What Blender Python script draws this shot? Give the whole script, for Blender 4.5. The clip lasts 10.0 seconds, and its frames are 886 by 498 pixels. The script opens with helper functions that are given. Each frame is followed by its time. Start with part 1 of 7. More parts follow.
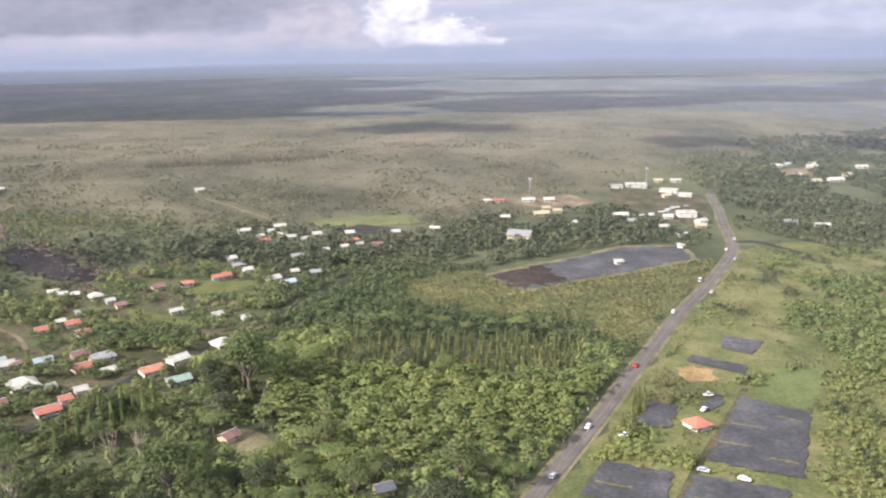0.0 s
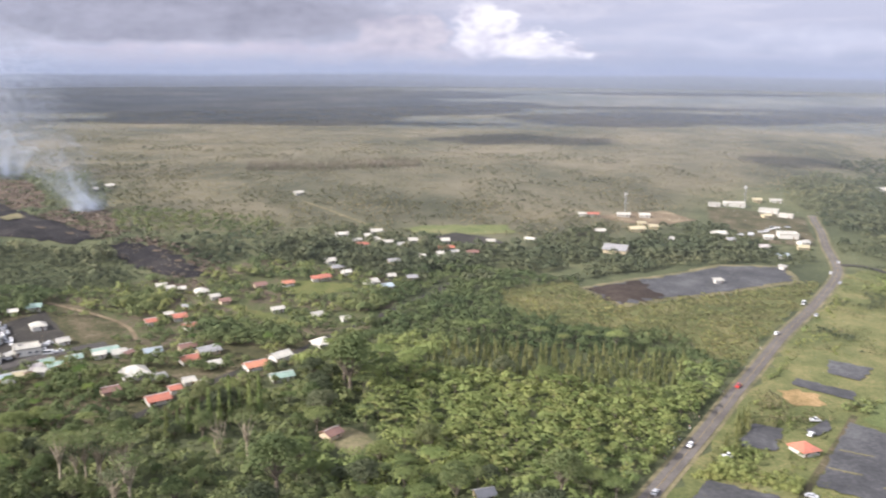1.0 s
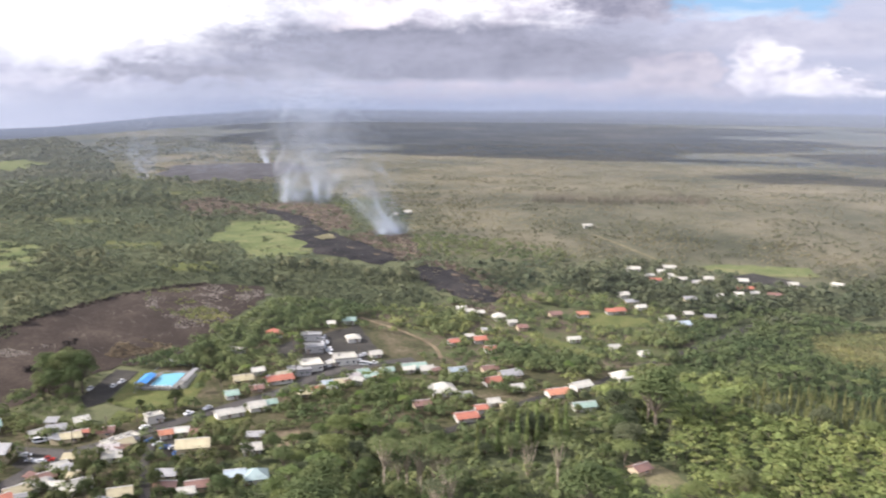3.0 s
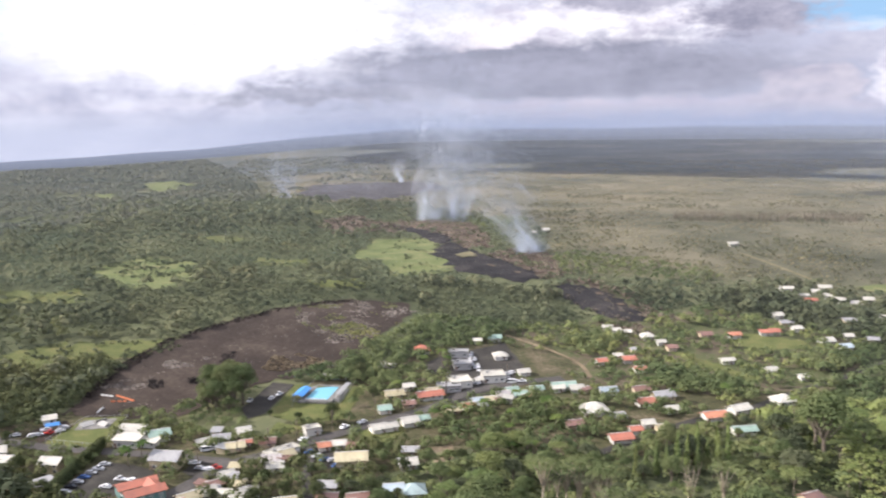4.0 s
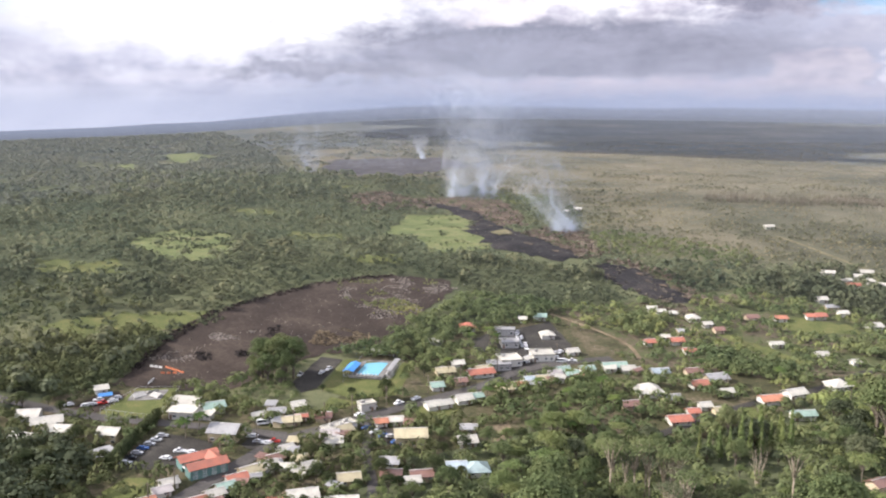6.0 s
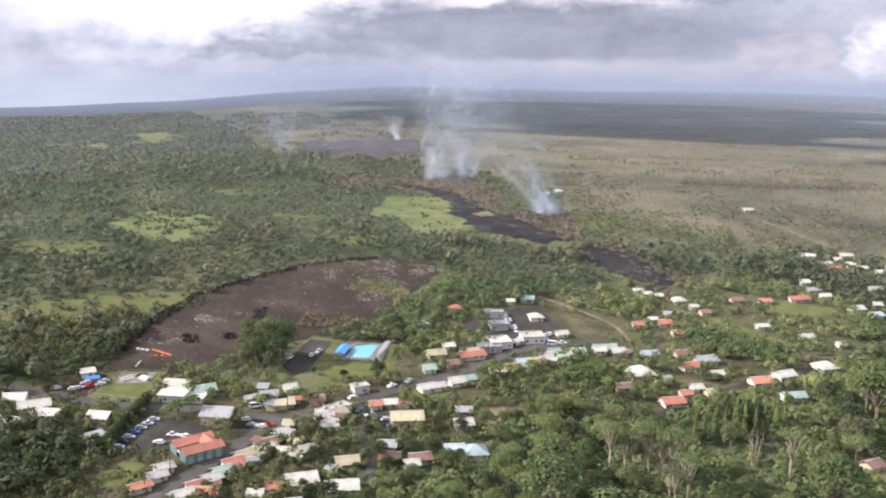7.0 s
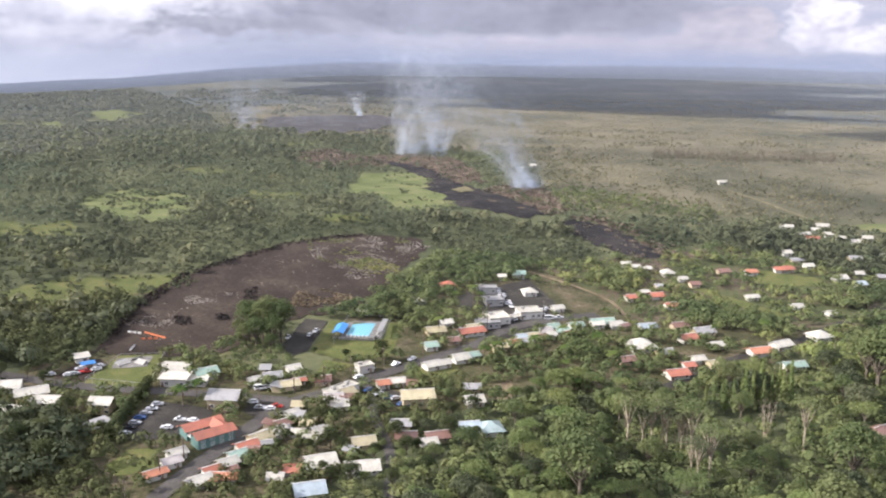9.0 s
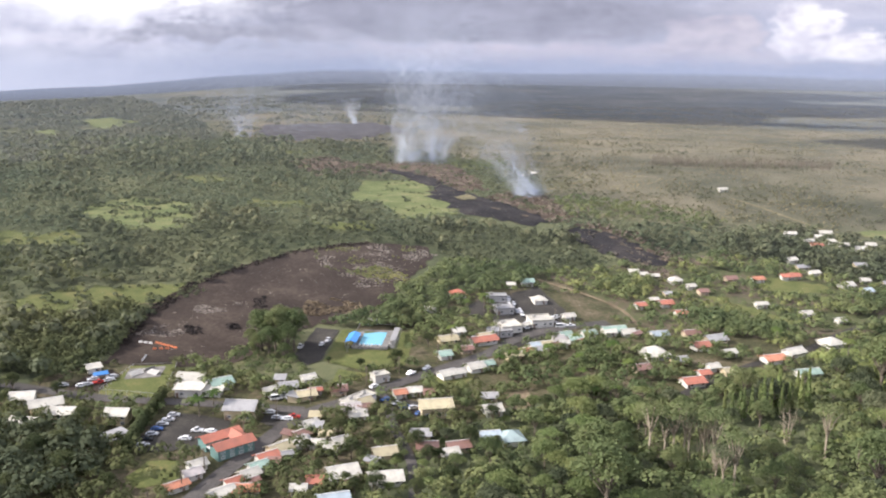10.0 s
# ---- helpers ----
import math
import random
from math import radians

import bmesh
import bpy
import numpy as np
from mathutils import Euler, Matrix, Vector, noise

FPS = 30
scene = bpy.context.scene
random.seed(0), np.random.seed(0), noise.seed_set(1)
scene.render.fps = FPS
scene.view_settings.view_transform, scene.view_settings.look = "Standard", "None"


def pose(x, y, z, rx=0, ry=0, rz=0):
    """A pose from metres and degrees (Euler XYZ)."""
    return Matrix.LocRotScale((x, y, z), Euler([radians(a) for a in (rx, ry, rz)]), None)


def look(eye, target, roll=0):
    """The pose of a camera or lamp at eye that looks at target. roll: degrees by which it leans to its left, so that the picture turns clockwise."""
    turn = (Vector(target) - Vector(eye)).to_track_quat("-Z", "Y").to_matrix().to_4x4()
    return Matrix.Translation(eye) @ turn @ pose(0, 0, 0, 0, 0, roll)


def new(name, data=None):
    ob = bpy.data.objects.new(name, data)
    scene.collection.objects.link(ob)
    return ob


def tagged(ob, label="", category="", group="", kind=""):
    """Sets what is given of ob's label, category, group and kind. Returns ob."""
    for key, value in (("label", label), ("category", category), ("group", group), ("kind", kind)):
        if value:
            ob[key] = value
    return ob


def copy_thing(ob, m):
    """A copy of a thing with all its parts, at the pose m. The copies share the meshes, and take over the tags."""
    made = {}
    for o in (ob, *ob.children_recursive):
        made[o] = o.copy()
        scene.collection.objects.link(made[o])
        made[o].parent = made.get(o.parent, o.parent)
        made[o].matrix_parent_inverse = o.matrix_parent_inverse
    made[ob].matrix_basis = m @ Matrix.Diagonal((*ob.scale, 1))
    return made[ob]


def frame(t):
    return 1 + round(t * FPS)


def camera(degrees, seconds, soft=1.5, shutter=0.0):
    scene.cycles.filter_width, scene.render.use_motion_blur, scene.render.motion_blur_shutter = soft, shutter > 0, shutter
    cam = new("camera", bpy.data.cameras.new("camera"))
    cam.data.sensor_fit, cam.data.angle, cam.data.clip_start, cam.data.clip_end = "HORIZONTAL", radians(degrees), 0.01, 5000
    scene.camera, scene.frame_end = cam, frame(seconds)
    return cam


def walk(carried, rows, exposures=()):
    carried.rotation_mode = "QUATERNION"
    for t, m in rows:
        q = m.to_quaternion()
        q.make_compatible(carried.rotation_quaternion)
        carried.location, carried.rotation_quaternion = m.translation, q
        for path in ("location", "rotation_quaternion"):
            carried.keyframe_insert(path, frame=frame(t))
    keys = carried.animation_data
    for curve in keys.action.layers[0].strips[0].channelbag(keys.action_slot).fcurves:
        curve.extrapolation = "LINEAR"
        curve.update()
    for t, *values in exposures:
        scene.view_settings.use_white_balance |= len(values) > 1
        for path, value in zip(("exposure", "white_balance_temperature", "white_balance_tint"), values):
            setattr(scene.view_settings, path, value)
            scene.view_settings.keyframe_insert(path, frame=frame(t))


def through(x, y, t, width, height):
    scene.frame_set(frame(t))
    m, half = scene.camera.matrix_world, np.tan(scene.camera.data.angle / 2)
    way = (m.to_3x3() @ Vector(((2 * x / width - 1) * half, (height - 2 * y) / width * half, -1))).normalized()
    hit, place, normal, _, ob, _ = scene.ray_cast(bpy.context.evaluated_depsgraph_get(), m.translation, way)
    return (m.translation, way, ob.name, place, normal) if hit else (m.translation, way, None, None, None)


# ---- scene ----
# camera and its flight: seconds, eye, yaw to the left, pitch up, lean
cam = camera(51.0, 10.0, soft=2.1, shutter=0.4)
PATH = [
    (0, 1.56, -2.88, 143.57, 3.892, -12.833, -0.939),
    (0.5, -3.54, -5.06, 143.09, 5.399, -12.569, -0.145),
    (1, -8.61, -6.1, 142.19, 8.944, -12.066, 0.331),
    (1.5, -13.93, -8.55, 141.91, 12.95, -11.427, 0.574),
    (2, -19.65, -9.99, 141.03, 16.985, -10.897, 1.298),
    (2.5, -25.21, -11.3, 139.91, 20.978, -10.454, 1.072),
    (3.8, -38.49, -16.5, 138.2, 31.548, -8.919, -0.75),
    (4, -41.18, -18.15, 138.33, 32.906, -8.714, -0.831),
    (4.5, -46.24, -21.22, 138.27, 35.133, -8.508, -1.087),
    (5, -51.7, -23.35, 138.1, 35.222, -8.83, -0.54),
    (5.5, -57.37, -25.19, 137.75, 34.294, -9.415, -0.171),
    (7, -74.85, -30.57, 136.37, 31.129, -11.184, 0.845),
    (7.5, -80.34, -32.52, 136.36, 30.066, -11.615, 0.759),
    (8, -86.01, -34.24, 135.99, 29.113, -12.309, 0.707),
    (8.5, -91.55, -35.99, 135.62, 28.23, -12.565, 0.644),
    (9, -97.24, -37.71, 135.1, 27.921, -12.622, 0.645),
    (9.5, -102.67, -39.65, 135.08, 27.638, -12.294, 0.347),
    (10, -108.22, -41.73, 135.04, 27.156, -12.153, 0.639),
]


def flight(x, y, z, yaw, pitch, lean):
    ahead = Vector((-math.sin(radians(yaw)) * math.cos(radians(pitch)), math.cos(radians(yaw)) * math.cos(radians(pitch)), math.sin(radians(pitch))))
    return look((x, y, z), Vector((x, y, z)) + ahead, lean)


walk(cam, [(t, flight(*p)) for t, *p in PATH], [(0.0, 1.1, 6200, 15), (10.0, 1.08, 6200, 15)])

# world: afternoon sky with broken cloud
SUN_AZ, SUN_EL = 122.0, 33.0  # direction to the sun: degrees to the left of +y, and above the level
to_sun = Vector((-math.sin(radians(SUN_AZ)) * math.cos(radians(SUN_EL)), math.cos(radians(SUN_AZ)) * math.cos(radians(SUN_EL)), math.sin(radians(SUN_EL))))
world = bpy.data.worlds.new("world")
scene.world = world
world.use_nodes = True
wn, wl = world.node_tree.nodes, world.node_tree.links
wn.clear()
sky = wn.new("ShaderNodeTexSky")
sky.sky_type, sky.sun_disc = "NISHITA", False
sky.sun_elevation, sky.sun_rotation = radians(SUN_EL), radians(-SUN_AZ)
sky.air_density, sky.dust_density, sky.ozone_density = 1.0, 1.5, 1.0
w_out = wn.new("ShaderNodeOutputWorld")
sky_bg, cloud_bg, sky_mix = wn.new("ShaderNodeBackground"), wn.new("ShaderNodeBackground"), wn.new("ShaderNodeMixShader")
sky_bg.inputs["Strength"].default_value = 0.13
cloud_bg.inputs["Strength"].default_value = 0.8
wl.new(sky.outputs[0], sky_bg.inputs["Color"])
w_tc, w_sep = wn.new("ShaderNodeTexCoord"), wn.new("ShaderNodeSeparateXYZ")
wl.new(w_tc.outputs["Generated"], w_sep.inputs[0])


def w_math(op, a, b, clamp=False):
    n = wn.new("ShaderNodeMath")
    n.operation, n.use_clamp = op, clamp
    for s, v in zip(n.inputs, (a, b)):
        if isinstance(v, (int, float)):
            s.default_value = v
        else:
            wl.new(v, s)
    return n.outputs[0]


def w_ramp(value, stops):
    r = wn.new("ShaderNodeValToRGB")
    els = r.color_ramp.elements
    els[0].position, els[0].color = stops[0][0], (*stops[0][1], 1)
    els[1].position, els[1].color = stops[-1][0], (*stops[-1][1], 1)
    for p, c in stops[1:-1]:
        els.new(p).color = (*c, 1)
    wl.new(value, r.inputs[0])
    return r.outputs[0]


# bearing to the left of +y and height above the level, in degrees
w_yaw = w_math("MULTIPLY", w_math("ARCTAN2", w_math("MULTIPLY", w_sep.outputs["X"], -1.0), w_sep.outputs["Y"]), 57.2958)
w_el = w_math("MULTIPLY", w_math("ARCSINE", w_sep.outputs["Z"], 0.0), 57.2958)


def w_noise(along, up, detail, rough, slot=0.0):
    """Noise over the sky, its grain so many times finer than a degree along and up."""
    c, n = wn.new("ShaderNodeCombineXYZ"), wn.new("ShaderNodeTexNoise")
    wl.new(w_math("MULTIPLY", w_yaw, along), c.inputs[0])
    wl.new(w_math("MULTIPLY", w_el, up), c.inputs[1])
    c.inputs[2].default_value = slot
    n.inputs["Scale"].default_value, n.inputs["Detail"].default_value, n.inputs["Roughness"].default_value = 1.0, detail, rough
    wl.new(c.outputs[0], n.inputs["Vector"])
    p = wn.new("ShaderNodeSeparateColor")
    wl.new(n.outputs["Color"], p.inputs[0])
    return n.outputs["Fac"], p.outputs[0], p.outputs[1]


def w_span(value, lo, hi):
    """0 below lo, 1 above hi."""
    return w_math("DIVIDE", w_math("SUBTRACT", value, lo), hi - lo, True)


def w_mix(fac, a, b):
    m = wn.new("ShaderNodeMix")
    m.data_type = "RGBA"
    for sock, v in ((m.inputs[0], fac), (m.inputs[6], a), (m.inputs[7], b)):
        if isinstance(v, (int, float)):
            sock.default_value = v
        elif isinstance(v, tuple):
            sock.default_value = (*v, 1.0)
        else:
            wl.new(v, sock)
    return m.outputs[2]


w_lump, w_lr, w_lg = w_noise(0.36, 0.75, 9, 0.56)
w_fine, w_fr, w_fg = w_noise(1.7, 2.9, 7, 0.62, 5.0)
w_streak = w_noise(0.11, 0.9, 7, 0.55, 9.0)[0]
# bearing and height, jostled so that every bank of cloud has a billowed edge
w_jy = w_math("ADD", w_yaw, w_math("ADD", w_math("MULTIPLY", w_math("SUBTRACT", w_lr, 0.5), 7.0), w_math("MULTIPLY", w_math("SUBTRACT", w_fr, 0.5), 1.5)))
w_je = w_math("ADD", w_el, w_math("ADD", w_math("MULTIPLY", w_math("SUBTRACT", w_lg, 0.5), 2.8), w_math("MULTIPLY", w_math("SUBTRACT", w_fg, 0.5), 0.75)))
w_shade = w_span(w_math("ADD", w_math("MULTIPLY", w_lump, 0.75), w_math("MULTIPLY", w_fine, 0.25)), 0.38, 0.62)


def bank(yaw, el, wide, tall, soft, floor=None):
    """A bank of cloud round a direction: 1 inside, 0 outside; floor: the height of its flat base."""
    a = w_math("POWER", w_math("DIVIDE", w_math("SUBTRACT", w_jy, yaw), wide), 2.0)
    b = w_math("POWER", w_math("DIVIDE", w_math("SUBTRACT", w_je, el), tall), 2.0)
    d = w_math("SQRT", w_math("ADD", a, b), 0.0)
    m = w_span(w_math("MULTIPLY", d, -1.0), -1.0 - soft / 2, -1.0 + soft / 2)
    if floor is not None:
        low = w_math("ADD", w_math("MULTIPLY", w_el, 0.8), w_math("MULTIPLY", w_je, 0.2))
        m = w_math("MULTIPLY", m, w_span(low, floor - 0.18, floor + 0.18))
    return m


def w_layer(under, mask, dark, light, amount=1.0):
    return w_mix(w_math("MULTIPLY", mask, amount), under, w_mix(w_shade, dark, light))


# hazy sky low down, then broken cloud sheets
w_col = w_ramp(w_span(w_el, -3.0, 9.0), ((0.0, (0.25, 0.28, 0.36)), (0.2, (0.29, 0.315, 0.39)), (0.4, (0.34, 0.355, 0.43)), (0.7, (0.39, 0.4, 0.47)), (1.0, (0.45, 0.45, 0.52))))
w_col = w_mix(w_math("MULTIPLY", w_span(w_streak, 0.46, 0.62), 0.4), w_col, (0.5, 0.49, 0.54))
w_col = w_mix(w_math("MULTIPLY", w_span(w_lump, 0.52, 0.64), w_math("MULTIPLY", w_span(w_el, 3.0, 12.0), 0.7)), w_col, (0.24, 0.25, 0.3))
w_col = w_mix(w_math("MAXIMUM", bank(60, 5.8, 5.5, 1.7, 0.7), bank(7.5, 5.3, 5.4, 1.3, 0.5)), w_col, w_mix(w_math("MULTIPLY", w_span(w_streak, 0.45, 0.6), 0.6), (0.235, 0.38, 0.53), (0.55, 0.57, 0.62)))
w_col = w_layer(w_col, w_math("MULTIPLY", w_span(w_yaw, 38.0, 46.0), w_span(w_el, 3.0, 0.5)), (0.34, 0.34, 0.41), (0.62, 0.61, 0.65), 0.85)
w_col = w_layer(w_col, bank(46.5, 5.0, 12.0, 3.5, 0.5), (0.6, 0.59, 0.63), (0.9, 0.89, 0.89))
w_col = w_layer(w_col, bank(25, 4.7, 9, 1.5, 0.5), (0.44, 0.42, 0.47), (0.74, 0.72, 0.73))
w_col = w_layer(w_col, bank(5, 3.0, 8, 0.9, 0.7), (0.33, 0.335, 0.4), (0.45, 0.445, 0.495), 0.8)
w_col = w_layer(w_col, bank(18, -0.25, 17, 0.6, 0.9), (0.36, 0.335, 0.385), (0.45, 0.41, 0.44), 0.75)
w_col = w_layer(w_col, bank(25.5, 2.0, 14.5, 2.0, 0.5, 0.35), (0.2, 0.205, 0.25), (0.272, 0.276, 0.33))
w_col = w_layer(w_col, bank(40, 0.75, 7, 0.45, 0.7), (0.22, 0.225, 0.27), (0.34, 0.34, 0.39), 0.9)
w_col = w_layer(w_col, bank(14.3, 4.9, 3.2, 1.2, 0.5), (0.2, 0.2, 0.25), (0.34, 0.33, 0.38), 0.95)
w_col = w_layer(w_col, bank(22, 6.2, 4, 0.9, 0.6), (0.24, 0.24, 0.29), (0.36, 0.35, 0.4), 0.9)
w_col = w_layer(w_col, bank(29, 4.1, 2.0, 0.65, 0.6), (0.52, 0.48, 0.51), (0.76, 0.73, 0.74), 0.95)
w_col = w_layer(w_col, bank(-16, 0.8, 13, 0.7, 0.9), (0.33, 0.35, 0.43), (0.42, 0.435, 0.51), 0.8)
w_col = w_layer(w_col, bank(11.6, 0.4, 3.0, 1.7, 0.3, -0.45), (0.3, 0.29, 0.345), (0.46, 0.43, 0.46), 0.9)
w_col = w_layer(w_col, w_math("MAXIMUM", bank(6.2, 0.9, 2.0, 1.9, 0.3, -0.42), bank(3.2, 0.1, 2.6, 0.9, 0.3, -0.42)), (0.42, 0.41, 0.47), (0.72, 0.7, 0.7))
# pale band of distant air along the horizon
w_col = w_mix(w_math("MULTIPLY", w_span(w_el, 0.2, -1.2), 0.85), w_col, w_mix(w_span(w_yaw, 36.0, 52.0), (0.225, 0.262, 0.36), (0.42, 0.445, 0.53)))
# brighter, thinner cloud overhead
w_col = w_mix(w_ramp(w_sep.outputs["Z"], ((0.15, (0, 0, 0)), (0.4, (0.75, 0.75, 0.75)))), w_col, (0.9, 0.9, 0.96))
wl.new(w_col, cloud_bg.inputs["Color"])
w_cover = w_math("MAXIMUM", w_ramp(w_lump, ((0.42, (0.45, 0.45, 0.45)), (0.52, (1, 1, 1)))), w_span(w_el, 12.0, 6.0))
wl.new(w_cover, sky_mix.inputs[0])
wl.new(sky_bg.outputs[0], sky_mix.inputs[1])
wl.new(cloud_bg.outputs[0], sky_mix.inputs[2])
wl.new(sky_mix.outputs[0], w_out.inputs["Surface"])
sun = new("sun", bpy.data.lights.new("sun", "SUN"))
sun.data.energy, sun.data.angle, sun.data.color = 3.9, radians(1.0), (1.0, 0.93, 0.82)
sun.matrix_world = look(to_sun * 900, (0, 0, 0))


# materials
def node_mat(name):
    m = bpy.data.materials.new(name)
    m.use_nodes = True
    return m, m.node_tree.nodes, m.node_tree.links, m.node_tree.nodes["Principled BSDF"]


def rgb(c):
    return (*c, 1.0)


def ramp_of(nodes, stops):
    r = nodes.new("ShaderNodeValToRGB")
    els = r.color_ramp.elements
    els[0].position, els[0].color = stops[0][0], rgb(stops[0][1])
    els[1].position, els[1].color = stops[-1][0], rgb(stops[-1][1])
    for p, c in stops[1:-1]:
        e = els.new(p)
        e.color = rgb(c)
    return r


def noise_of(nodes, links, scale, detail=6.0, rough=0.6, coords="Object"):
    tc = nodes.new("ShaderNodeTexCoord")
    n = nodes.new("ShaderNodeTexNoise")
    n.inputs["Scale"].default_value, n.inputs["Detail"].default_value, n.inputs["Roughness"].default_value = scale, detail, rough
    links.new(tc.outputs[coords], n.inputs["Vector"])
    return n


def mixed(nodes, links, fac, a, b, mode="MIX"):
    m = nodes.new("ShaderNodeMix")
    m.data_type, m.blend_type = "RGBA", mode
    for sock, v in ((m.inputs[0], fac), (m.inputs[6], a), (m.inputs[7], b)):
        if isinstance(v, (int, float)):
            sock.default_value = v
        elif isinstance(v, tuple):
            sock.default_value = rgb(v)
        else:
            links.new(v, sock)
    return m.outputs[2]


def bumped(nodes, links, bsdf, height, strength, distance):
    b = nodes.new("ShaderNodeBump")
    b.inputs["Strength"].default_value, b.inputs["Distance"].default_value = strength, distance
    links.new(height, b.inputs["Height"])
    links.new(b.outputs[0], bsdf.inputs["Normal"])


def earth(name, stops, coarse, fine, rough=0.95, bump=0.5, dist=0.4):
    """Ground-like surface: a coarse and a fine noise, mixed, through a ramp."""
    m, n, l, p = node_mat(name)
    a, b = noise_of(n, l, coarse, 5), noise_of(n, l, fine, 8, 0.7)
    mix = n.new("ShaderNodeMix")
    mix.inputs[0].default_value = 0.5
    l.new(a.outputs[0], mix.inputs[2])
    l.new(b.outputs[0], mix.inputs[3])
    r = ramp_of(n, tuple((0.5 + (at - 0.5) * 0.62, c) for at, c in stops))
    l.new(mix.outputs[0], r.inputs[0])
    l.new(r.outputs[0], p.inputs["Base Color"])
    p.inputs["Roughness"].default_value = rough
    p.inputs["Specular IOR Level"].default_value = 0.15
    bumped(n, l, p, b.outputs[0], bump, dist)
    return m


def leafy(name, stops, per_object=0.4, transl=0.3):
    """Foliage: colour from the clump and the plant it belongs to, a little light through the leaf."""
    m, n, l, p = node_mat(name)
    geo, info = n.new("ShaderNodeNewGeometry"), n.new("ShaderNodeObjectInfo")
    mix, mix2 = n.new("ShaderNodeMix"), n.new("ShaderNodeMix")
    mix.inputs[0].default_value, mix2.inputs[0].default_value = per_object, 0.13
    plant_noise = noise_of(n, l, 0.24, 2, 0.5)
    l.new(plant_noise.outputs[0], mix.inputs[2])
    l.new(info.outputs["Random"], mix.inputs[3])
    l.new(mix.outputs[0], mix2.inputs[2])
    l.new(geo.outputs["Random Per Island"], mix2.inputs[3])
    r = ramp_of(n, tuple((0.2 + 0.6 * p_at, c) for p_at, c in stops))
    l.new(mix2.outputs[0], r.inputs[0])
    big = noise_of(n, l, 0.018, 3)
    tint = ramp_of(n, ((0.36, (0.74, 0.8, 0.78)), (0.66, (1.16, 1.1, 1.0))))
    l.new(big.outputs[0], tint.inputs[0])
    col = mixed(n, l, 1.0, r.outputs[0], tint.outputs[0], "MULTIPLY")
    l.new(col, p.inputs["Base Color"])
    p.inputs["Roughness"].default_value, p.inputs["Specular IOR Level"].default_value = 0.75, 0.1
    t = n.new("ShaderNodeBsdfTranslucent")
    l.new(col, t.inputs["Color"])
    mx = n.new("ShaderNodeMixShader")
    mx.inputs[0].default_value = transl
    l.new(p.outputs[0], mx.inputs[1])
    l.new(t.outputs[0], mx.inputs[2])
    l.new(mx.outputs[0], n["Material Output"].inputs["Surface"])
    return m


def painted(name, c, rough=0.5, wear=(0.25, 0.2, 0.15), amount=0.25, scale=0.6, metal=0.0):
    """Painted or metal building surface with streaks and weathering."""
    m, n, l, p = node_mat(name)
    a, b = noise_of(n, l, scale, 6, 0.65), noise_of(n, l, scale * 9, 4)
    r = ramp_of(n, ((0.42, (0, 0, 0)), (0.75, (amount, amount, amount))))
    l.new(a.outputs[0], r.inputs[0])
    info = n.new("ShaderNodeObjectInfo")
    shade = ramp_of(n, ((0.0, (0.82, 0.82, 0.82)), (1.0, (1.08, 1.08, 1.08))))
    l.new(info.outputs["Random"], shade.inputs[0])
    base = mixed(n, l, 1.0, c, shade.outputs[0], "MULTIPLY")
    col = mixed(n, l, r.outputs[0], base, wear)
    l.new(col, p.inputs["Base Color"])
    p.inputs["Roughness"].default_value, p.inputs["Metallic"].default_value = rough, metal
    bumped(n, l, p, b.outputs[0], 0.15, 0.02)
    return m


M_GROUND, n_, l_, p_ = node_mat("land")
att = n_.new("ShaderNodeAttribute")
att.attribute_name = "scrub"
fine_, mid_, big_ = noise_of(n_, l_, 0.35, 8, 0.75), noise_of(n_, l_, 0.04, 6, 0.65), noise_of(n_, l_, 0.006, 5, 0.6)
green_ = ramp_of(n_, ((0.38, (0.044, 0.053, 0.03)), (0.5, (0.08, 0.09, 0.047)), (0.62, (0.14, 0.14, 0.075))))
tan_ = ramp_of(n_, ((0.39, (0.062, 0.064, 0.042)), (0.47, (0.106, 0.101, 0.067)), (0.53, (0.145, 0.131, 0.088)), (0.63, (0.205, 0.176, 0.12))))
mixn_ = n_.new("ShaderNodeMix")
mixn_.inputs[0].default_value = 0.5
l_.new(fine_.outputs[0], mixn_.inputs[2])
l_.new(mid_.outputs[0], mixn_.inputs[3])
mixb_ = n_.new("ShaderNodeMix")
mixb_.inputs[0].default_value = 0.58
l_.new(mixn_.outputs[0], mixb_.inputs[2])
l_.new(big_.outputs[0], mixb_.inputs[3])
l_.new(mixb_.outputs[0], green_.inputs[0])
l_.new(mixb_.outputs[0], tan_.inputs[0])
# forest far off, distance haze put into its blue-grey base colour
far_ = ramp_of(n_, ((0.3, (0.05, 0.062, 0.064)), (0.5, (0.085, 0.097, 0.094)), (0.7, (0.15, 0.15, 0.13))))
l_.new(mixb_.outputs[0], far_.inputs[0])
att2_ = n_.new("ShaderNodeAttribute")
att2_.attribute_name = "hazy_rainforest"
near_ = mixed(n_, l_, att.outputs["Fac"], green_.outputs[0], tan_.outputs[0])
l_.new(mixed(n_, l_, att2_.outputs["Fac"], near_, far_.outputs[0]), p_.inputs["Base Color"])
p_.inputs["Roughness"].default_value, p_.inputs["Specular IOR Level"].default_value = 0.95, 0.1
bumped(n_, l_, p_, mixn_.outputs[0], 0.45, 1.6)

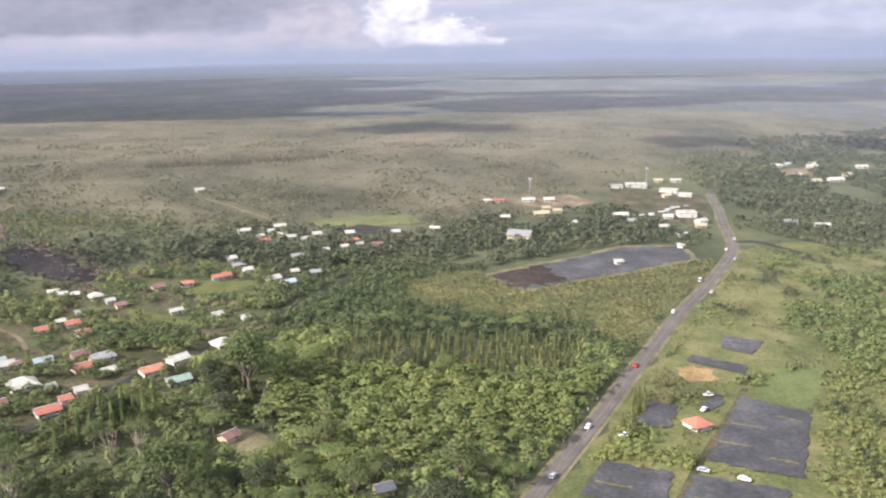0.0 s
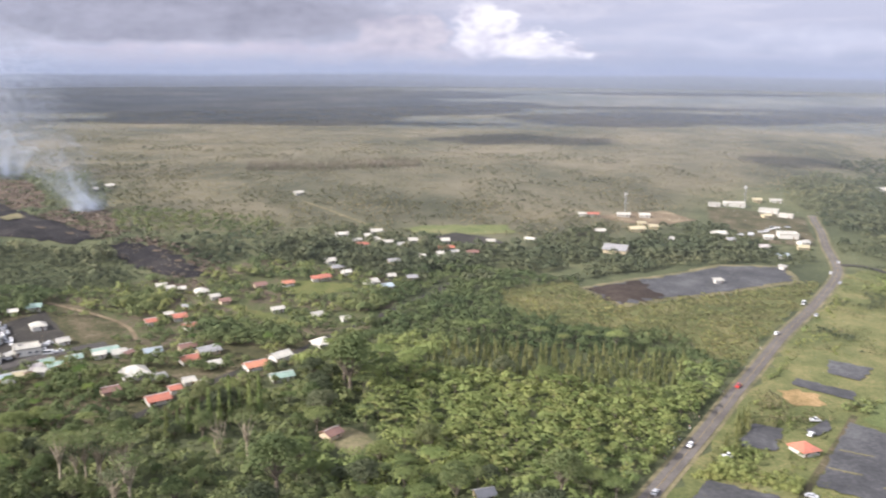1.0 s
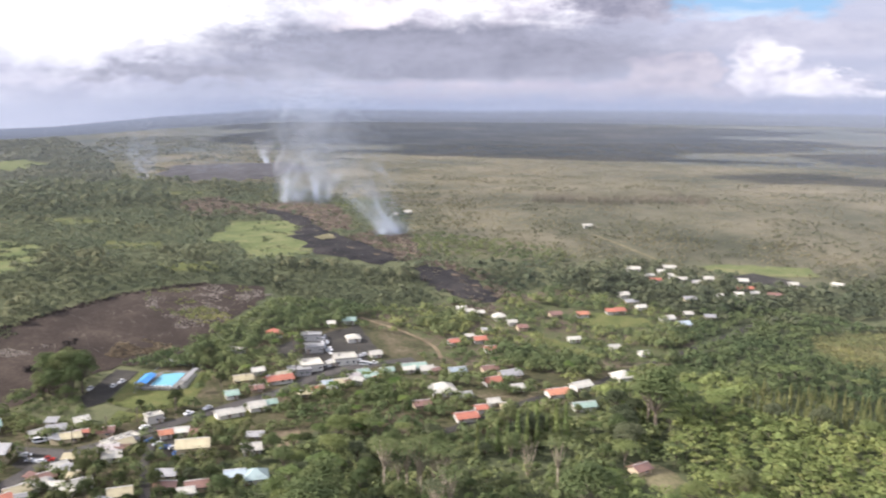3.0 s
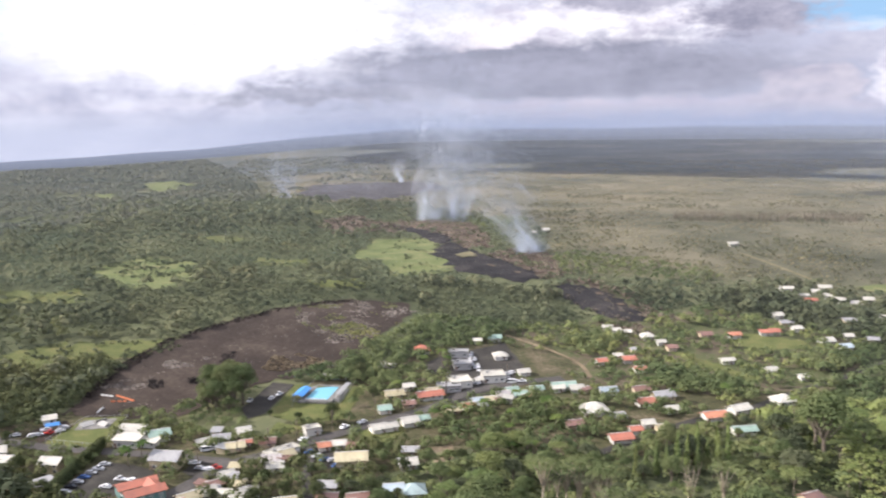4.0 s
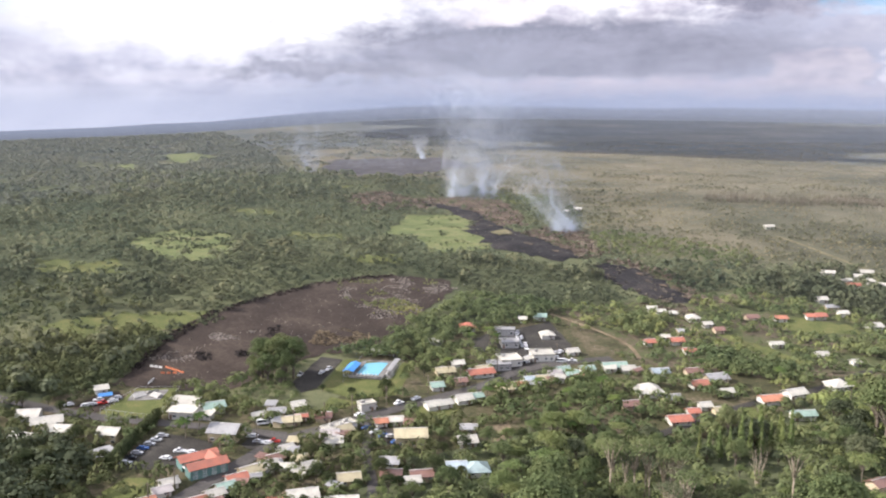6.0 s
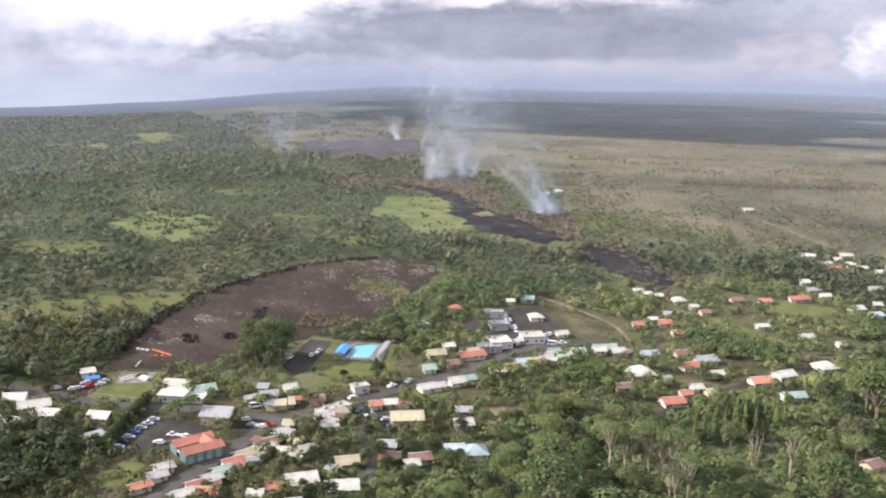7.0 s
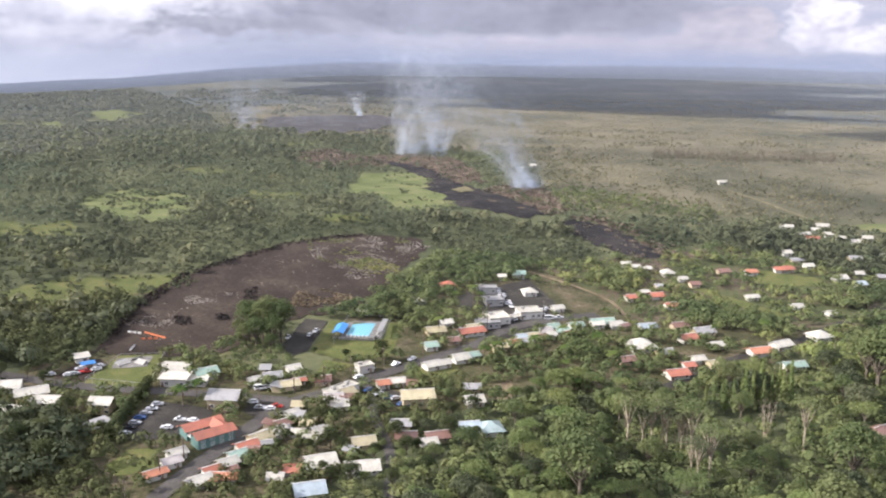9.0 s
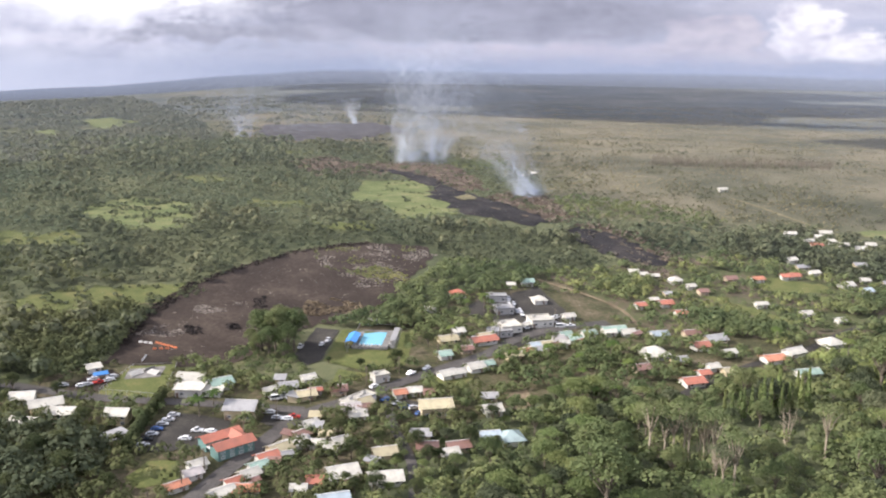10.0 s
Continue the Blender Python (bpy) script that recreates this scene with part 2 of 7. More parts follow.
M_LAVA = earth("fresh_lava", ((0.3, (0.009, 0.0085, 0.009)), (0.5, (0.021, 0.0195, 0.0205)), (0.72, (0.06, 0.051, 0.046))), 0.05, 0.6, 0.88, 0.9, 0.8)
# far lava: black rock greyed, the haze put into its colour
M_HAZED_LAVA = earth("hazed_lava", ((0.3, (0.04, 0.038, 0.042)), (0.5, (0.066, 0.062, 0.067)), (0.7, (0.11, 0.102, 0.098))), 0.05, 0.4, 0.95, 0.7, 0.8)
M_CINDER = earth("graded_cinder", ((0.3, (0.023, 0.0175, 0.0141)), (0.5, (0.0403, 0.03, 0.0238)), (0.7, (0.072, 0.056, 0.0436))), 0.04, 0.5, 0.95, 0.5, 0.4)
M_CINDER_DARK = earth("broken_lava", ((0.3, (0.012, 0.011, 0.011)), (0.5, (0.024, 0.02, 0.019)), (0.7, (0.045, 0.037, 0.033))), 0.08, 0.9)
M_MEADOW = earth("pasture", ((0.3, (0.0731, 0.095, 0.0361)), (0.5, (0.12, 0.141, 0.0542)), (0.7, (0.189, 0.176, 0.086))), 0.05, 0.7)
M_LAWN = earth("lawn", ((0.3, (0.0626, 0.0756, 0.0252)), (0.5, (0.0994, 0.112, 0.0378)), (0.72, (0.157, 0.14, 0.0585))), 0.08, 0.9)
M_DRYGRASS = earth("dry_grass", ((0.32, (0.07, 0.085, 0.032)), (0.5, (0.118, 0.125, 0.05)), (0.7, (0.205, 0.178, 0.082))), 0.05, 0.6)
M_OCHRE = earth("ochre_earth", ((0.3, (0.16, 0.12, 0.055)), (0.5, (0.27, 0.185, 0.085)), (0.7, (0.38, 0.26, 0.14))), 0.1, 0.8)
M_DIRT = earth("bare_earth", ((0.3, (0.1, 0.075, 0.048)), (0.5, (0.17, 0.132, 0.085)), (0.7, (0.29, 0.23, 0.15))), 0.08, 0.7)
M_ASPHALT = earth("asphalt", ((0.3, (0.0269, 0.0246, 0.0221)), (0.5, (0.0426, 0.0394, 0.0347)), (0.7, (0.0739, 0.0672, 0.0561))), 0.07, 1.2, 0.85, 0.2, 0.05)
M_NET = earth("shade_cloth", ((0.3, (0.0403, 0.0415, 0.0432)), (0.5, (0.0655, 0.0649, 0.0672)), (0.7, (0.115, 0.115, 0.114))), 0.06, 0.5, 0.7, 0.3, 0.15)
M_BURNT = earth("burnt_ground", ((0.3, (0.045, 0.035, 0.028)), (0.5, (0.1, 0.076, 0.055)), (0.7, (0.2, 0.15, 0.105))), 0.07, 0.6)
M_LEAF = leafy("broad_leaves", ((0.1, (0.147, 0.197, 0.0776)), (0.5, (0.228, 0.277, 0.107)), (0.9, (0.277, 0.302, 0.12))))
M_LEAF_DARK = leafy("dark_leaves", ((0.1, (0.0966, 0.128, 0.0603)), (0.5, (0.157, 0.188, 0.0856)), (0.9, (0.196, 0.203, 0.0976))))
M_LEAF_OLIVE = leafy("olive_leaves", ((0.1, (0.0653, 0.0799, 0.0486)), (0.5, (0.117, 0.132, 0.0788)), (0.9, (0.193, 0.199, 0.119))))
# distant leaves: haze put into a paler, greyer green
M_LEAF_FAR_HAZED = leafy("hazed_far_leaves", ((0.1, (0.0935, 0.107, 0.084)), (0.5, (0.145, 0.158, 0.124)), (0.9, (0.209, 0.213, 0.168))))
M_LEAF_WOOD = leafy("wood_leaves", ((0.1, (0.118, 0.158, 0.0661)), (0.5, (0.194, 0.231, 0.0949)), (0.9, (0.235, 0.251, 0.103))))
M_LEAF_DEEP = leafy("deep_leaves", ((0.1, (0.0391, 0.0536, 0.0254)), (0.5, (0.0782, 0.0944, 0.043)), (0.9, (0.132, 0.141, 0.0665))))
M_BRUSH = leafy("rough_brush", ((0.1, (0.1, 0.105, 0.052)), (0.5, (0.16, 0.155, 0.08)), (0.9, (0.24, 0.212, 0.118))))
# leaves of the middle distance, likewise lifted towards the haze
M_LEAF_MID_HAZED = leafy("hazed_mid_leaves", ((0.1, (0.0978, 0.117, 0.0726)), (0.5, (0.161, 0.181, 0.114)), (0.9, (0.241, 0.254, 0.16))))
M_LEAF_LIME = leafy("young_leaves", ((0.1, (0.146, 0.182, 0.0665)), (0.5, (0.226, 0.257, 0.0966)), (0.9, (0.29, 0.282, 0.116))))
M_THICKET = leafy("plain_thicket_leaves", ((0.1, (0.12, 0.122, 0.074)), (0.5, (0.178, 0.174, 0.108)), (0.9, (0.25, 0.235, 0.15))))
M_NEEDLE = leafy("needles", ((0.1, (0.125, 0.145, 0.06)), (0.5, (0.225, 0.235, 0.1)), (0.9, (0.33, 0.31, 0.145))))
M_SCRUB = leafy("scrub_leaves", ((0.1, (0.15, 0.141, 0.0862)), (0.5, (0.236, 0.214, 0.134)), (0.9, (0.337, 0.301, 0.196))), 0.0)
M_BARK = earth("bark", ((0.3, (0.07, 0.056, 0.042)), (0.5, (0.13, 0.11, 0.085)), (0.7, (0.22, 0.19, 0.15))), 0.6, 4.0)
M_YARD = earth("town_yards", ((0.3, (0.036, 0.0333, 0.0207)), (0.45, (0.06, 0.0608, 0.0279)), (0.58, (0.1, 0.0843, 0.0522)), (0.72, (0.16, 0.129, 0.0855))), 0.06, 0.5)
M_PLOTS = earth("house_plots", ((0.3, (0.052, 0.064, 0.028)), (0.47, (0.082, 0.09, 0.04)), (0.56, (0.1, 0.082, 0.056)), (0.72, (0.15, 0.118, 0.082))), 0.035, 0.3)
M_CLOUD, n_, l_, p_ = node_mat("cloud_vapour")
p_.inputs["Base Color"].default_value = (0.9, 0.9, 0.92, 1)
p_.inputs["Roughness"].default_value = 1.0
bumped(n_, l_, p_, noise_of(n_, l_, 0.02, 6).outputs[0], 0.8, 20.0)
M_SHOULDER = earth("road_shoulder", ((0.32, (0.085, 0.085, 0.042)), (0.5, (0.15, 0.135, 0.075)), (0.7, (0.24, 0.2, 0.12))), 0.06, 0.8)
M_STREET = earth("town_asphalt", ((0.3, (0.05, 0.046, 0.043)), (0.5, (0.075, 0.069, 0.064)), (0.7, (0.115, 0.105, 0.096))), 0.06, 1.2, 0.85, 0.2, 0.05)
M_HIGHWAY = earth("worn_asphalt", ((0.3, (0.085, 0.076, 0.068)), (0.5, (0.12, 0.107, 0.096)), (0.7, (0.165, 0.148, 0.132))), 0.05, 1.2, 0.85, 0.2, 0.05)


# the lie of the land: it climbs gently inland and then levels off
SLOPE_A = np.array([-200.0, 135, 300, 400, 450, 500, 550, 615, 700, 850, 3000])
SLOPE_Z = np.array([-20.0, -11, -5.5, -2, 0, 5, 10.5, 18, 23, 24, 24])


def land(x, y):
    x, y = np.asarray(x, float), np.asarray(y, float)
    a = -0.76604 * x + 0.64279 * y
    z = sum(np.interp(a + d, SLOPE_A, SLOPE_Z) for d in (-24, -12, 0, 12, 24)) / 5
    far = np.maximum(0.0, np.hypot(x, y) - 1500)
    yaw = np.degrees(np.arctan2(-x, y))
    z = z - far * np.interp(yaw, [-180, 35, 41, 48, 54, 60, 180], [0, 0, 0.007, 0.022, 0.031, 0.035, 0.035])
    z = z - np.maximum(0.0, np.hypot(x, y) - 3000) * 0.035
    return z + 0.5 * np.sin(x / 37 + 0.7) * np.cos(y / 29) + 0.3 * np.sin(x / 17 + y / 23)


def inside(x, y, poly):
    """Which of the points lie in the outline."""
    x, y = np.asarray(x, float), np.asarray(y, float)
    hit = np.zeros(x.shape, bool)
    for (x0, y0), (x1, y1) in zip(poly, poly[1:] + poly[:1]):
        cross = (y0 > y) != (y1 > y)
        with np.errstate(divide="ignore", invalid="ignore"):
            hit ^= cross & (x < (x1 - x0) * (y - y0) / (y1 - y0 if y1 != y0 else 1e-9) + x0)
    return hit


def mesh_of(name, verts, faces, mat, smooth=False):
    me = bpy.data.meshes.new(name)
    me.from_pydata([tuple(v) for v in verts], [], faces)
    me.materials.append(mat)
    if smooth:
        me.polygons.foreach_set("use_smooth", [True] * len(me.polygons))
    me.update()
    return me


def quads(name, q, mat):
    """One mesh of loose quads, q of shape (n, 4, 3)."""
    q = np.asarray(q, np.float32)
    n = len(q)
    me = bpy.data.meshes.new(name)
    me.vertices.add(n * 4)
    me.vertices.foreach_set("co", q.reshape(-1))
    me.loops.add(n * 4)
    me.loops.foreach_set("vertex_index", np.arange(n * 4, dtype=np.int32))
    me.polygons.add(n)
    me.polygons.foreach_set("loop_start", np.arange(0, n * 4, 4, dtype=np.int32))
    me.materials.append(mat)
    me.update(calc_edges=True)
    me.validate()
    return me


TOWN = [(-420, 170), (-330, 130), (-262, 150), (-255, 240), (-235, 300), (-180, 310), (-110, 470), (-120, 560), (-215, 560), (-300, 450), (-345, 330), (-310, 262), (-420, 230)]
SCRUB = [(-2600, 5000), (-2300, 2050), (-1442, 1337), (-1202, 1155), (-947, 921), (-860, 850), (-807, 850), (-745, 867), (-706, 892), (-624, 858), (-566, 813), (-515, 805), (-409, 719), (-351, 600), (-187, 655), (5, 700), (60, 810), (110, 930), (330, 1150), (900, 1500), (2500, 5000)]


def spread(lo, hi, near_lo, near_hi, step):
    core = np.arange(near_lo, near_hi + step, step)
    out, d, up, dn = step, step, [], []
    v = core[-1]
    while v < hi:
        d *= 1.13
        v += d
        up.append(v)
    v, d = core[0], step
    while v > lo:
        d *= 1.13
        v -= d
        dn.append(v)
    return np.concatenate([dn[::-1], core, up])


gx, gy = spread(-5200, 5200, -700, 240, 8.0), spread(-5200, 5200, 100, 980, 8.0)
GX, GY = np.meshgrid(gx, gy)
GZ = land(GX, GY)
nx, ny = len(gx), len(gy)
cells = [(j * nx + i, j * nx + i + 1, (j + 1) * nx + i + 1, (j + 1) * nx + i) for j in range(ny - 1) for i in range(nx - 1)]
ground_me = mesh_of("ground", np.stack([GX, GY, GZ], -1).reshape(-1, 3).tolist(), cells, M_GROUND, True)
mask = np.zeros(GX.shape)
for dx in (-25, 0, 25):
    for dy in (-25, 0, 25):
        mask += inside(GX + dx, GY + dy, SCRUB) / 9.0
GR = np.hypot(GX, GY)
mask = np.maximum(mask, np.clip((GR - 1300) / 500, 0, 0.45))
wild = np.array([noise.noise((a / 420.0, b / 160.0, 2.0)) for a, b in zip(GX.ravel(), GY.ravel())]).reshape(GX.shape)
# grows with distance, so the far land takes the hazed colours
hazy_forest = np.clip((GR - 1520 + 260 * wild) / 120, 0, 1) * np.clip(0.85 + 0.9 * wild, 0.15, 1)
lay2 = ground_me.attributes.new("hazy_rainforest", "FLOAT", "POINT")
lay2.data.foreach_set("value", hazy_forest.reshape(-1).astype(np.float32))
lay = ground_me.attributes.new("scrub", "FLOAT", "POINT")
lay.data.foreach_set("value", mask.reshape(-1).astype(np.float32))
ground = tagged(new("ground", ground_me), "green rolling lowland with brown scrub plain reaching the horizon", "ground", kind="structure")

# lowland beyond, as a glowing backdrop at the edge of sight, haze painted in
M_FAR, n_, l_, p_ = node_mat("glow_haze_backdrop")
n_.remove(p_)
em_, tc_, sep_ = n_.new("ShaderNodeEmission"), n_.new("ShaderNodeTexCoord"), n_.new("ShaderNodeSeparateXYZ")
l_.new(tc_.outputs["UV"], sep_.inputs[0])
# emitted colour, paler upwards and to the right as haze would make it
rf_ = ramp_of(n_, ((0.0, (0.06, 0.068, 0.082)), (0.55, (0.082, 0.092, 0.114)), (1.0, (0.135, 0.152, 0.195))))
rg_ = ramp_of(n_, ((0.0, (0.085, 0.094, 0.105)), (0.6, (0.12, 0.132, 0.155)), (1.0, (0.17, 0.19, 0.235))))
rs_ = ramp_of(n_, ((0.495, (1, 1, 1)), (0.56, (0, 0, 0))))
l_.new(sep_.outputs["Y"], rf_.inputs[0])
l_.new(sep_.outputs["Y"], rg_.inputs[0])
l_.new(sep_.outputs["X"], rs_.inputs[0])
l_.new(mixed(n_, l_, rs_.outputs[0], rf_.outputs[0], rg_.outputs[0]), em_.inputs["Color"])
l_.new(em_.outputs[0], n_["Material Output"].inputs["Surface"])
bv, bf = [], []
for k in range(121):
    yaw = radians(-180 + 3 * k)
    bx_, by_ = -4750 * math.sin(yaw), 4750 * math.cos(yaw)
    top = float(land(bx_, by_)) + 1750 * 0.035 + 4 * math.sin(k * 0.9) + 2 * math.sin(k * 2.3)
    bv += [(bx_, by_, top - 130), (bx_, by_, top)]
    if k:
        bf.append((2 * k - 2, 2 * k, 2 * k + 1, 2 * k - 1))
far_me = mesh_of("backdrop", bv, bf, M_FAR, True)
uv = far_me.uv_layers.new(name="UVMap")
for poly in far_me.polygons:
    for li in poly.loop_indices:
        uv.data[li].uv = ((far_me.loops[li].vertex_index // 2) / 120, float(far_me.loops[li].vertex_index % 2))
tagged(new("backdrop", far_me), "glowing blue-grey backdrop strip of distant lowland with haze painted in", "backdrop", kind="structure")

from mathutils import geometry

BARE = []  # outlines where nothing grows


def rough_edge(poly, step, jag, seed):
    rnd = random.Random(seed)
    out = []
    for (x0, y0), (x1, y1) in zip(poly, poly[1:] + poly[:1]):
        k = max(1, int(math.hypot(x1 - x0, y1 - y0) / step))
        for i in range(k):
            f = i / k
            j = jag if i else jag * 0.4
            out.append((x0 + (x1 - x0) * f + rnd.uniform(-j, j), y0 + (y1 - y0) * f + rnd.uniform(-j, j)))
    return out


def patch(name, poly, mat, lift=0.3, step=6.0, jag=0.0, label="", category="", bare=True, hump=0.0, seed=1, kind="structure"):
    """A sheet of ground cover that follows the land inside an outline."""
    edge = rough_edge(poly, step, jag, seed)
    xs, ys = [p[0] for p in poly], [p[1] for p in poly]
    px, py = np.meshgrid(np.arange(min(xs), max(xs), step), np.arange(min(ys), max(ys), step))
    px, py = px.ravel() + np.random.uniform(-1, 1, px.size) * step * 0.25, py.ravel() + np.random.uniform(-1, 1, px.size) * step * 0.25
    ok = inside(px, py, edge)
    pts = [Vector(p) for p in edge] + [Vector(p) for p in zip(px[ok], py[ok])]
    n = len(edge)
    v2, _, f2, _, _, _ = geometry.delaunay_2d_cdt(pts, [(i, (i + 1) % n) for i in range(n)], [list(range(n))], 1, 1e-4)
    vx, vy = np.array([v.x for v in v2]), np.array([v.y for v in v2])
    vz = land(vx, vy) + lift
    if hump:
        rim = np.array([min((x - a) ** 2 + (y - b) ** 2 for a, b in edge) ** 0.5 for x, y in zip(vx, vy)])
        lumps = np.array([noise.noise((x * 0.09, y * 0.09, 3.0)) + 0.6 * noise.noise((x * 0.25, y * 0.25, 7.0)) for x, y in zip(vx, vy)])
        vz += np.minimum(rim / 6.0, 1.0) * hump * (1.0 + 0.9 * lumps)
    me = mesh_of(name, list(zip(vx, vy, vz)), [tuple(f) for f in f2], mat, True)
    if bare:
        BARE.append(edge)
    return tagged(new(name, me), label, category, kind=kind)


def ribbon(name, line, width, mat, lift, label="", category="road", bare=True, grow=2.5, side=0.0):
    """A road along a line, draped on the land."""
    pts = []
    for k in range(len(line) - 1):
        p0, p1, p2, p3 = (Vector(line[max(0, min(len(line) - 1, k + o))]) for o in (-1, 0, 1, 2))
        steps = max(2, int((p2 - p1).length / 6))
        for i in range(steps):
            u = i / steps
            pts.append(0.5 * ((2 * p1) + (p2 - p0) * u + (2 * p0 - 5 * p1 + 4 * p2 - p3) * u * u + (3 * p1 - p0 - 3 * p2 + p3) * u ** 3))
    pts.append(Vector(line[-1]))
    verts, faces = [], []
    left, right = [], []
    for i, p in enumerate(pts):
        d = (pts[min(i + 1, len(pts) - 1)] - pts[max(i - 1, 0)]).normalized()
        nrm = Vector((-d.y, d.x))
        for o in (-0.5, -0.25, 0.0, 0.25, 0.5):
            q = p + nrm * (width * o + side)
            verts.append((q.x, q.y, float(land(q.x, q.y)) + lift))
        left.append(tuple(p + nrm * (width / 2 + grow)))
        right.append(tuple(p - nrm * (width / 2 + grow)))
        if i:
            for j in range(4):
                a = (i - 1) * 5 + j
                faces.append((a, a + 5, a + 6, a + 1))
    if bare:
        BARE.append(left + right[::-1])
    ob = new(name, mesh_of(name, verts, faces, mat, True))
    return tagged(ob, label, category, kind="structure")


HIGHWAY = [(-20, 215), (0, 262), (15, 296), (46, 369), (65, 417), (101, 503), (134, 575), (160, 640), (168, 680), (175, 736), (183, 790), (187, 830), (192, 862)]
STREET = [(-290, 90), (-297, 145), (-301, 166), (-303.5, 181), (-307, 212), (-308, 232), (-301, 248), (-296, 262), (-289, 281), (-281, 308), (-275, 328), (-268, 362), (-240, 400)]
CROSS_STREET = [(-292, 262), (-285, 257), (-274, 241), (-258, 224), (-248, 211), (-236, 190)]
SIDE_ROAD = [(-470, 180), (-398, 200), (-375, 208), (-346, 220), (-310, 235)]
ribbon("highway_verge", HIGHWAY, 9.5, M_SHOULDER, 0.22, "grassy dry verge along the highway", "verge")
ribbon("highway", HIGHWAY, 6.0, M_HIGHWAY, 0.4, "grey two-lane asphalt highway through grassland")
ribbon("main_street", STREET, 6.6, M_STREET, 0.45, "grey asphalt main street of the small town")
ribbon("cross_street", CROSS_STREET, 3.6, M_STREET, 0.42, "narrow grey asphalt street between gardens", grow=-0.6)
ribbon("side_road", SIDE_ROAD, 6.0, M_STREET, 0.42, "grey asphalt side road past white cottages")

LAVA_EAST = [(-321, 550), (-312, 563), (-289, 559), (-265, 548), (-250, 530), (-238, 512), (-248, 505), (-265, 509), (-284, 518), (-305, 531)]
LAVA_WEST = [(-587, 713), (-565, 716), (-516, 696), (-479, 667), (-436, 625), (-412, 606), (-394, 597), (-369, 587), (-342, 572), (-333, 558), (-344, 544), (-370, 545), (-392, 542), (-413, 565), (-440, 582), (-468, 635), (-508, 666)]
for lobe_ in (LAVA_EAST, LAVA_WEST):
    BARE.append([(x + 9.0, y - 13.0) for x, y in lobe_])
patch("lava_flow", LAVA_EAST, M_LAVA, 0.3, 4, 4.2, "black fresh lava lobe among green trees", "lava flow", hump=1.0)
patch("lava_flow", LAVA_WEST, M_LAVA, 0.3, 5, 5.5, "black fresh lava flow beside a green pasture", "lava flow", hump=1.2)
patch("pasture", [(-525, 626), (-500, 654), (-469, 642), (-440, 582), (-413, 565), (-395, 544), (-406, 518), (-429, 508), (-461, 543), (-484, 529)], M_MEADOW, 0.25, 6, 4, "light green pasture beside black lava", "pasture")
patch("grass_island", [(-420, 585), (-418, 603), (-404, 592), (-408, 577)], M_SHOULDER, 2.2, 4, 1.5, "yellow dry grass island in the black lava", "grass island")
patch("cinder_lot", [(-411, 229), (-420, 249), (-434, 278), (-438, 299), (-445, 325), (-443, 355), (-434, 405), (-410, 444), (-375, 458), (-362, 440), (-357, 405), (-350, 382), (-346, 345), (-352, 324), (-361, 318), (-365, 285), (-363, 262), (-372, 248), (-392, 238)], M_CINDER, 0.25, 5, 2, "bare brown cinder field graded by machines", "cinder field")
patch("farm_pond", [(-8, 562), (14, 533), (128, 617), (125, 653), (84, 644), (26, 592)], M_NET, 0.5, 5, 2.5, "dark netting field beside dry grass", "netting field")
for k, poly in enumerate(([(104, 383), (129, 368), (107, 307), (76, 320)], [(70, 309), (100, 299), (90, 270), (58, 282)], [(38, 317), (62, 310), (55, 283), (27, 290)], [(63, 371), (74, 368), (67, 346), (53, 349)], [(113, 460), (132, 452), (121, 433), (108, 442)], [(92, 432), (115, 419), (112, 409), (88, 423)])):
    patch("ground_cloth", poly, M_NET, 0.5, 3, 0.9, "black nursery cloth laid over the ground", "nursery cloth")


# growth
rng = np.random.default_rng(5)


def clear(x, y):
    ok = np.ones(len(x), bool)
    for fx, fy, fr in FOOT:
        ok &= (x - fx) ** 2 + (y - fy) ** 2 > fr * fr
    for poly in BARE:
        ok &= ~inside(x, y, poly)
    return ok


def crowns(x, y, r, h, k, size, flat=0.75, low=0.15, up=0.3):
    """Loose leaf clumps of many plants: places, crown radius, height, clumps each, clump size."""
    n = len(x)
    z = land(x, y)
    u = rng.normal(size=(n, k, 3))
    u /= np.linalg.norm(u, axis=-1, keepdims=True)
    u[..., 2] = np.abs(u[..., 2]) * (1 + low) - low
    rad = rng.uniform(0.65, 1.08, (n, k, 1))
    lob = 1 + 0.25 * np.sin(3 * np.arctan2(u[..., 1], u[..., 0]) + rng.uniform(0, 6, (n, 1)))[..., None]
    c = u * rad * lob * np.stack([r, r, r * flat], -1)[:, None, :]
    c += np.stack([x, y, z + h - r * flat], -1)[:, None, :]
    nrm = u * [1, 1, 1.2] + rng.normal(scale=0.18, size=u.shape) + [0, 0, up]
    nrm /= np.linalg.norm(nrm, axis=-1, keepdims=True)
    t = np.cross(nrm, rng.normal(size=u.shape))
    t /= np.linalg.norm(t, axis=-1, keepdims=True)
    b = np.cross(nrm, t)
    s = (size[:, None] * rng.uniform(0.6, 1.3, (n, k)))[..., None]
    w = rng.uniform(0.55, 1.0, (n, k, 1))
    dip = nrm * s * 0.25
    return np.stack([c - t * s - dip, c - b * s * w, c + t * s - dip, c + b * s * w], 2).reshape(-1, 4, 3)


# things and their parts
def part(name, me, parent, label="", m=None):
    ob = new(name, me)
    ob.parent = parent
    if m is not None:
        ob.matrix_basis = m
    return tagged(ob, label)


def thing(name, x, y, rot=0.0, label="", category="", group="", lift=0.0, kind=""):
    ob = new(name)
    ob.empty_display_size = 0.5
    ob.matrix_basis = pose(x, y, float(land(x, y)) + lift, 0, 0, rot)
    return tagged(ob, label, category, group, kind)


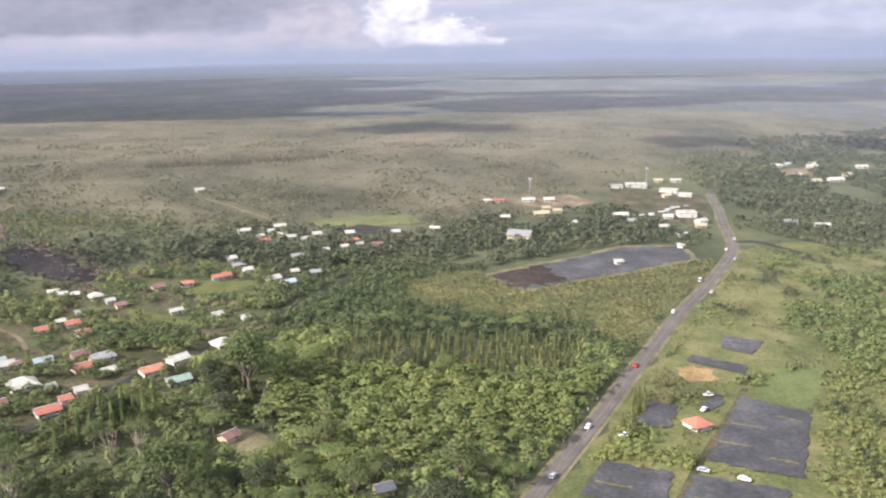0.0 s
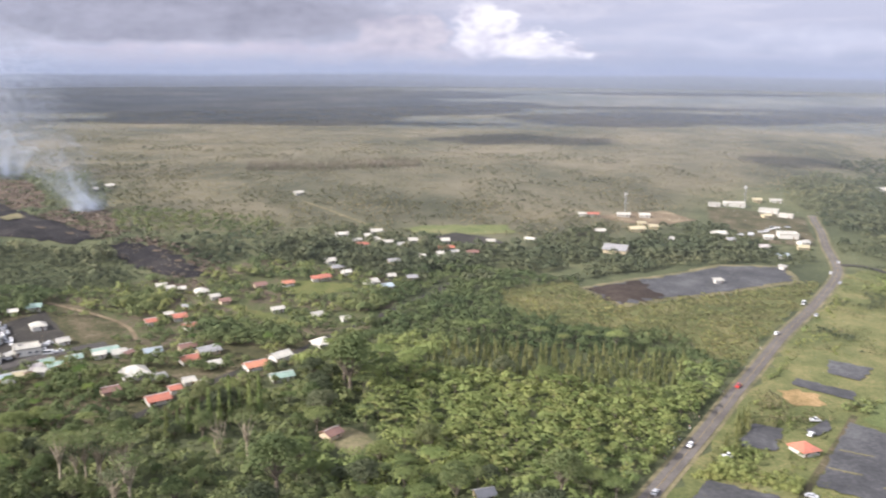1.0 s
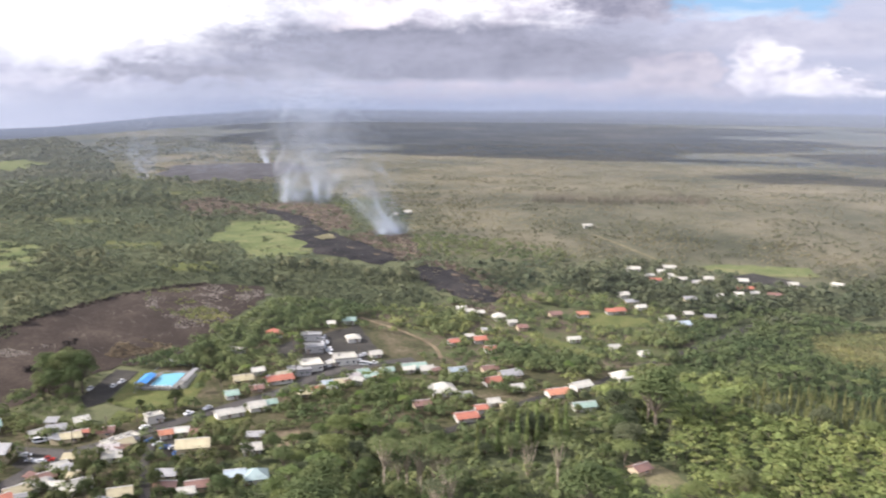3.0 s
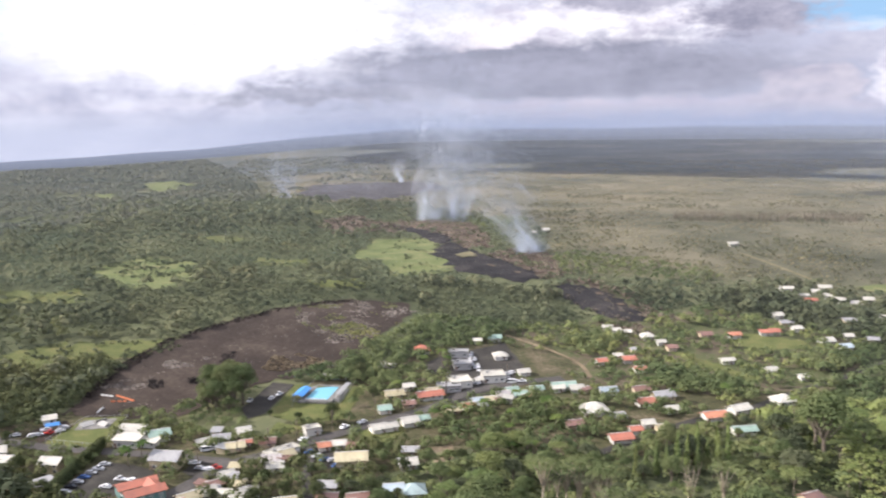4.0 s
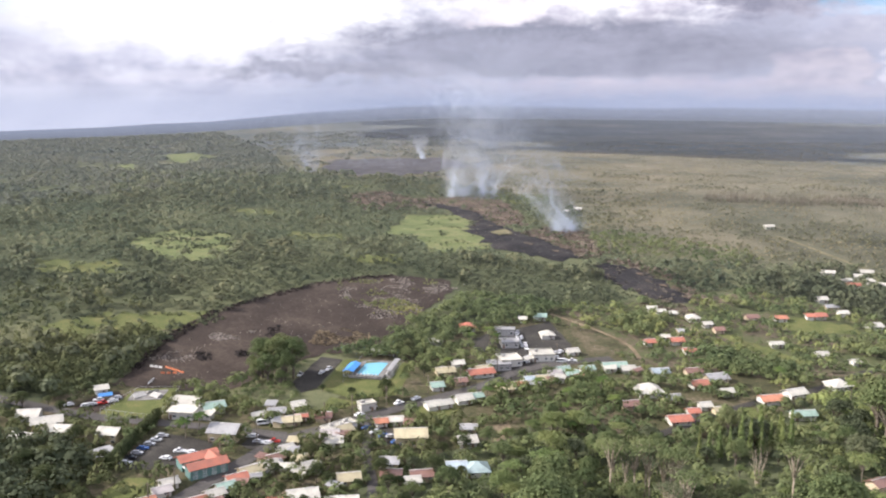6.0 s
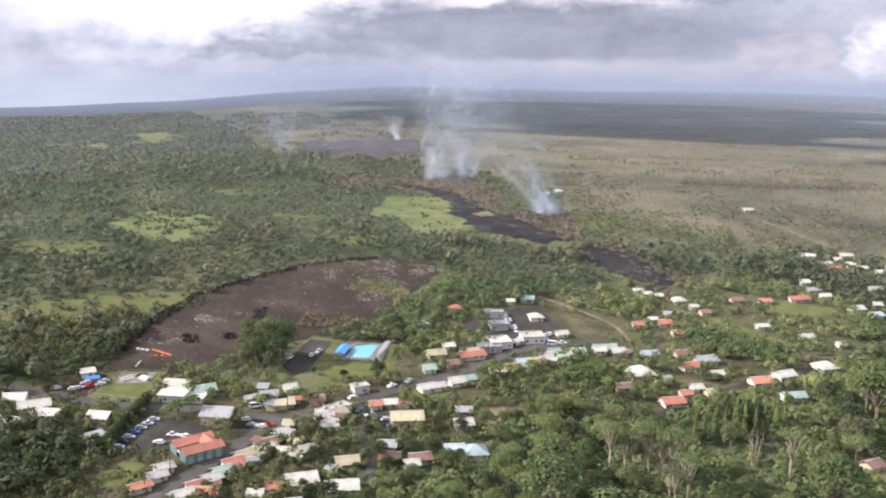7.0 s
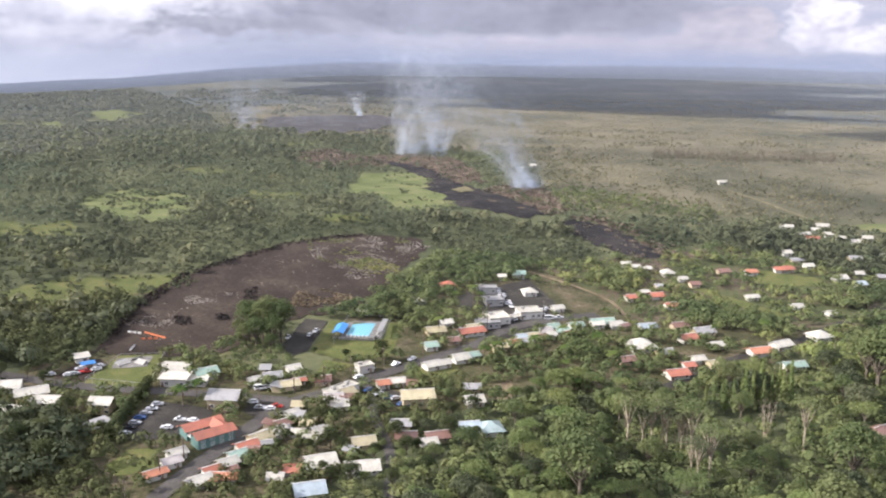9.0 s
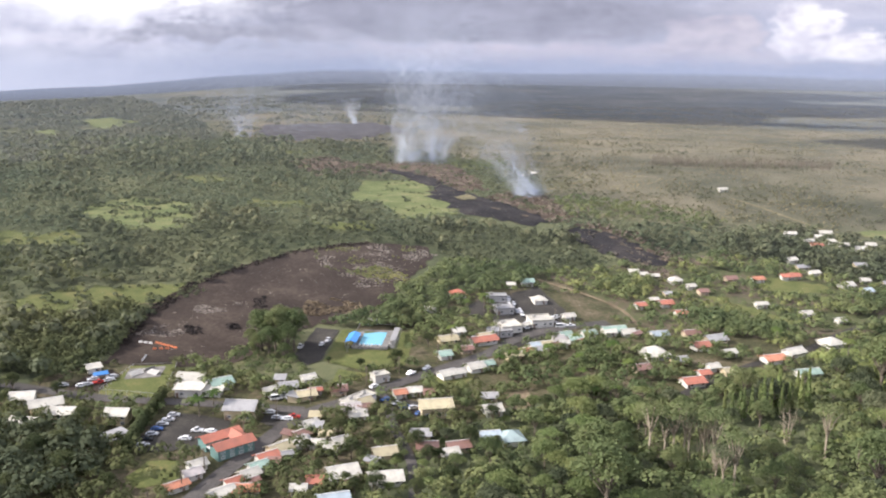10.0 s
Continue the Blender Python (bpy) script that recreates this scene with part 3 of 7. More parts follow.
def slab(bm, corners, up):
    """A slab from a loop of corners, thickened downwards by up."""
    top = [bm.verts.new(c) for c in corners]
    low = [bm.verts.new((c[0], c[1], c[2] - up)) for c in corners]
    bm.faces.new(top)
    bm.faces.new(low[::-1])
    n = len(corners)
    for i in range(n):
        bm.faces.new((top[i], low[i], low[(i + 1) % n], top[(i + 1) % n]))


def block(bm, x0, x1, y0, y1, z0, z1):
    slab(bm, [(x0, y0, z1), (x1, y0, z1), (x1, y1, z1), (x0, y1, z1)], z1 - z0)


def done(bm, name, mat, smooth=False):
    bmesh.ops.recalc_face_normals(bm, faces=bm.faces)
    me = bpy.data.meshes.new(name)
    bm.to_mesh(me)
    bm.free()
    me.materials.append(mat)
    if smooth:
        me.polygons.foreach_set("use_smooth", [True] * len(me.polygons))
    return me


def boxes(name, mat, *specs):
    bm = bmesh.new()
    for s in specs:
        block(bm, *s)
    return done(bm, name, mat)


def roofing(name, c, rough=0.45):
    m = painted(name, c, rough, tuple(v * 0.42 + 0.03 for v in c), 0.8, 0.3)
    n, l = m.node_tree.nodes, m.node_tree.links
    p = n["Principled BSDF"]
    wave = n.new("ShaderNodeTexWave")
    wave.inputs["Scale"].default_value, wave.inputs["Distortion"].default_value = 1.1, 0.2
    tc = n.new("ShaderNodeTexCoord")
    l.new(tc.outputs["Object"], wave.inputs["Vector"])
    bumped(n, l, p, wave.outputs["Fac"], 0.35, 0.06)
    return m


ROOFS = {k: roofing(k + "_roofing", c) for k, c in {
    "white": (0.5, 0.475, 0.405), "cream": (0.46, 0.4, 0.25), "red": (0.42, 0.148, 0.092), "orange": (0.5, 0.205, 0.115), "grey": (0.31, 0.305, 0.3),
    "green": (0.29, 0.4, 0.33), "blue": (0.4, 0.47, 0.51), "brown": (0.24, 0.13, 0.1), "pink": (0.5, 0.45, 0.42), "teal": (0.31, 0.39, 0.38)}.items()}
WALLS = {k: painted(k + "_wall", c, 0.8, (0.3, 0.27, 0.22), 0.3, 0.5) for k, c in {
    "white": (0.6, 0.58, 0.53), "cream": (0.54, 0.45, 0.29), "green": (0.25, 0.42, 0.36), "grey": (0.42, 0.41, 0.4), "tan": (0.5, 0.4, 0.28)}.items()}
M_FRAME = painted("window_frame_paint", (0.7, 0.7, 0.68), 0.5)
M_DOOR = painted("door_paint", (0.2, 0.13, 0.09), 0.6)
M_TRIM = painted("roof_trim", (0.66, 0.64, 0.6), 0.6)
M_CONCRETE = earth("concrete", ((0.3, (0.28, 0.27, 0.25)), (0.5, (0.38, 0.37, 0.34)), (0.7, (0.48, 0.46, 0.43))), 0.3, 2.0, 0.85, 0.2, 0.03)
M_GLASS, _, _, gp_ = node_mat("dark_window_glass")
gp_.inputs["Base Color"].default_value = (0.03, 0.04, 0.05, 1)
gp_.inputs["Roughness"].default_value = 0.08

WINDOW_ME = boxes("window_frame", M_FRAME, (-0.75, 0.75, -0.06, 0.06, -0.65, -0.53), (-0.75, 0.75, -0.06, 0.06, 0.53, 0.65), (-0.75, -0.63, -0.06, 0.06, -0.53, 0.53), (0.63, 0.75, -0.06, 0.06, -0.53, 0.53), (-0.04, 0.04, -0.05, 0.05, -0.53, 0.53))
PANE_ME = boxes("pane", M_GLASS, (-0.63, 0.63, -0.02, 0.02, -0.53, 0.53))
DOOR_ME = boxes("door", M_DOOR, (-0.5, 0.5, -0.05, 0.05, 0.0, 2.05))
KIND_WORDS = {"gable": "gable", "hip": "hipped", "flat": "flat", "shed": "low sloping"}
FOOT = []  # footprints, kept free of trees


def house(x, y, length, width, rot, colour, roof="gable", high=3.0):
    """A building: walls, roof, windows and a door."""
    length, width = length * 0.74, width * 0.95
    if y > 430 and x < 0:
        length, width = length * 0.84, width * 0.88
    high = 2.4 if high == 3.0 else high
    far = math.hypot(x + 60, y + 20) > 500
    wall = {"white": "white", "cream": "cream", "red": "white", "orange": "white", "grey": "cream", "green": "white", "blue": "white", "brown": "tan", "pink": "white", "teal": "white"}[colour]
    if high == 4.2:
        wall = "cream"
    if roof == "flat" and colour == "grey":
        wall = "grey"
    size = "two-storey" if high == 4.2 else "long" if length > 13 else "small" if length < 8 else "single-storey"
    ob = thing("house" if high < 4.4 else "building", x, y, rot, f"{size} building with {wall} walls and {colour} {KIND_WORDS[roof]} roof among trees", "house" if high < 4.4 else "building", "buildings of the town")
    a, b = length / 2, width / 2
    FOOT.append((x, y, math.hypot(a, b) * 0.75 + 0.8))
    o = 0.8
    rise = width * 0.22
    bm = bmesh.new()
    block(bm, -a, a, -b, b, -1.6, high)
    if roof == "gable":
        for s in (-a, a):
            v = [bm.verts.new((s, -b, high)), bm.verts.new((s, b, high)), bm.verts.new((s, 0, high + rise))]
            w = [bm.verts.new((s * 0.97, -b, high)), bm.verts.new((s * 0.97, b, high)), bm.verts.new((s * 0.97, 0, high + rise))]
            bm.faces.new(v)
            bm.faces.new(w)
            for i in range(3):
                bm.faces.new((v[i], v[(i + 1) % 3], w[(i + 1) % 3], w[i]))
    part("wall", done(bm, "wall", WALLS[wall]), ob)
    bm = bmesh.new()
    drop = o * rise / b
    if roof == "gable":
        for s in (-1, 1):
            slab(bm, [(-a - o, 0, high + rise + 0.16), (a + o, 0, high + rise + 0.16), (a + o, s * (b + o), high - drop + 0.16), (-a - o, s * (b + o), high - drop + 0.16)], 0.14)
    elif roof == "hip":
        h = high + rise * 1.15 + 0.16
        e = high - drop + 0.16
        r = max(0.3, a - b)
        P = [(-a - o, -b - o, e), (a + o, -b - o, e), (a + o, b + o, e), (-a - o, b + o, e), (-r, 0, h), (r, 0, h)]
        for loop in ((0, 1, 5, 4), (1, 2, 5), (2, 3, 4, 5), (3, 0, 4)):
            slab(bm, [P[i] for i in loop], 0.14)
    elif roof == "flat":
        block(bm, -a - 0.25, a + 0.25, -b - 0.25, b + 0.25, high + 0.003, high + 0.22)
        for q in ((-a - 0.3, a + 0.3, -b - 0.3, -b - 0.06), (-a - 0.3, a + 0.3, b + 0.06, b + 0.3), (-a - 0.3, -a - 0.06, -b - 0.06, b + 0.06), (a + 0.06, a + 0.3, -b - 0.06, b + 0.06)):
            block(bm, *q, high - 0.1, high + 0.65)
    else:
        slab(bm, [(-a - o, -b - o, high + 0.12), (a + o, -b - o, high + 0.12), (a + o, b + o, high + 0.9), (-a - o, b + o, high + 0.9)], 0.16)
        block(bm, -a + 0.05, a - 0.05, b - 0.2, b - 0.05, high, high + 0.68)
    rf = part("roof", done(bm, "roof", ROOFS[colour]), ob)
    if roof == "gable" and not far:
        part("ridge_cap", boxes("ridge_cap", M_TRIM, (-a - o, a + o, -0.16, 0.16, high + rise + 0.14, high + rise + 0.24)), rf)
    if roof == "flat":
        for k in range(3 if length > 12 else 1):
            part("roof_unit", boxes("roof_unit", M_CONCRETE, (-0.9, 0.9, -0.7, 0.7, 0.0, 1.0), (-0.5, 0.5, -0.5, 0.5, 1.0, 1.15)), rf, "grey ventilation box", pose(-a * 0.5 + k * a * 0.5, b * 0.3 * (-1) ** k, high + 0.22))
    sill = 1.6
    count = 1 if far else max(1, int(length / 3.6))
    rows = (sill,) if high != 4.2 else (1.1, 3.2)
    for level in rows:
        for s in (-1, 1):
            for k in range(count):
                wx = -a + length * (k + 0.5) / count + (0.9 if s < 0 and k == count // 2 else 0)
                w = part("window", WINDOW_ME, ob, "", pose(min(wx, a - 0.8), s * (b + 0.05), level, 0, 0, 0))
                if not far:
                    part("pane", PANE_ME, w)
    part("door", DOOR_ME, ob, "", pose(-a + 0.9 if count > 1 else a * 0.5, -b - 0.045, 0.0))
    return ob


house(-407, 186, 11, 8, 40, "white")
house(-392, 184, 15, 7, 55, "white", "gable", 4.2)
house(-382, 182, 15, 7, 24, "white", "gable", 4.2)
house(-363, 192, 10.5, 7, 24, "white", "gable", 4.2)
house(-389, 172, 13, 6, 20, "white")
house(-352, 180, 11, 6, 80, "grey", "shed")
house(-364, 231, 14, 7, 24, "white", "shed", 3.5)
house(-357, 224, 14, 7, 24, "white", "shed", 3.5)
house(-351, 235, 11, 7, 60, "green", "gable", 3.2)
house(-350, 228, 12, 5, 24, "white", "shed")
house(-407, 221, 7, 4, 60, "white", "shed", 2.6)
house(-327, 219, 15, 10, 24, "grey", "gable", 4.5)
house(-313, 178, 7.6, 5.0, 69, "white")
house(-310.16, 172.47, 7.6, 5.0, 69, "pink")
house(-308.69, 163.68, 9.2, 4.2, 69, "orange")
house(-292.91, 168.18, 7.6, 5.9, 69, "white")
house(-288, 174, 9.2, 5.0, 30, "orange")
house(-294.92, 175.01, 6.7, 4.2, 69, "red")
house(-294, 182, 7.6, 5.0, 69, "white")
house(-295, 188, 7.6, 5.0, 69, "green")
house(-296.85, 195.02, 9.2, 5.0, 69, "red")
house(-296.77, 202.03, 10.1, 6.7, 69, "cream")
house(-295, 208, 10.9, 6.7, 69, "white")
house(-297, 215, 7.6, 5.0, 69, "brown")
house(-299, 223, 7.6, 5.9, 69, "white")
house(-289, 220, 5.9, 5.0, 30, "cream")
house(-281, 217, 8, 7, 60, "white")
house(-288, 212, 6.7, 4.2, 30, "white")
house(-268, 198, 13, 9, 50, "white")
house(-263, 217, 10, 7, 45, "cream")
house(-253.25, 201.29, 14, 8, 40, "white")
house(-274, 182, 6, 5, 30, "white")
house(-260, 181, 12, 9, 45, "blue")
house(-293.5, 242.78, 9, 7, 40, "pink")
house(-292.08, 249.67, 7, 7, 70, "cream")
house(-288, 239, 8, 6, 40, "white")
house(-307.4, 255.21, 8, 6, 40, "brown")
house(-325, 259, 7, 5, 60, "white")
house(-327, 248, 9, 6, 45, "grey")
house(-316, 245, 9, 6, 50, "cream")
house(-294.66, 250.15, 19, 6, 76, "white", "flat", 2.9)
house(-299.38, 274.25, 9, 5, 60, "white", "flat", 3.1)
house(-284, 264, 6, 5, 50, "orange")
house(-280, 269, 7, 5, 40, "white")
house(-264, 257, 16, 9, 38, "cream", "gable", 4.5)
house(-277.21, 292.47, 9, 6, 60, "white")
house(-274, 297, 7, 5, 60, "white")
house(-271, 307, 9, 7, 55, "white")
house(-268, 313, 7, 5, 55, "green")
house(-289, 313, 7, 6, 50, "green")
house(-297, 332, 11, 7, 50, "cream")
house(-298, 345, 7, 5, 50, "white")
house(-284, 346, 8, 6, 50, "cream")
house(-282.61, 341.16, 16, 7, 52, "red")
house(-283.98, 325.29, 7, 5, 45, "brown")
house(-279.87, 364.39, 14, 12, 45, "white", "flat", 3.1)
house(-280.56, 355.17, 15, 8, 40, "grey", "flat", 2.9)
house(-269, 379, 15, 11, 40, "white", "flat", 3.3)
house(-302, 399, 14, 6, 30, "grey", "flat", 3.1)
house(-292, 386, 12, 9, 40, "grey", "flat", 2.9)
house(-281, 408, 9, 7, 40, "white", "hip")
house(-259, 393, 7, 5, 50, "white")
house(-322, 393, 10, 8, 40, "red", "hip")
house(-324, 363, 11, 5, 30, "white")
house(-297, 430, 9, 6, 30, "green")
house(-303, 421, 5, 4, 30, "white")
house(-258, 346, 7, 5, 50, "blue")
house(-259, 338, 7, 4, 50, "orange")
house(-252, 359, 7, 6, 50, "pink")
house(-251, 366, 7, 6, 50, "green")
house(-245, 363, 8, 6, 45, "green")
house(-242, 374, 8, 5, 45, "green")
house(-254, 350, 7, 5, 45, "cream")
house(-262, 329, 9, 4, 45, "cream")
house(-233, 386, 15, 7, 42, "green")
house(-226, 386, 8, 6, 42, "white")
house(-212, 392, 10, 6, 40, "blue")
house(-246, 270, 9, 7, 45, "white")
house(-252, 281, 8, 5, 30, "grey")
house(-237, 248, 9, 6, 40, "blue")
house(-230, 251, 11, 9, 40, "teal", "hip")
house(-243, 234, 10, 6, 45, "brown")
house(-243, 228, 7, 5, 45, "white")
house(-258.91, 235.91, 9, 6, 30, "grey")
house(-252.08, 228.24, 9, 6, 30, "brown")
house(-252, 748, 11, 6, 40, "white")
house(-207, 364, 15, 12, 40, "white", "hip")
house(-151, 400, 12, 7, 55, "white")
house(-158, 385, 13, 7, 45, "orange")
house(-184, 339, 12, 7, 45, "red")
house(-137, 425, 12, 9, 50, "white", "hip")
house(-142, 375, 13, 6, 40, "green")
house(-187, 399, 13, 8, 50, "grey")
house(-191, 386, 10, 7, 45, "red")
house(-199, 402, 10, 6, 45, "brown")
house(-177, 383, 7, 5, 45, "white")
house(-182, 351, 6, 5, 45, "red")
house(-180, 361, 6, 5, 45, "white")
house(-173, 359, 6, 5, 45, "cream")
house(-207, 342, 9, 6, 45, "brown")
house(-195, 361, 9, 6, 45, "grey")
house(-211, 432, 9, 6, 40, "red")
house(-222, 444, 10, 7, 40, "red")
house(-233, 433, 8, 6, 45, "red")
house(-229, 446, 6, 4, 40, "white")
house(-225, 460, 7, 5, 40, "grey")
house(-209, 475, 8, 6, 40, "brown")
house(-217, 480, 7, 5, 40, "white")
house(-227, 485, 11, 8, 45, "white", "hip")
house(-200, 508, 10, 7, 40, "brown")
house(-186, 517, 10, 6, 40, "orange")
house(-177, 472, 10, 5, 40, "white")
house(-153, 468, 8, 6, 40, "white")
house(-136, 464, 7, 5, 40, "white")
house(-252, 486, 8, 5, 30, "white")
house(-246, 484, 8, 5, 30, "white")
house(-239, 485, 6, 5, 30, "white")
house(-139, 536, 12, 8, 45, "white")
house(-128, 531, 10, 7, 45, "blue")
house(-168, 535, 9, 7, 40, "red")
house(-174, 568, 9, 7, 40, "white")
house(-166, 556, 12, 6, 40, "grey")
house(-158, 549, 8, 6, 40, "white")
house(-418, 736, 10, 6, 40, "white")
house(-432, 732, 9, 5, 40, "white")
house(-421, 717, 7, 5, 40, "white")
house(-184, 635, 14, 6, 20, "white")
house(-170, 624, 9, 6, 30, "white")
house(-164, 616, 12, 6, 30, "red")
house(-162, 652, 12, 7, 20, "white")
house(-165, 639, 8, 6, 20, "white")
house(-156, 633, 8, 6, 20, "white")
house(-148, 628, 9, 6, 20, "white")
house(-137, 625, 11, 7, 20, "white")
house(-132, 638, 9, 7, 20, "white")
house(-110, 647, 9, 7, 20, "white")
house(-108, 613, 7, 5, 20, "white")
house(-99, 621, 7, 5, 20, "white")
house(-106, 628, 16, 6, 15, "red")
house(-119, 603, 6, 5, 20, "white")
house(-135, 586, 11, 7, 25, "grey")
house(-130, 554, 7, 6, 30, "white")
house(-117, 556, 9, 6, 20, "grey")
house(-78, 660, 9, 6, 10, "white")
house(-87, 625, 12, 5, 10, "brown")
house(-50, 677, 11, 5, 340, "white")
house(2, 724, 9, 6, 10, "white")
house(31, 742, 16, 8, 15, "cream")
house(312, 1039, 11, 7, 35, "white")
house(344, 1048, 13, 6, 10, "cream")
house(356, 977, 11, 7, 35, "cream")
house(303, 971, 11, 6, 35, "white")
house(147, 835, 9, 6, 20, "cream")
house(158, 737, 11, 7, 35, "white")
house(13, 663, 22, 14, 345, "grey", "gable", 5)
house(54, 713, 9, 7, 30, "white")
house(96, 749, 15, 8, 15, "white")
house(102, 729, 8, 6, 15, "grey")
house(125, 711, 10, 6, 10, "pink")
house(133, 685, 10, 5, 10, "blue")
house(151, 761, 20, 14, 0, "white", "flat", 3.6)
house(154, 718, 10, 7, 0, "cream")
house(134, 749, 9, 7, 0, "white")
house(126, 881, 26, 12, 0, "white", "flat", 2.9)
house(107, 871, 14, 8, 0, "white", "flat", 2.6)
house(154, 862, 22, 10, 340, "white", "flat", 2.9)
house(165, 842, 16, 7, 340, "white", "flat", 2.7)
house(152, 914, 10, 7, 0, "cream")
house(170, 918, 13, 6, 0, "white")
house(-4, 779, 15, 6, 5, "red")
house(-13, 775, 9, 5, 5, "white")
house(22, 793, 14, 6, 5, "white")
house(40, 799, 11, 7, 5, "white")
house(36, 766, 8, 5, 5, "cream")
house(45, 758, 9, 6, 5, "cream")
house(248, 723, 14, 8, 0, "white")
house(228, 736, 14, 6, 0, "grey")
house(306, 930, 20, 9, 10, "cream")
house(334, 947, 20, 9, 10, "white")
house(299, 1030, 14, 7, 0, "white")
house(335, 1027, 14, 7, 0, "white")
house(391, 1034, 16, 8, 0, "white")
house(78, 348, 10, 9, 30, "red", "hip")
house(-172, 531, 9, 6, 30, "red")
house(-294.44, 165.49, 4.1, 2.6, 69, "grey", "gable")
house(-290, 170, 4.8, 3.3, 30, "red", "shed")
house(-290, 179, 4.1, 2.6, 69, "brown", "gable")
house(-292, 192, 5.5, 3.3, 30, "brown", "shed")
house(-292, 200, 4.1, 2.6, 50, "grey", "gable")
house(-300.55, 212.28, 4.8, 3.3, 110, "brown", "shed")
house(-295, 223, 4.1, 3.3, 30, "grey", "shed")
house(-288, 223, 4.1, 2.6, 50, "cream", "gable")
house(-281, 211, 5.7, 3.9, 110, "white", "shed")
house(-294, 212, 4.8, 2.6, 69, "grey", "gable")
house(-301, 230, 4.8, 3.3, 30, "cream", "shed")
house(-292, 254, 4.1, 3.1, 50, "grey", "gable")
house(-289, 246, 5.7, 3.9, 110, "brown", "shed")
house(-331, 241, 6.6, 3.1, 69, "white", "gable")
house(-334, 252, 4.9, 3.9, 30, "grey", "shed")
house(-315, 250, 5.7, 3.1, 50, "red", "gable")
house(-319, 241, 6.6, 3.9, 110, "grey", "shed")
house(-273, 269, 4.9, 3.9, 30, "brown", "shed")
house(-263, 209, 4.9, 3.9, 110, "grey", "shed")
house(-262, 194, 5.7, 3.1, 69, "brown", "gable")
house(-272, 188, 6.6, 3.9, 30, "red", "shed")
house(-273, 371, 5.7, 3.1, 69, "white", "gable")
house(-250, 352, 5.7, 3.1, 50, "brown", "gable")
house(-247, 355, 6.6, 3.9, 110, "white", "shed")
house(-241, 362, 4.9, 3.1, 69, "red", "gable")
house(-253, 341, 5.7, 3.9, 30, "grey", "shed")
house(-285, 339, 4.1, 3.9, 110, "grey", "shed")
house(-222, 387, 5.7, 3.1, 69, "brown", "gable")
house(-233, 381, 6.6, 3.9, 30, "white", "shed")

house(77, 600, 7, 4, 20, "white", "shed")
house(126, 648, 6, 4, 60, "white", "shed")
house(-104, 322, 9, 6, 60, "brown")
house(-40, 287, 8, 6, 30, "grey")


CLEARING = []
M_PAVE = earth("worn_paving", ((0.3, (0.1, 0.095, 0.088)), (0.5, (0.17, 0.162, 0.15)), (0.7, (0.27, 0.258, 0.24))), 0.25, 1.5, 0.9, 0.3, 0.05)
# open ground in and round the town
patch("town_ground", TOWN, M_YARD, 0.12, 8, 2, "patchy brown and green yards between the houses", "yards", bare=False)
patch("parking_lot", [(-353, 208), (-328, 214), (-324, 207), (-322, 191), (-330, 183), (-338, 178), (-346, 180), (-348, 199)], M_ASPHALT, 0.3, 5, 0.5, "dark asphalt parking lot beside a clipped hedge", "parking lot")
patch("lawn", [(-329, 162), (-331, 174), (-322, 180), (-312, 169), (-319, 158)], M_LAWN, 0.28, 5, 1, "mown green lawn beside the parking lot", "lawn")
patch("sports_green", [(-399, 234), (-384, 245), (-362, 213), (-389, 206)], M_LAWN, 0.28, 5, 0.5, "mown green with a skate park pad", "lawn")
patch("skate_park", [(-397, 231), (-386, 241), (-380, 231), (-391, 222)], M_PAVE, 0.45, 3, 0.2, "grey concrete skate park on the green", "skate park")
patch("car_yard", [(-402, 200), (-408, 220), (-403, 227), (-396, 225), (-391, 205)], M_CINDER, 0.3, 5, 0.5, "brown gravel yard with parked vehicles", "yard")
patch("ball_court", [(-348, 281), (-359, 314), (-348, 317), (-334, 282), (-336, 272)], M_ASPHALT, 0.3, 5, 0.3, "dark asphalt lot beside the swimming pool lawn", "parking lot")
patch("pool_lawn", [(-333, 282), (-347, 318), (-316, 335), (-299, 295), (-312, 280)], M_LAWN, 0.26, 5, 0.5, "mown green lawn round the swimming pool", "lawn")
patch("school_lawn", [(-313, 257), (-306, 279), (-322, 277)], M_LAWN, 0.26, 5, 0.5, "mown green lawn behind a white building", "lawn")
patch("town_lot", [(-306, 397), (-291, 430), (-265, 406), (-256, 373), (-268, 338), (-294, 376)], M_ASPHALT, 0.27, 5, 0.8, "dark asphalt lot among the shops", "parking lot")
patch("town_lot", [(-312, 374), (-310, 397), (-300, 386), (-298, 370)], M_ASPHALT, 0.3, 5, 0.3, "empty dark asphalt lot among trees", "parking lot")
patch("bare_lot", [(-285, 423), (-256, 433), (-240, 424), (-240, 393), (-254, 380), (-264, 404)], M_YARD, 0.25, 5, 1.2, "bare brown earth lot behind the shops", "bare lot")
ribbon("dirt_track", [(-296, 441), (-273, 437), (-256, 433), (-240, 424), (-226, 405)], 2.5, M_DIRT, 0.36, "pale dirt track along a bare lot", "track")
patch("bare_earth", [(-250, 291), (-243, 299), (-235, 287), (-239, 278)], M_DIRT, 0.25, 4, 0.8, "orange brown bare earth clearing among trees", "clearing")
patch("yard_lot", [(-291, 264), (-272, 249), (-261, 256), (-275, 263)], M_ASPHALT, 0.28, 4, 0.4, "dark asphalt yard beside a cream hall", "parking lot")
patch("corner_lot", [(-324, 234), (-310, 233), (-306, 217), (-318, 218)], M_ASPHALT, 0.25, 4, 0.2, "dark asphalt corner lot beside a grey roofed hall", "parking lot")
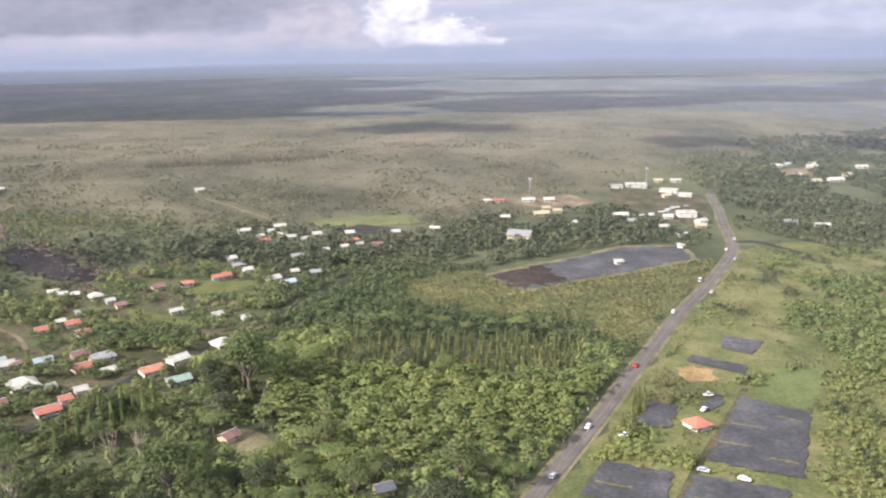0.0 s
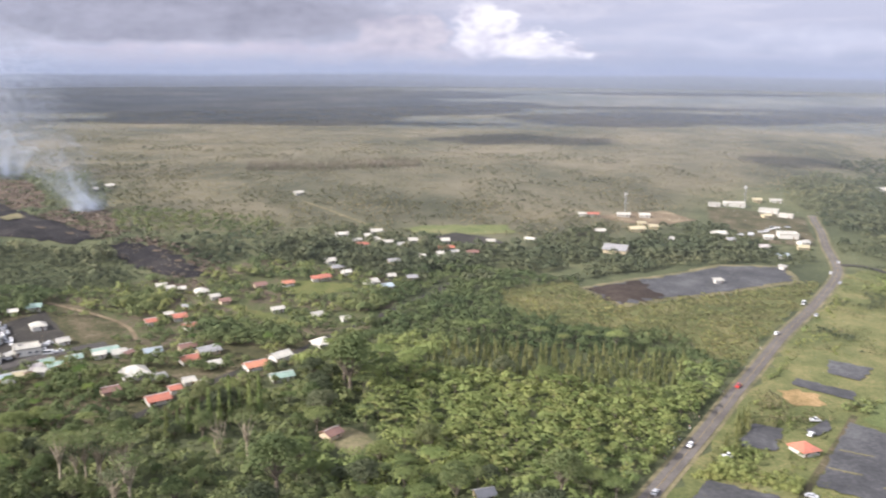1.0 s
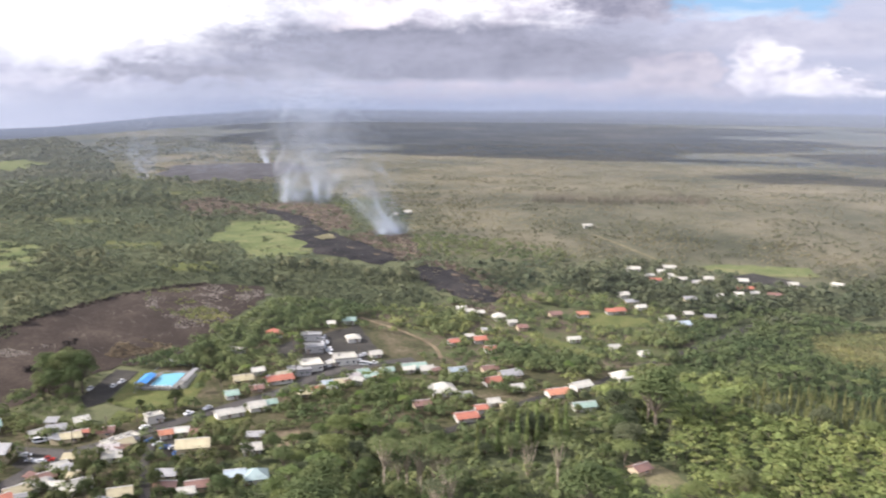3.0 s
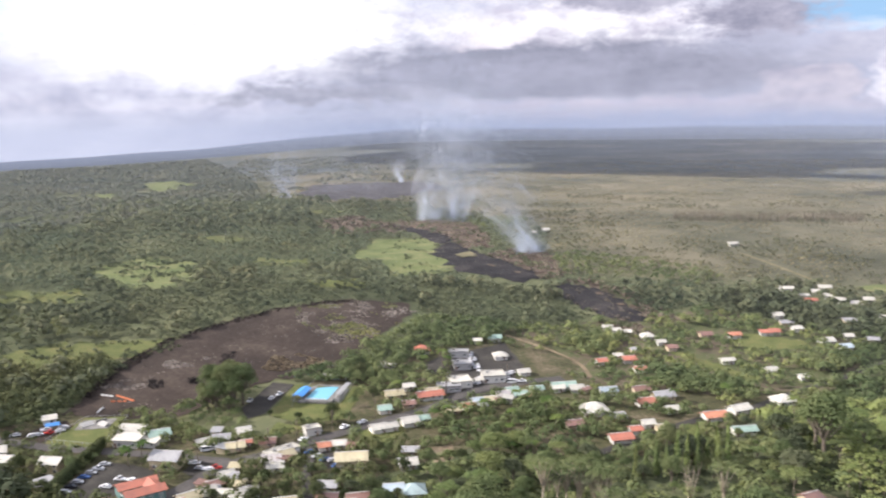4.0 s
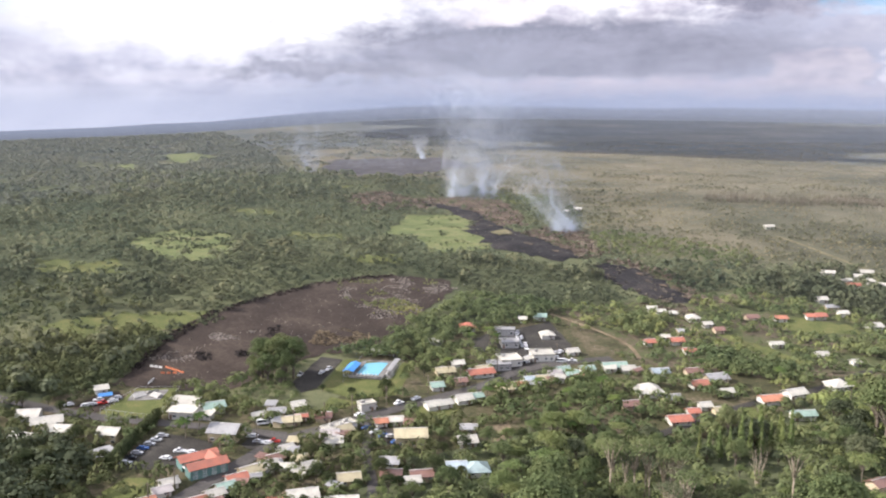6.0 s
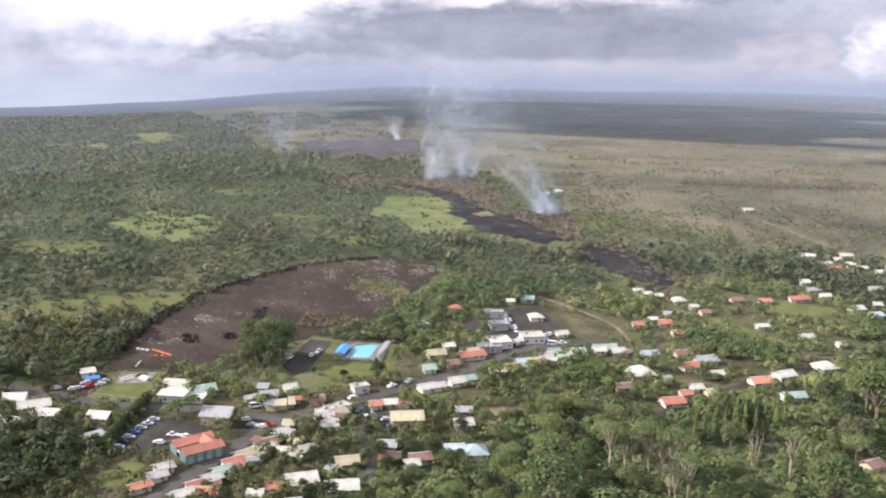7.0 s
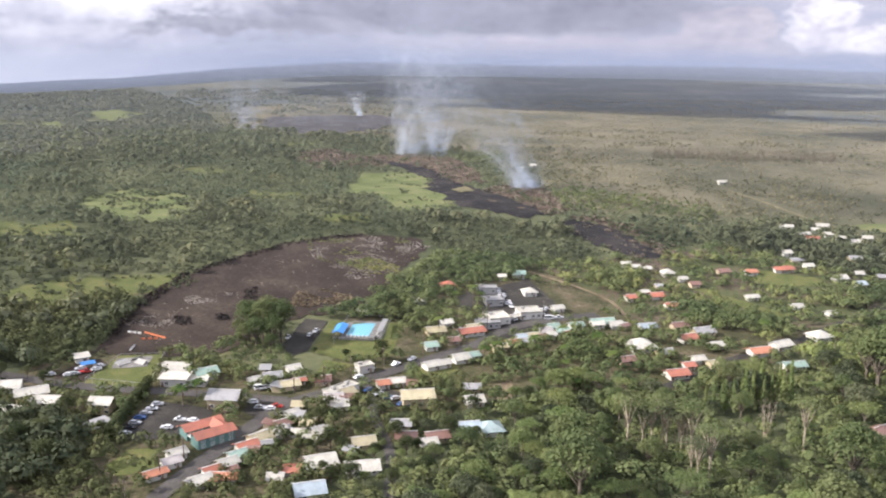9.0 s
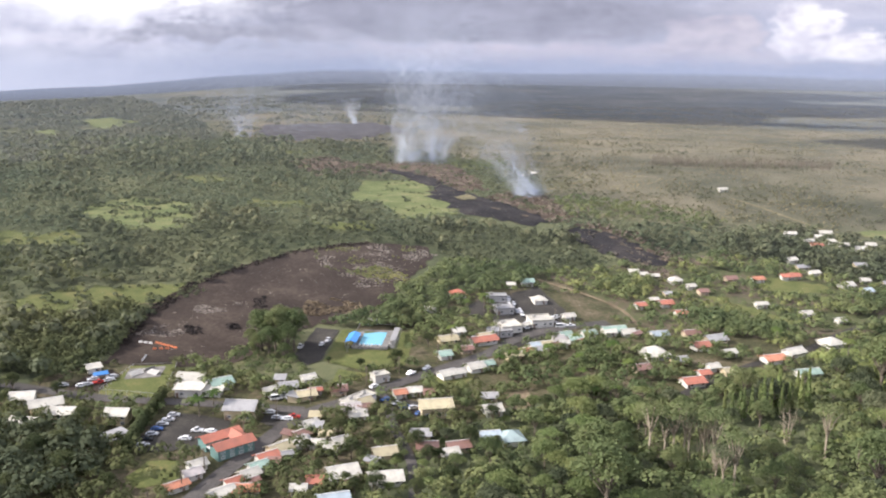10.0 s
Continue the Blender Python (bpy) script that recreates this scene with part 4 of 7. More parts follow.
patch("garden_lawn", [(-284, 289), (-278, 300), (-269, 309), (-266, 285), (-276, 279)], M_LAWN, 0.26, 4, 0.8, "green garden lawn beside white cottages", "lawn")
patch("outskirts", [(-300, 452), (-262, 440), (-235, 402), (-160, 420), (-112, 470), (-122, 558), (-213, 558)], M_PLOTS, 0.17, 8, 3, "patchy grass and brown earth between scattered houses", "yards", bare=False)
patch("wood_clearing", [(-112, 330), (-96, 332), (-85, 321), (-74, 312), (-88, 305), (-100, 314)], M_SHOULDER, 0.25, 4, 1.5, "tan grassy clearing in the woods", "clearing")
patch("far_lawn", [(-192, 524), (-180, 528), (-153, 534), (-142, 522), (-165, 505), (-188, 508)], M_LAWN, 0.26, 5, 3, "green lawn between scattered houses", "lawn")
patch("grass_strip", [(-208, 478), (-176, 466), (-155, 456), (-157, 449), (-182, 455), (-207, 469)], M_LAWN, 0.26, 4, 2, "light green grass strip between scattered houses", "lawn")
patch("village_green", [(-147, 671), (-126, 694), (-71, 719), (-63, 696), (-100, 675), (-137, 664)], M_MEADOW, 0.3, 6, 2, "light green field behind the village", "pasture")
patch("village_lot", [(-120, 659), (-107, 680), (-80, 675), (-66, 664), (-101, 644)], M_ASPHALT, 0.35, 6, 1, "grey gravel lot in the village", "bare lot")
patch("depot_yard", [(-5, 777), (20, 805), (61, 829), (84, 804), (43, 765)], M_DIRT, 0.3, 6, 2, "bare brown depot yard on the plain", "yard")
patch("bare_earth", [(296, 1018), (338, 1029), (318, 966), (286, 971)], M_DIRT, 0.3, 6, 3, "tan bare earth between the far roadside houses", "clearing")
patch("market_lot", [(120, 730), (168, 735), (176, 800), (182, 850), (100, 870), (95, 800)], M_YARD, 0.25, 8, 1, "dark asphalt lot round the market buildings", "parking lot")
patch("meadow", [(-636, 415), (-633, 466), (-580, 470), (-525, 415), (-540, 388), (-562, 376)], M_MEADOW, 0.3, 5, 8, "bright green clearing in the woodland", "pasture")
patch("meadow", [(-502, 246), (-496, 278), (-475, 303), (-451, 324), (-441, 312), (-446, 294), (-457, 268), (-473, 248)], M_LAWN, 0.3, 5, 4, "green clearing beside the cinder field", "pasture")
BURNT = ([(-666, 710), (-646, 752), (-578, 722), (-546, 700), (-528, 668), (-546, 655), (-581, 633)], [(-592, 735), (-560, 770), (-515, 765), (-450, 690), (-420, 640), (-436, 622), (-479, 665), (-516, 694), (-565, 714)], [(-402, 598), (-398, 640), (-360, 632), (-340, 600), (-322, 575), (-333, 558), (-369, 586)], [(-318, 566), (-289, 561), (-262, 550), (-236, 512), (-226, 516), (-240, 545), (-272, 568), (-305, 576)], [(-250, 504), (-236, 500), (-222, 486), (-240, 482), (-262, 498)])
for poly in BURNT:
    patch("burnt_margin", poly, M_BURNT, 0.2, 5, 5, "burnt brown vegetation at the lava margin", "burnt ground", bare=False)
BARE.extend(BURNT[:3])
for poly in ([(-700, 560), (-660, 585), (-610, 570), (-640, 545)], [(-560, 500), (-520, 520), (-490, 505), (-530, 480)], [(-760, 760), (-700, 800), (-680, 770), (-730, 740)], [(-470, 470), (-440, 488), (-420, 470), (-445, 455)], [(-620, 330), (-570, 360), (-540, 340), (-590, 310)]):
    patch("clearing", poly, M_LAWN, 0.22, 6, 7, "yellow-green grassy clearing in the woodland", "clearing", bare=False)
    CLEARING.append(poly)
patch("lava_flow", [(-880, 905), (-955, 1060), (-850, 1170), (-745, 1080), (-725, 935), (-790, 880)], M_HAZED_LAVA, 0.3, 10, 16, "lava flow on the far plain, greyed with painted haze", "lava flow", hump=0.8)
patch("meadow", [(-1253, 951), (-1276, 1050), (-1142, 990), (-1093, 869)], M_MEADOW, 0.5, 14, 14, "light green clearing on the far wooded slope", "pasture")
patch("meadow", [(-1151, 798), (-1136, 840), (-1062, 767), (-1080, 732)], M_MEADOW, 0.5, 12, 12, "light green clearing on the far wooded slope", "pasture")
patch("grassland", [(52, 374), (70, 417), (105, 503), (138, 575), (160, 640), (215, 680), (310, 640), (330, 560), (260, 420), (170, 330), (120, 220), (-8, 235), (5, 262), (21, 296)], M_DRYGRASS, 0.12, 8, 3, "rough green and yellow grassland beside the highway", "grassland", bare=False)
patch("grassland", [(-60, 545), (-20, 580), (14, 528), (60, 560), (134, 612), (146, 618), (95, 508), (64, 432), (52, 440), (50, 478), (-15, 482), (-48, 500)], M_DRYGRASS, 0.12, 8, 4, "rough tan grassland with bushes beside the highway", "grassland")
patch("lime_meadow", [(111, 389), (126, 415), (150, 417), (142, 395), (128, 371), (113, 383)], M_MEADOW, 0.3, 4, 2.0, "bright green meadow behind the nursery", "pasture")
patch("nursery_lawn", [(55, 324), (70, 327), (68, 314), (56, 312)], M_MEADOW, 0.3, 3, 1.5, "green grass between nursery cloths", "lawn")
patch("ground_cloth", [(83, 369), (95, 384), (94, 373), (87, 364)], M_NET, 0.5, 4, 0.4, "black nursery cloth laid over the ground", "nursery cloth")
BARE.append([(72, 420), (84, 432), (106, 476), (140, 460), (132, 420), (104, 398), (80, 402)])
patch("earth_bank", [(80, 414), (90, 418), (98, 413), (97, 400), (84, 397)], M_OCHRE, 0.3, 3, 2.0, "orange bare earth bank in the grass", "clearing")
patch("pond_margin", [(-12, 564), (13, 527), (132, 613), (130, 659), (82, 649), (22, 595)], M_SHOULDER, 0.24, 5, 1.5, "tan earth rim round the netting field", "rim")
patch("net_field_end", [(-7, 562), (13, 535), (42, 556), (24, 590)], M_CINDER, 0.62, 5, 5.0, "bare brown end of the netting field", "netting field")
ribbon("farm_track", [(55, 275), (69, 309), (93, 359), (108, 392)], 3.0, M_YARD, 0.25, "brown farm track between shade houses", "track")
ribbon("junction_road", [(165, 668), (185, 671), (200, 650), (208, 640)], 6, M_ASPHALT, 0.38, "grey asphalt road joining the highway", "road")
ribbon("house_road", [(-188, 318), (-168, 371), (-151, 400), (-134, 446), (-118, 480), (-90, 560)], 4.5, M_ASPHALT, 0.36, "narrow asphalt road past scattered houses", "road")
ribbon("plain_track", [(-240, 722), (-178, 675), (-120, 640)], 3, M_SHOULDER, 0.3, "pale grassy track across the plain", "track")
M_YELLOW = painted("road_yellow", (0.3, 0.22, 0.07), 0.8)
for side in (-0.12, 0.12):
    ribbon("centre_line", HIGHWAY, 0.08, M_YELLOW, 0.44, "yellow painted centre line on the highway", "road marking", bare=False, side=side)

# swimming pool, its deck, fence, stand and blue canopy
M_WATER, n_, l_, p_ = node_mat("pool_water")
p_.inputs["Base Color"].default_value = (0.2, 0.46, 0.58, 1)
p_.inputs["Roughness"].default_value = 0.08
bumped(n_, l_, p_, noise_of(n_, l_, 0.8, 4).outputs[0], 0.15, 0.1)
M_BLUE = painted("blue_canopy", (0.05, 0.25, 0.62), 0.5)
M_WIRE = painted("galvanised", (0.45, 0.46, 0.47), 0.45, metal=0.6)
pool = thing("swimming_pool", -327.5, 315, 113, "rectangular turquoise swimming pool with worn concrete deck", "swimming pool", lift=0.95)
part("deck", boxes("deck", M_PAVE, (-13, 13, -8.2, -5.4, -1.2, 0.1), (-13, 13, 5.4, 8.2, -1.2, 0.1), (-13, -10.3, -5.4, 5.4, -1.2, 0.1), (10.3, 13, -5.4, 5.4, -1.2, 0.1)), pool, "worn grey concrete deck")
part("water", boxes("water", M_WATER, (-10.3, 10.3, -5.4, 5.4, -1.1, -0.12)), pool, "clear turquoise water")
for k in range(6):
    part("starting_block", boxes("starting_block", M_FRAME, (-0.3, 0.3, -0.3, 0.3, 0.1, 0.75)), pool, "", pose(-11.2, -4.5 + k * 1.8, 0))
fence = thing("pool_fence", -326, 315, 113, "grey chain-link fence round the swimming pool", "fence", lift=0.5)
for k in range(13):
    for s in (-1, 1):
        part("post", boxes("post", M_WIRE, (-0.06, 0.06, -0.06, 0.06, -0.8, 2.2)), fence, "", pose(-18 + k * 3.0, s * 10.6, 0))
for s in (-1, 1):
    part("rail", boxes("rail", M_WIRE, (-18, 18, -0.04, 0.04, 2.1, 2.2)), fence, "", pose(0, s * 10.6, 0))
    part("end_rail", boxes("end_rail", M_WIRE, (-0.04, 0.04, -10.6, 10.6, 2.1, 2.2)), fence, "", pose(s * 18, 0, 0))
def canopy_frame(x, y, rot, length, width, high, mat, label, name="canopy"):
    ob = thing(name, x, y, rot, label, "canopy", lift=0.3)
    bm = bmesh.new()
    for s in (-1, 1):
        slab(bm, [(-length / 2, 0, high + 0.9), (length / 2, 0, high + 0.9), (length / 2, s * width / 2, high), (-length / 2, s * width / 2, high)], 0.1)
    part("roof", done(bm, "roof", mat), ob)
    for sx in (-1, 1):
        for sy in (-1, 1):
            part("post", boxes("post", M_WIRE, (-0.09, 0.09, -0.09, 0.09, -1.0, high + 0.05)), ob, "", pose(sx * (length / 2 - 0.4), sy * (width / 2 - 0.4), 0))
    return ob


canopy_frame(-333.3, 306.5, 113, 14.5, 5.4, 2.6, M_BLUE, "blue metal canopy beside the swimming pool")
stand = thing("grandstand", -318, 319, 113, "grey roofed spectator stand beside the swimming pool", "grandstand", lift=0.5)
part("roof", boxes("roof", ROOFS["grey"], (-10, 10, -1.3, 1.3, 3.2, 3.35)), stand, "grey flat roof")
for k in range(6):
    part("post", boxes("post", M_WIRE, (-0.1, 0.1, -0.1, 0.1, -1.0, 3.25)), stand, "", pose(-9.5 + k * 3.8, -1.2, 0))
for k in range(3):
    part("bench", boxes("bench", M_CONCRETE, (-9.5, 9.5, -0.35, 0.35, -0.8, 0.45)), stand, "", pose(0, 1.4 - k * 0.75, 0.9 - k * 0.42))
green_fence = thing("court_fence", -383.5, 225, 0, "grey rail fence round the skate park green", "fence", lift=0.3)
for (x0, y0), (x1, y1) in zip([(-15, 9.5), (0, 20), (21, -11), (-5, -18.5)], [(0, 20), (21, -11), (-5, -18.5), (-15, 9.5)]):
    n = int(math.hypot(x1 - x0, y1 - y0) / 3)
    ang = math.degrees(math.atan2(y1 - y0, x1 - x0))
    for k in range(n):
        f = k / n
        part("post", boxes("post", M_WIRE, (-0.07, 0.07, -0.07, 0.07, -1.5, 1.8)), green_fence, "", pose(x0 + (x1 - x0) * f, y0 + (y1 - y0) * f, 0))
    half = math.hypot(x1 - x0, y1 - y0) / 2
    part("rail", boxes("rail", M_WIRE, (-half, half, -0.05, 0.05, 1.65, 1.78)), green_fence, "", pose((x0 + x1) / 2, (y0 + y1) / 2, 0, 0, 0, ang))
ramp = thing("skate_ramp", -389, 232, 40, "grey concrete skate ramps with worn edges", "skate ramp", lift=0.46)
for rx, ry, rw in ((-3.5, -2, 3), (1, 3, 2.4), (3.5, -2.5, 2.6)):
    bm = bmesh.new()
    slab(bm, [(-rw, -1.2, 1.3), (rw, -1.2, 1.3), (rw, 1.4, 0.12), (-rw, 1.4, 0.12)], 0.5)
    part("ramp", done(bm, "ramp", M_CONCRETE), ramp, "", pose(rx, ry, 0, 0, 0, rx * 40))
canopy_frame(-335, 333.5, 23, 12, 2.4, 2.4, ROOFS["white"], "white roofed bathhouse shelter beside the swimming pool", "shelter")
canopy_frame(-399, 217, 60, 6, 4, 2.6, M_BLUE, "blue tarpaulin canopy in the gravel yard")

# large two-winged building with red roofs
M_TEAL = painted("teal_wall", (0.1, 0.205, 0.195), 0.7)
hall = thing("shop_building", -314.5, 195, 69, "two-storey teal building with two red-roofed wings", "building")
FOOT.append((-315, 195, 13))
for sy, name in ((-4.4, "front_wing"), (4.4, "rear_wing")):
    wing = part(name, boxes("wing_wall", M_TEAL, (-7, 7, sy - 2.9, sy + 2.9, -1.5, 3.9)), hall)
    bm = bmesh.new()
    for s in (-1, 1):
        slab(bm, [(-7.8, sy, 5.5), (7.8, sy, 5.5), (7.8, sy + s * 3.6, 3.8), (-7.8, sy + s * 3.6, 3.8)], 0.15)
    part("roof", done(bm, "roof", ROOFS["red"]), wing, "orange-red metal gable roof")
    for lv in (0.9, 2.9):
        for s in (-1, 1):
            for k in range(4):
                part("window", WINDOW_ME, wing, "", pose(-5.2 + k * 3.5, sy + s * 2.95, lv))
link = part("link", boxes("link_wall", M_TEAL, (2.0, 6.6, -1.5, 1.5, -1.5, 3.6)), hall)
bm = bmesh.new()
for side in (-1, 1):
    slab(bm, [(4.5, -4.4, 5.46), (4.5, 4.4, 5.46), (4.5 + side * 3.2, 4.4, 3.9), (4.5 + side * 3.2, -4.4, 3.9)], 0.15)
part("roof", done(bm, "roof", ROOFS["red"]), link)
part("balcony", boxes("balcony", M_FRAME, (-7, 2, -1.4, 1.4, 2.3, 2.45)), hall)

# road works on the cinder field: orange barriers and pale rubble
M_ORANGE = painted("orange_plastic", (0.58, 0.19, 0.08), 0.5)
BARRIER_ME = boxes("barrier", M_ORANGE, (-0.9, 0.9, -0.25, 0.25, 0.0, 0.3), (-0.85, 0.85, -0.09, 0.09, 0.3, 0.85))
PALE_BARRIER_ME = boxes("barrier", M_FRAME, (-0.9, 0.9, -0.25, 0.25, 0.0, 0.3), (-0.85, 0.85, -0.09, 0.09, 0.3, 0.85))
for (x0, y0), (x1, y1), n, pale in (((-416, 255), (-409, 257), 3, True), ((-409, 258.5), (-396, 258.5), 6, False), ((-405, 252), (-398, 256.5), 3, False), ((-402, 246), (-399, 240), 3, True)):
    for k in range(n):
        f = (k + 0.5) / n
        x, y = x0 + (x1 - x0) * f, y0 + (y1 - y0) * f
        b = tagged(new("barrier", PALE_BARRIER_ME if pale else BARRIER_ME), ("white" if pale else "orange") + " plastic barrier on brown cinder", "barrier", "barriers on the cinder field")
        b.matrix_basis = pose(x, y, float(land(x, y)) + 0.22, 0, 0, math.degrees(math.atan2(y1 - y0, x1 - x0)) + 6 * math.sin(k * 3))

# clipped hedge by the parking lot
hx = np.linspace(-364, -343, 70).repeat(18) + np.random.uniform(-1, 1, 1260)
hy = np.interp(hx, [-364, -343], [216, 176]) + np.random.uniform(-1.2, 1.2, 1260)
hr = np.full(len(hx), 1.2)
tagged(new("hedge", quads("hedge", crowns(hx, hy, hr, np.random.uniform(1.4, 5.6, len(hx)), 12, hr * 0.4), M_LEAF_DEEP)), "tall dark green clipped hedge along the parking lot", "hedge")



# vehicles
M_TYRE = painted("tyre_rubber", (0.02, 0.02, 0.02), 0.9, amount=0.05)
CAR_PAINT = {k: painted(k + "_car_paint", c, 0.25, c, 0.0) for k, c in {"white": (0.78, 0.78, 0.78), "silver": (0.45, 0.46, 0.48), "red": (0.45, 0.05, 0.04), "blue": (0.06, 0.12, 0.3), "black": (0.03, 0.03, 0.035)}.items()}
WHEEL_ME = None


def wheel_mesh():
    bm = bmesh.new()
    bmesh.ops.create_cone(bm, cap_ends=True, segments=12, radius1=0.33, radius2=0.33, depth=0.22, matrix=Matrix.Rotation(radians(90), 4, "X"))
    return done(bm, "wheel", M_TYRE, False)


def car_proto(colour, kind):
    ob = new(kind)
    tagged(ob, f"{colour} {'pickup truck' if kind == 'pickup' else 'van' if kind == 'van' else 'passenger car'} with dark windows and black tyres", "vehicle", "vehicles of the town")
    tall = {"car": 1.45, "pickup": 1.75, "van": 2.2}[kind]
    bm = bmesh.new()
    prof = [(-2.25, 0.35), (-2.3, 0.8), (-2.05, 0.95), (1.0, 1.0), (2.1, 0.85), (2.25, 0.6), (2.2, 0.3)]
    if kind == "van":
        prof = [(-2.4, 0.35), (-2.4, 1.1), (1.5, 1.1), (2.3, 0.95), (2.45, 0.6), (2.4, 0.3)]
    left = [bm.verts.new((x, -0.88, z)) for x, z in prof]
    right = [bm.verts.new((x, 0.88, z)) for x, z in prof]
    bm.faces.new(left)
    bm.faces.new(right[::-1])
    for i in range(len(prof)):
        j = (i + 1) % len(prof)
        bm.faces.new((left[i], right[i], right[j], left[j]))
    body = part("body", done(bm, "body", CAR_PAINT[colour]), ob)
    x0, x1 = {"car": (-1.7, 0.95), "pickup": (-0.5, 1.1), "van": (-2.3, 1.6)}[kind]
    for nm, mt, z0, z1, shr in (("window_glass", M_GLASS, 0.95, tall - 0.12, 0.0), ("roof", CAR_PAINT[colour], tall - 0.12, tall, 0.16)):
        bm = bmesh.new()
        i0, i1 = shr, shr + (0.22 if nm == "window_glass" else 0.06)
        lo = [bm.verts.new(v) for v in ((x0 + i0, -0.82 + i0 * 0.5, z0), (x1 - i0 * 1.8, -0.82 + i0 * 0.5, z0), (x1 - i0 * 1.8, 0.82 - i0 * 0.5, z0), (x0 + i0, 0.82 - i0 * 0.5, z0))]
        hi = [bm.verts.new(v) for v in ((x0 + i1, -0.82 + i1 * 0.5, z1), (x1 - i1 * 2.2, -0.82 + i1 * 0.5, z1), (x1 - i1 * 2.2, 0.82 - i1 * 0.5, z1), (x0 + i1, 0.82 - i1 * 0.5, z1))]
        bm.faces.new(lo[::-1])
        bm.faces.new(hi)
        for i in range(4):
            bm.faces.new((lo[i], lo[(i + 1) % 4], hi[(i + 1) % 4], hi[i]))
        part(nm, done(bm, nm, mt), body)
    for sx in (-1.4, 1.4):
        for sy in (-0.8, 0.8):
            part("wheel", WHEEL_ME, ob, "", pose(sx, sy, 0.33))
    ob.matrix_basis = pose(0, 0, -60)
    return ob


WHEEL_ME = wheel_mesh()
PROTO = [car_proto("white", "car"), car_proto("silver", "car"), car_proto("white", "van"), car_proto("red", "pickup"), car_proto("blue", "car"), car_proto("black", "pickup"), car_proto("white", "pickup")]
USED = set()


def park(k, x, y, rot, lift=0.32):
    m = pose(x, y, float(land(x, y)) + lift, 0, 0, rot)
    if k in USED:
        return copy_thing(PROTO[k], m)
    USED.add(k)
    PROTO[k].matrix_basis = m
    return PROTO[k]


for k, (x, y) in enumerate(((-350, 205), (-349, 201), (-348, 197), (-347, 193), (-345.5, 189), (-344, 185), (-342, 181))):
    park((1, 6, 1, 4, 1, 5, 1)[k], x + 1.5, y + 0.5, 30)
for k, (x, y, r) in enumerate(((64, 413, 68), (96, 497, 66), (124, 563, 66), (123, 540, 246), (158, 643, 70), (155, 618, 250), (171, 676, 80), (20, 302, 66), (33, 344, 246))):
    park((3, 0, 2, 1, 0, 1, 0, 1, 0)[k], x + (1.6 if r > 200 else -1.4), y, r, 0.42)
for k, (x, y, r) in enumerate(((89, 380, 10), (84, 364, 60), (48, 337, 20), (73, 311, 340), (86, 305, 330))):
    park((6, 0, 6, 1, 0)[k], x, y, r, 0.55)
rnd = random.Random(8)
for x0, y0, x1, y1, n, r in ((-284, 352, -262, 392, 12, 40), (-300, 405, -280, 385, 8, 130), (-404, 204, -396, 222, 7, 60), (-333, 190, -326, 206, 3, 20), (-350, 288, -342, 306, 3, 110), (-322, 224, -308, 226, 4, 25), (-286, 258, -268, 254, 5, 60), (-330, 236, -316, 246, 8, 45), (112, 750, 160, 800, 9, 0), (-300, 264, -290, 300, 4, 80), (-262, 378, -256, 384, 3, 30)):
    for k in range(n):
        f = (k + 0.5) / n
        x, y = x0 + (x1 - x0) * f + rnd.uniform(-3, 3), y0 + (y1 - y0) * f + rnd.uniform(-2, 2)
        park(rnd.choice((0, 0, 0, 1, 1, 2, 4, 5, 6, 6, 1, 0, 3)), x, y, r + rnd.choice((0, 180)) + rnd.uniform(-6, 6))


# radio masts on the plain and street poles
def mast(x, y, high, label):
    ob = thing("radio_mast", x, y, 20, label, "mast")
    for k in range(3):
        a = k * 2.0944
        part("leg", boxes("leg", M_WIRE, (-0.09, 0.09, -0.09, 0.09, -0.5, high)), ob, "", pose(0.7 * math.cos(a), 0.7 * math.sin(a), 0))
    for k in range(int(high / 3)):
        part("brace", boxes("brace", M_WIRE, (-0.75, 0.75, -0.7, 0.7, -0.06, 0.06)), ob, "", pose(0, 0, 1.5 + 3 * k))
    for k in range(3):
        part("antenna", boxes("antenna", M_FRAME, (-0.3, 0.3, -0.15, 0.15, -1.2, 1.2)), ob, "white panel antenna", pose(1.0 * math.cos(k * 2.1), 1.0 * math.sin(k * 2.1), high - 1.0, 0, 0, k * 120))


mast(24, 812, 17, "slender lattice radio mast on the brown plain")
mast(140, 908, 15, "slender lattice radio mast behind the market")
POLE_ME = boxes("pole", M_BARK, (-0.14, 0.14, -0.14, 0.14, -0.5, 9.0))
ARM_ME = boxes("crossarm", M_BARK, (-1.1, 1.1, -0.08, 0.08, 8.2, 8.4))
for line, off, n in ((STREET, 6, 14),):
    for k in range(n):
        f = (k + 0.3) / n * (len(line) - 1)
        i = int(f)
        p, q = Vector(line[i]), Vector(line[i + 1])
        d = (q - p).normalized()
        c = p + (q - p) * (f - i) + Vector((-d.y, d.x)) * off
        pole = thing("utility_pole", c.x, c.y, math.degrees(math.atan2(d.y, d.x)) + 90, "weathered wooden utility pole with one crossarm", "utility pole", "utility poles")
        part("pole", POLE_ME, pole)
        part("crossarm", ARM_ME, pole)


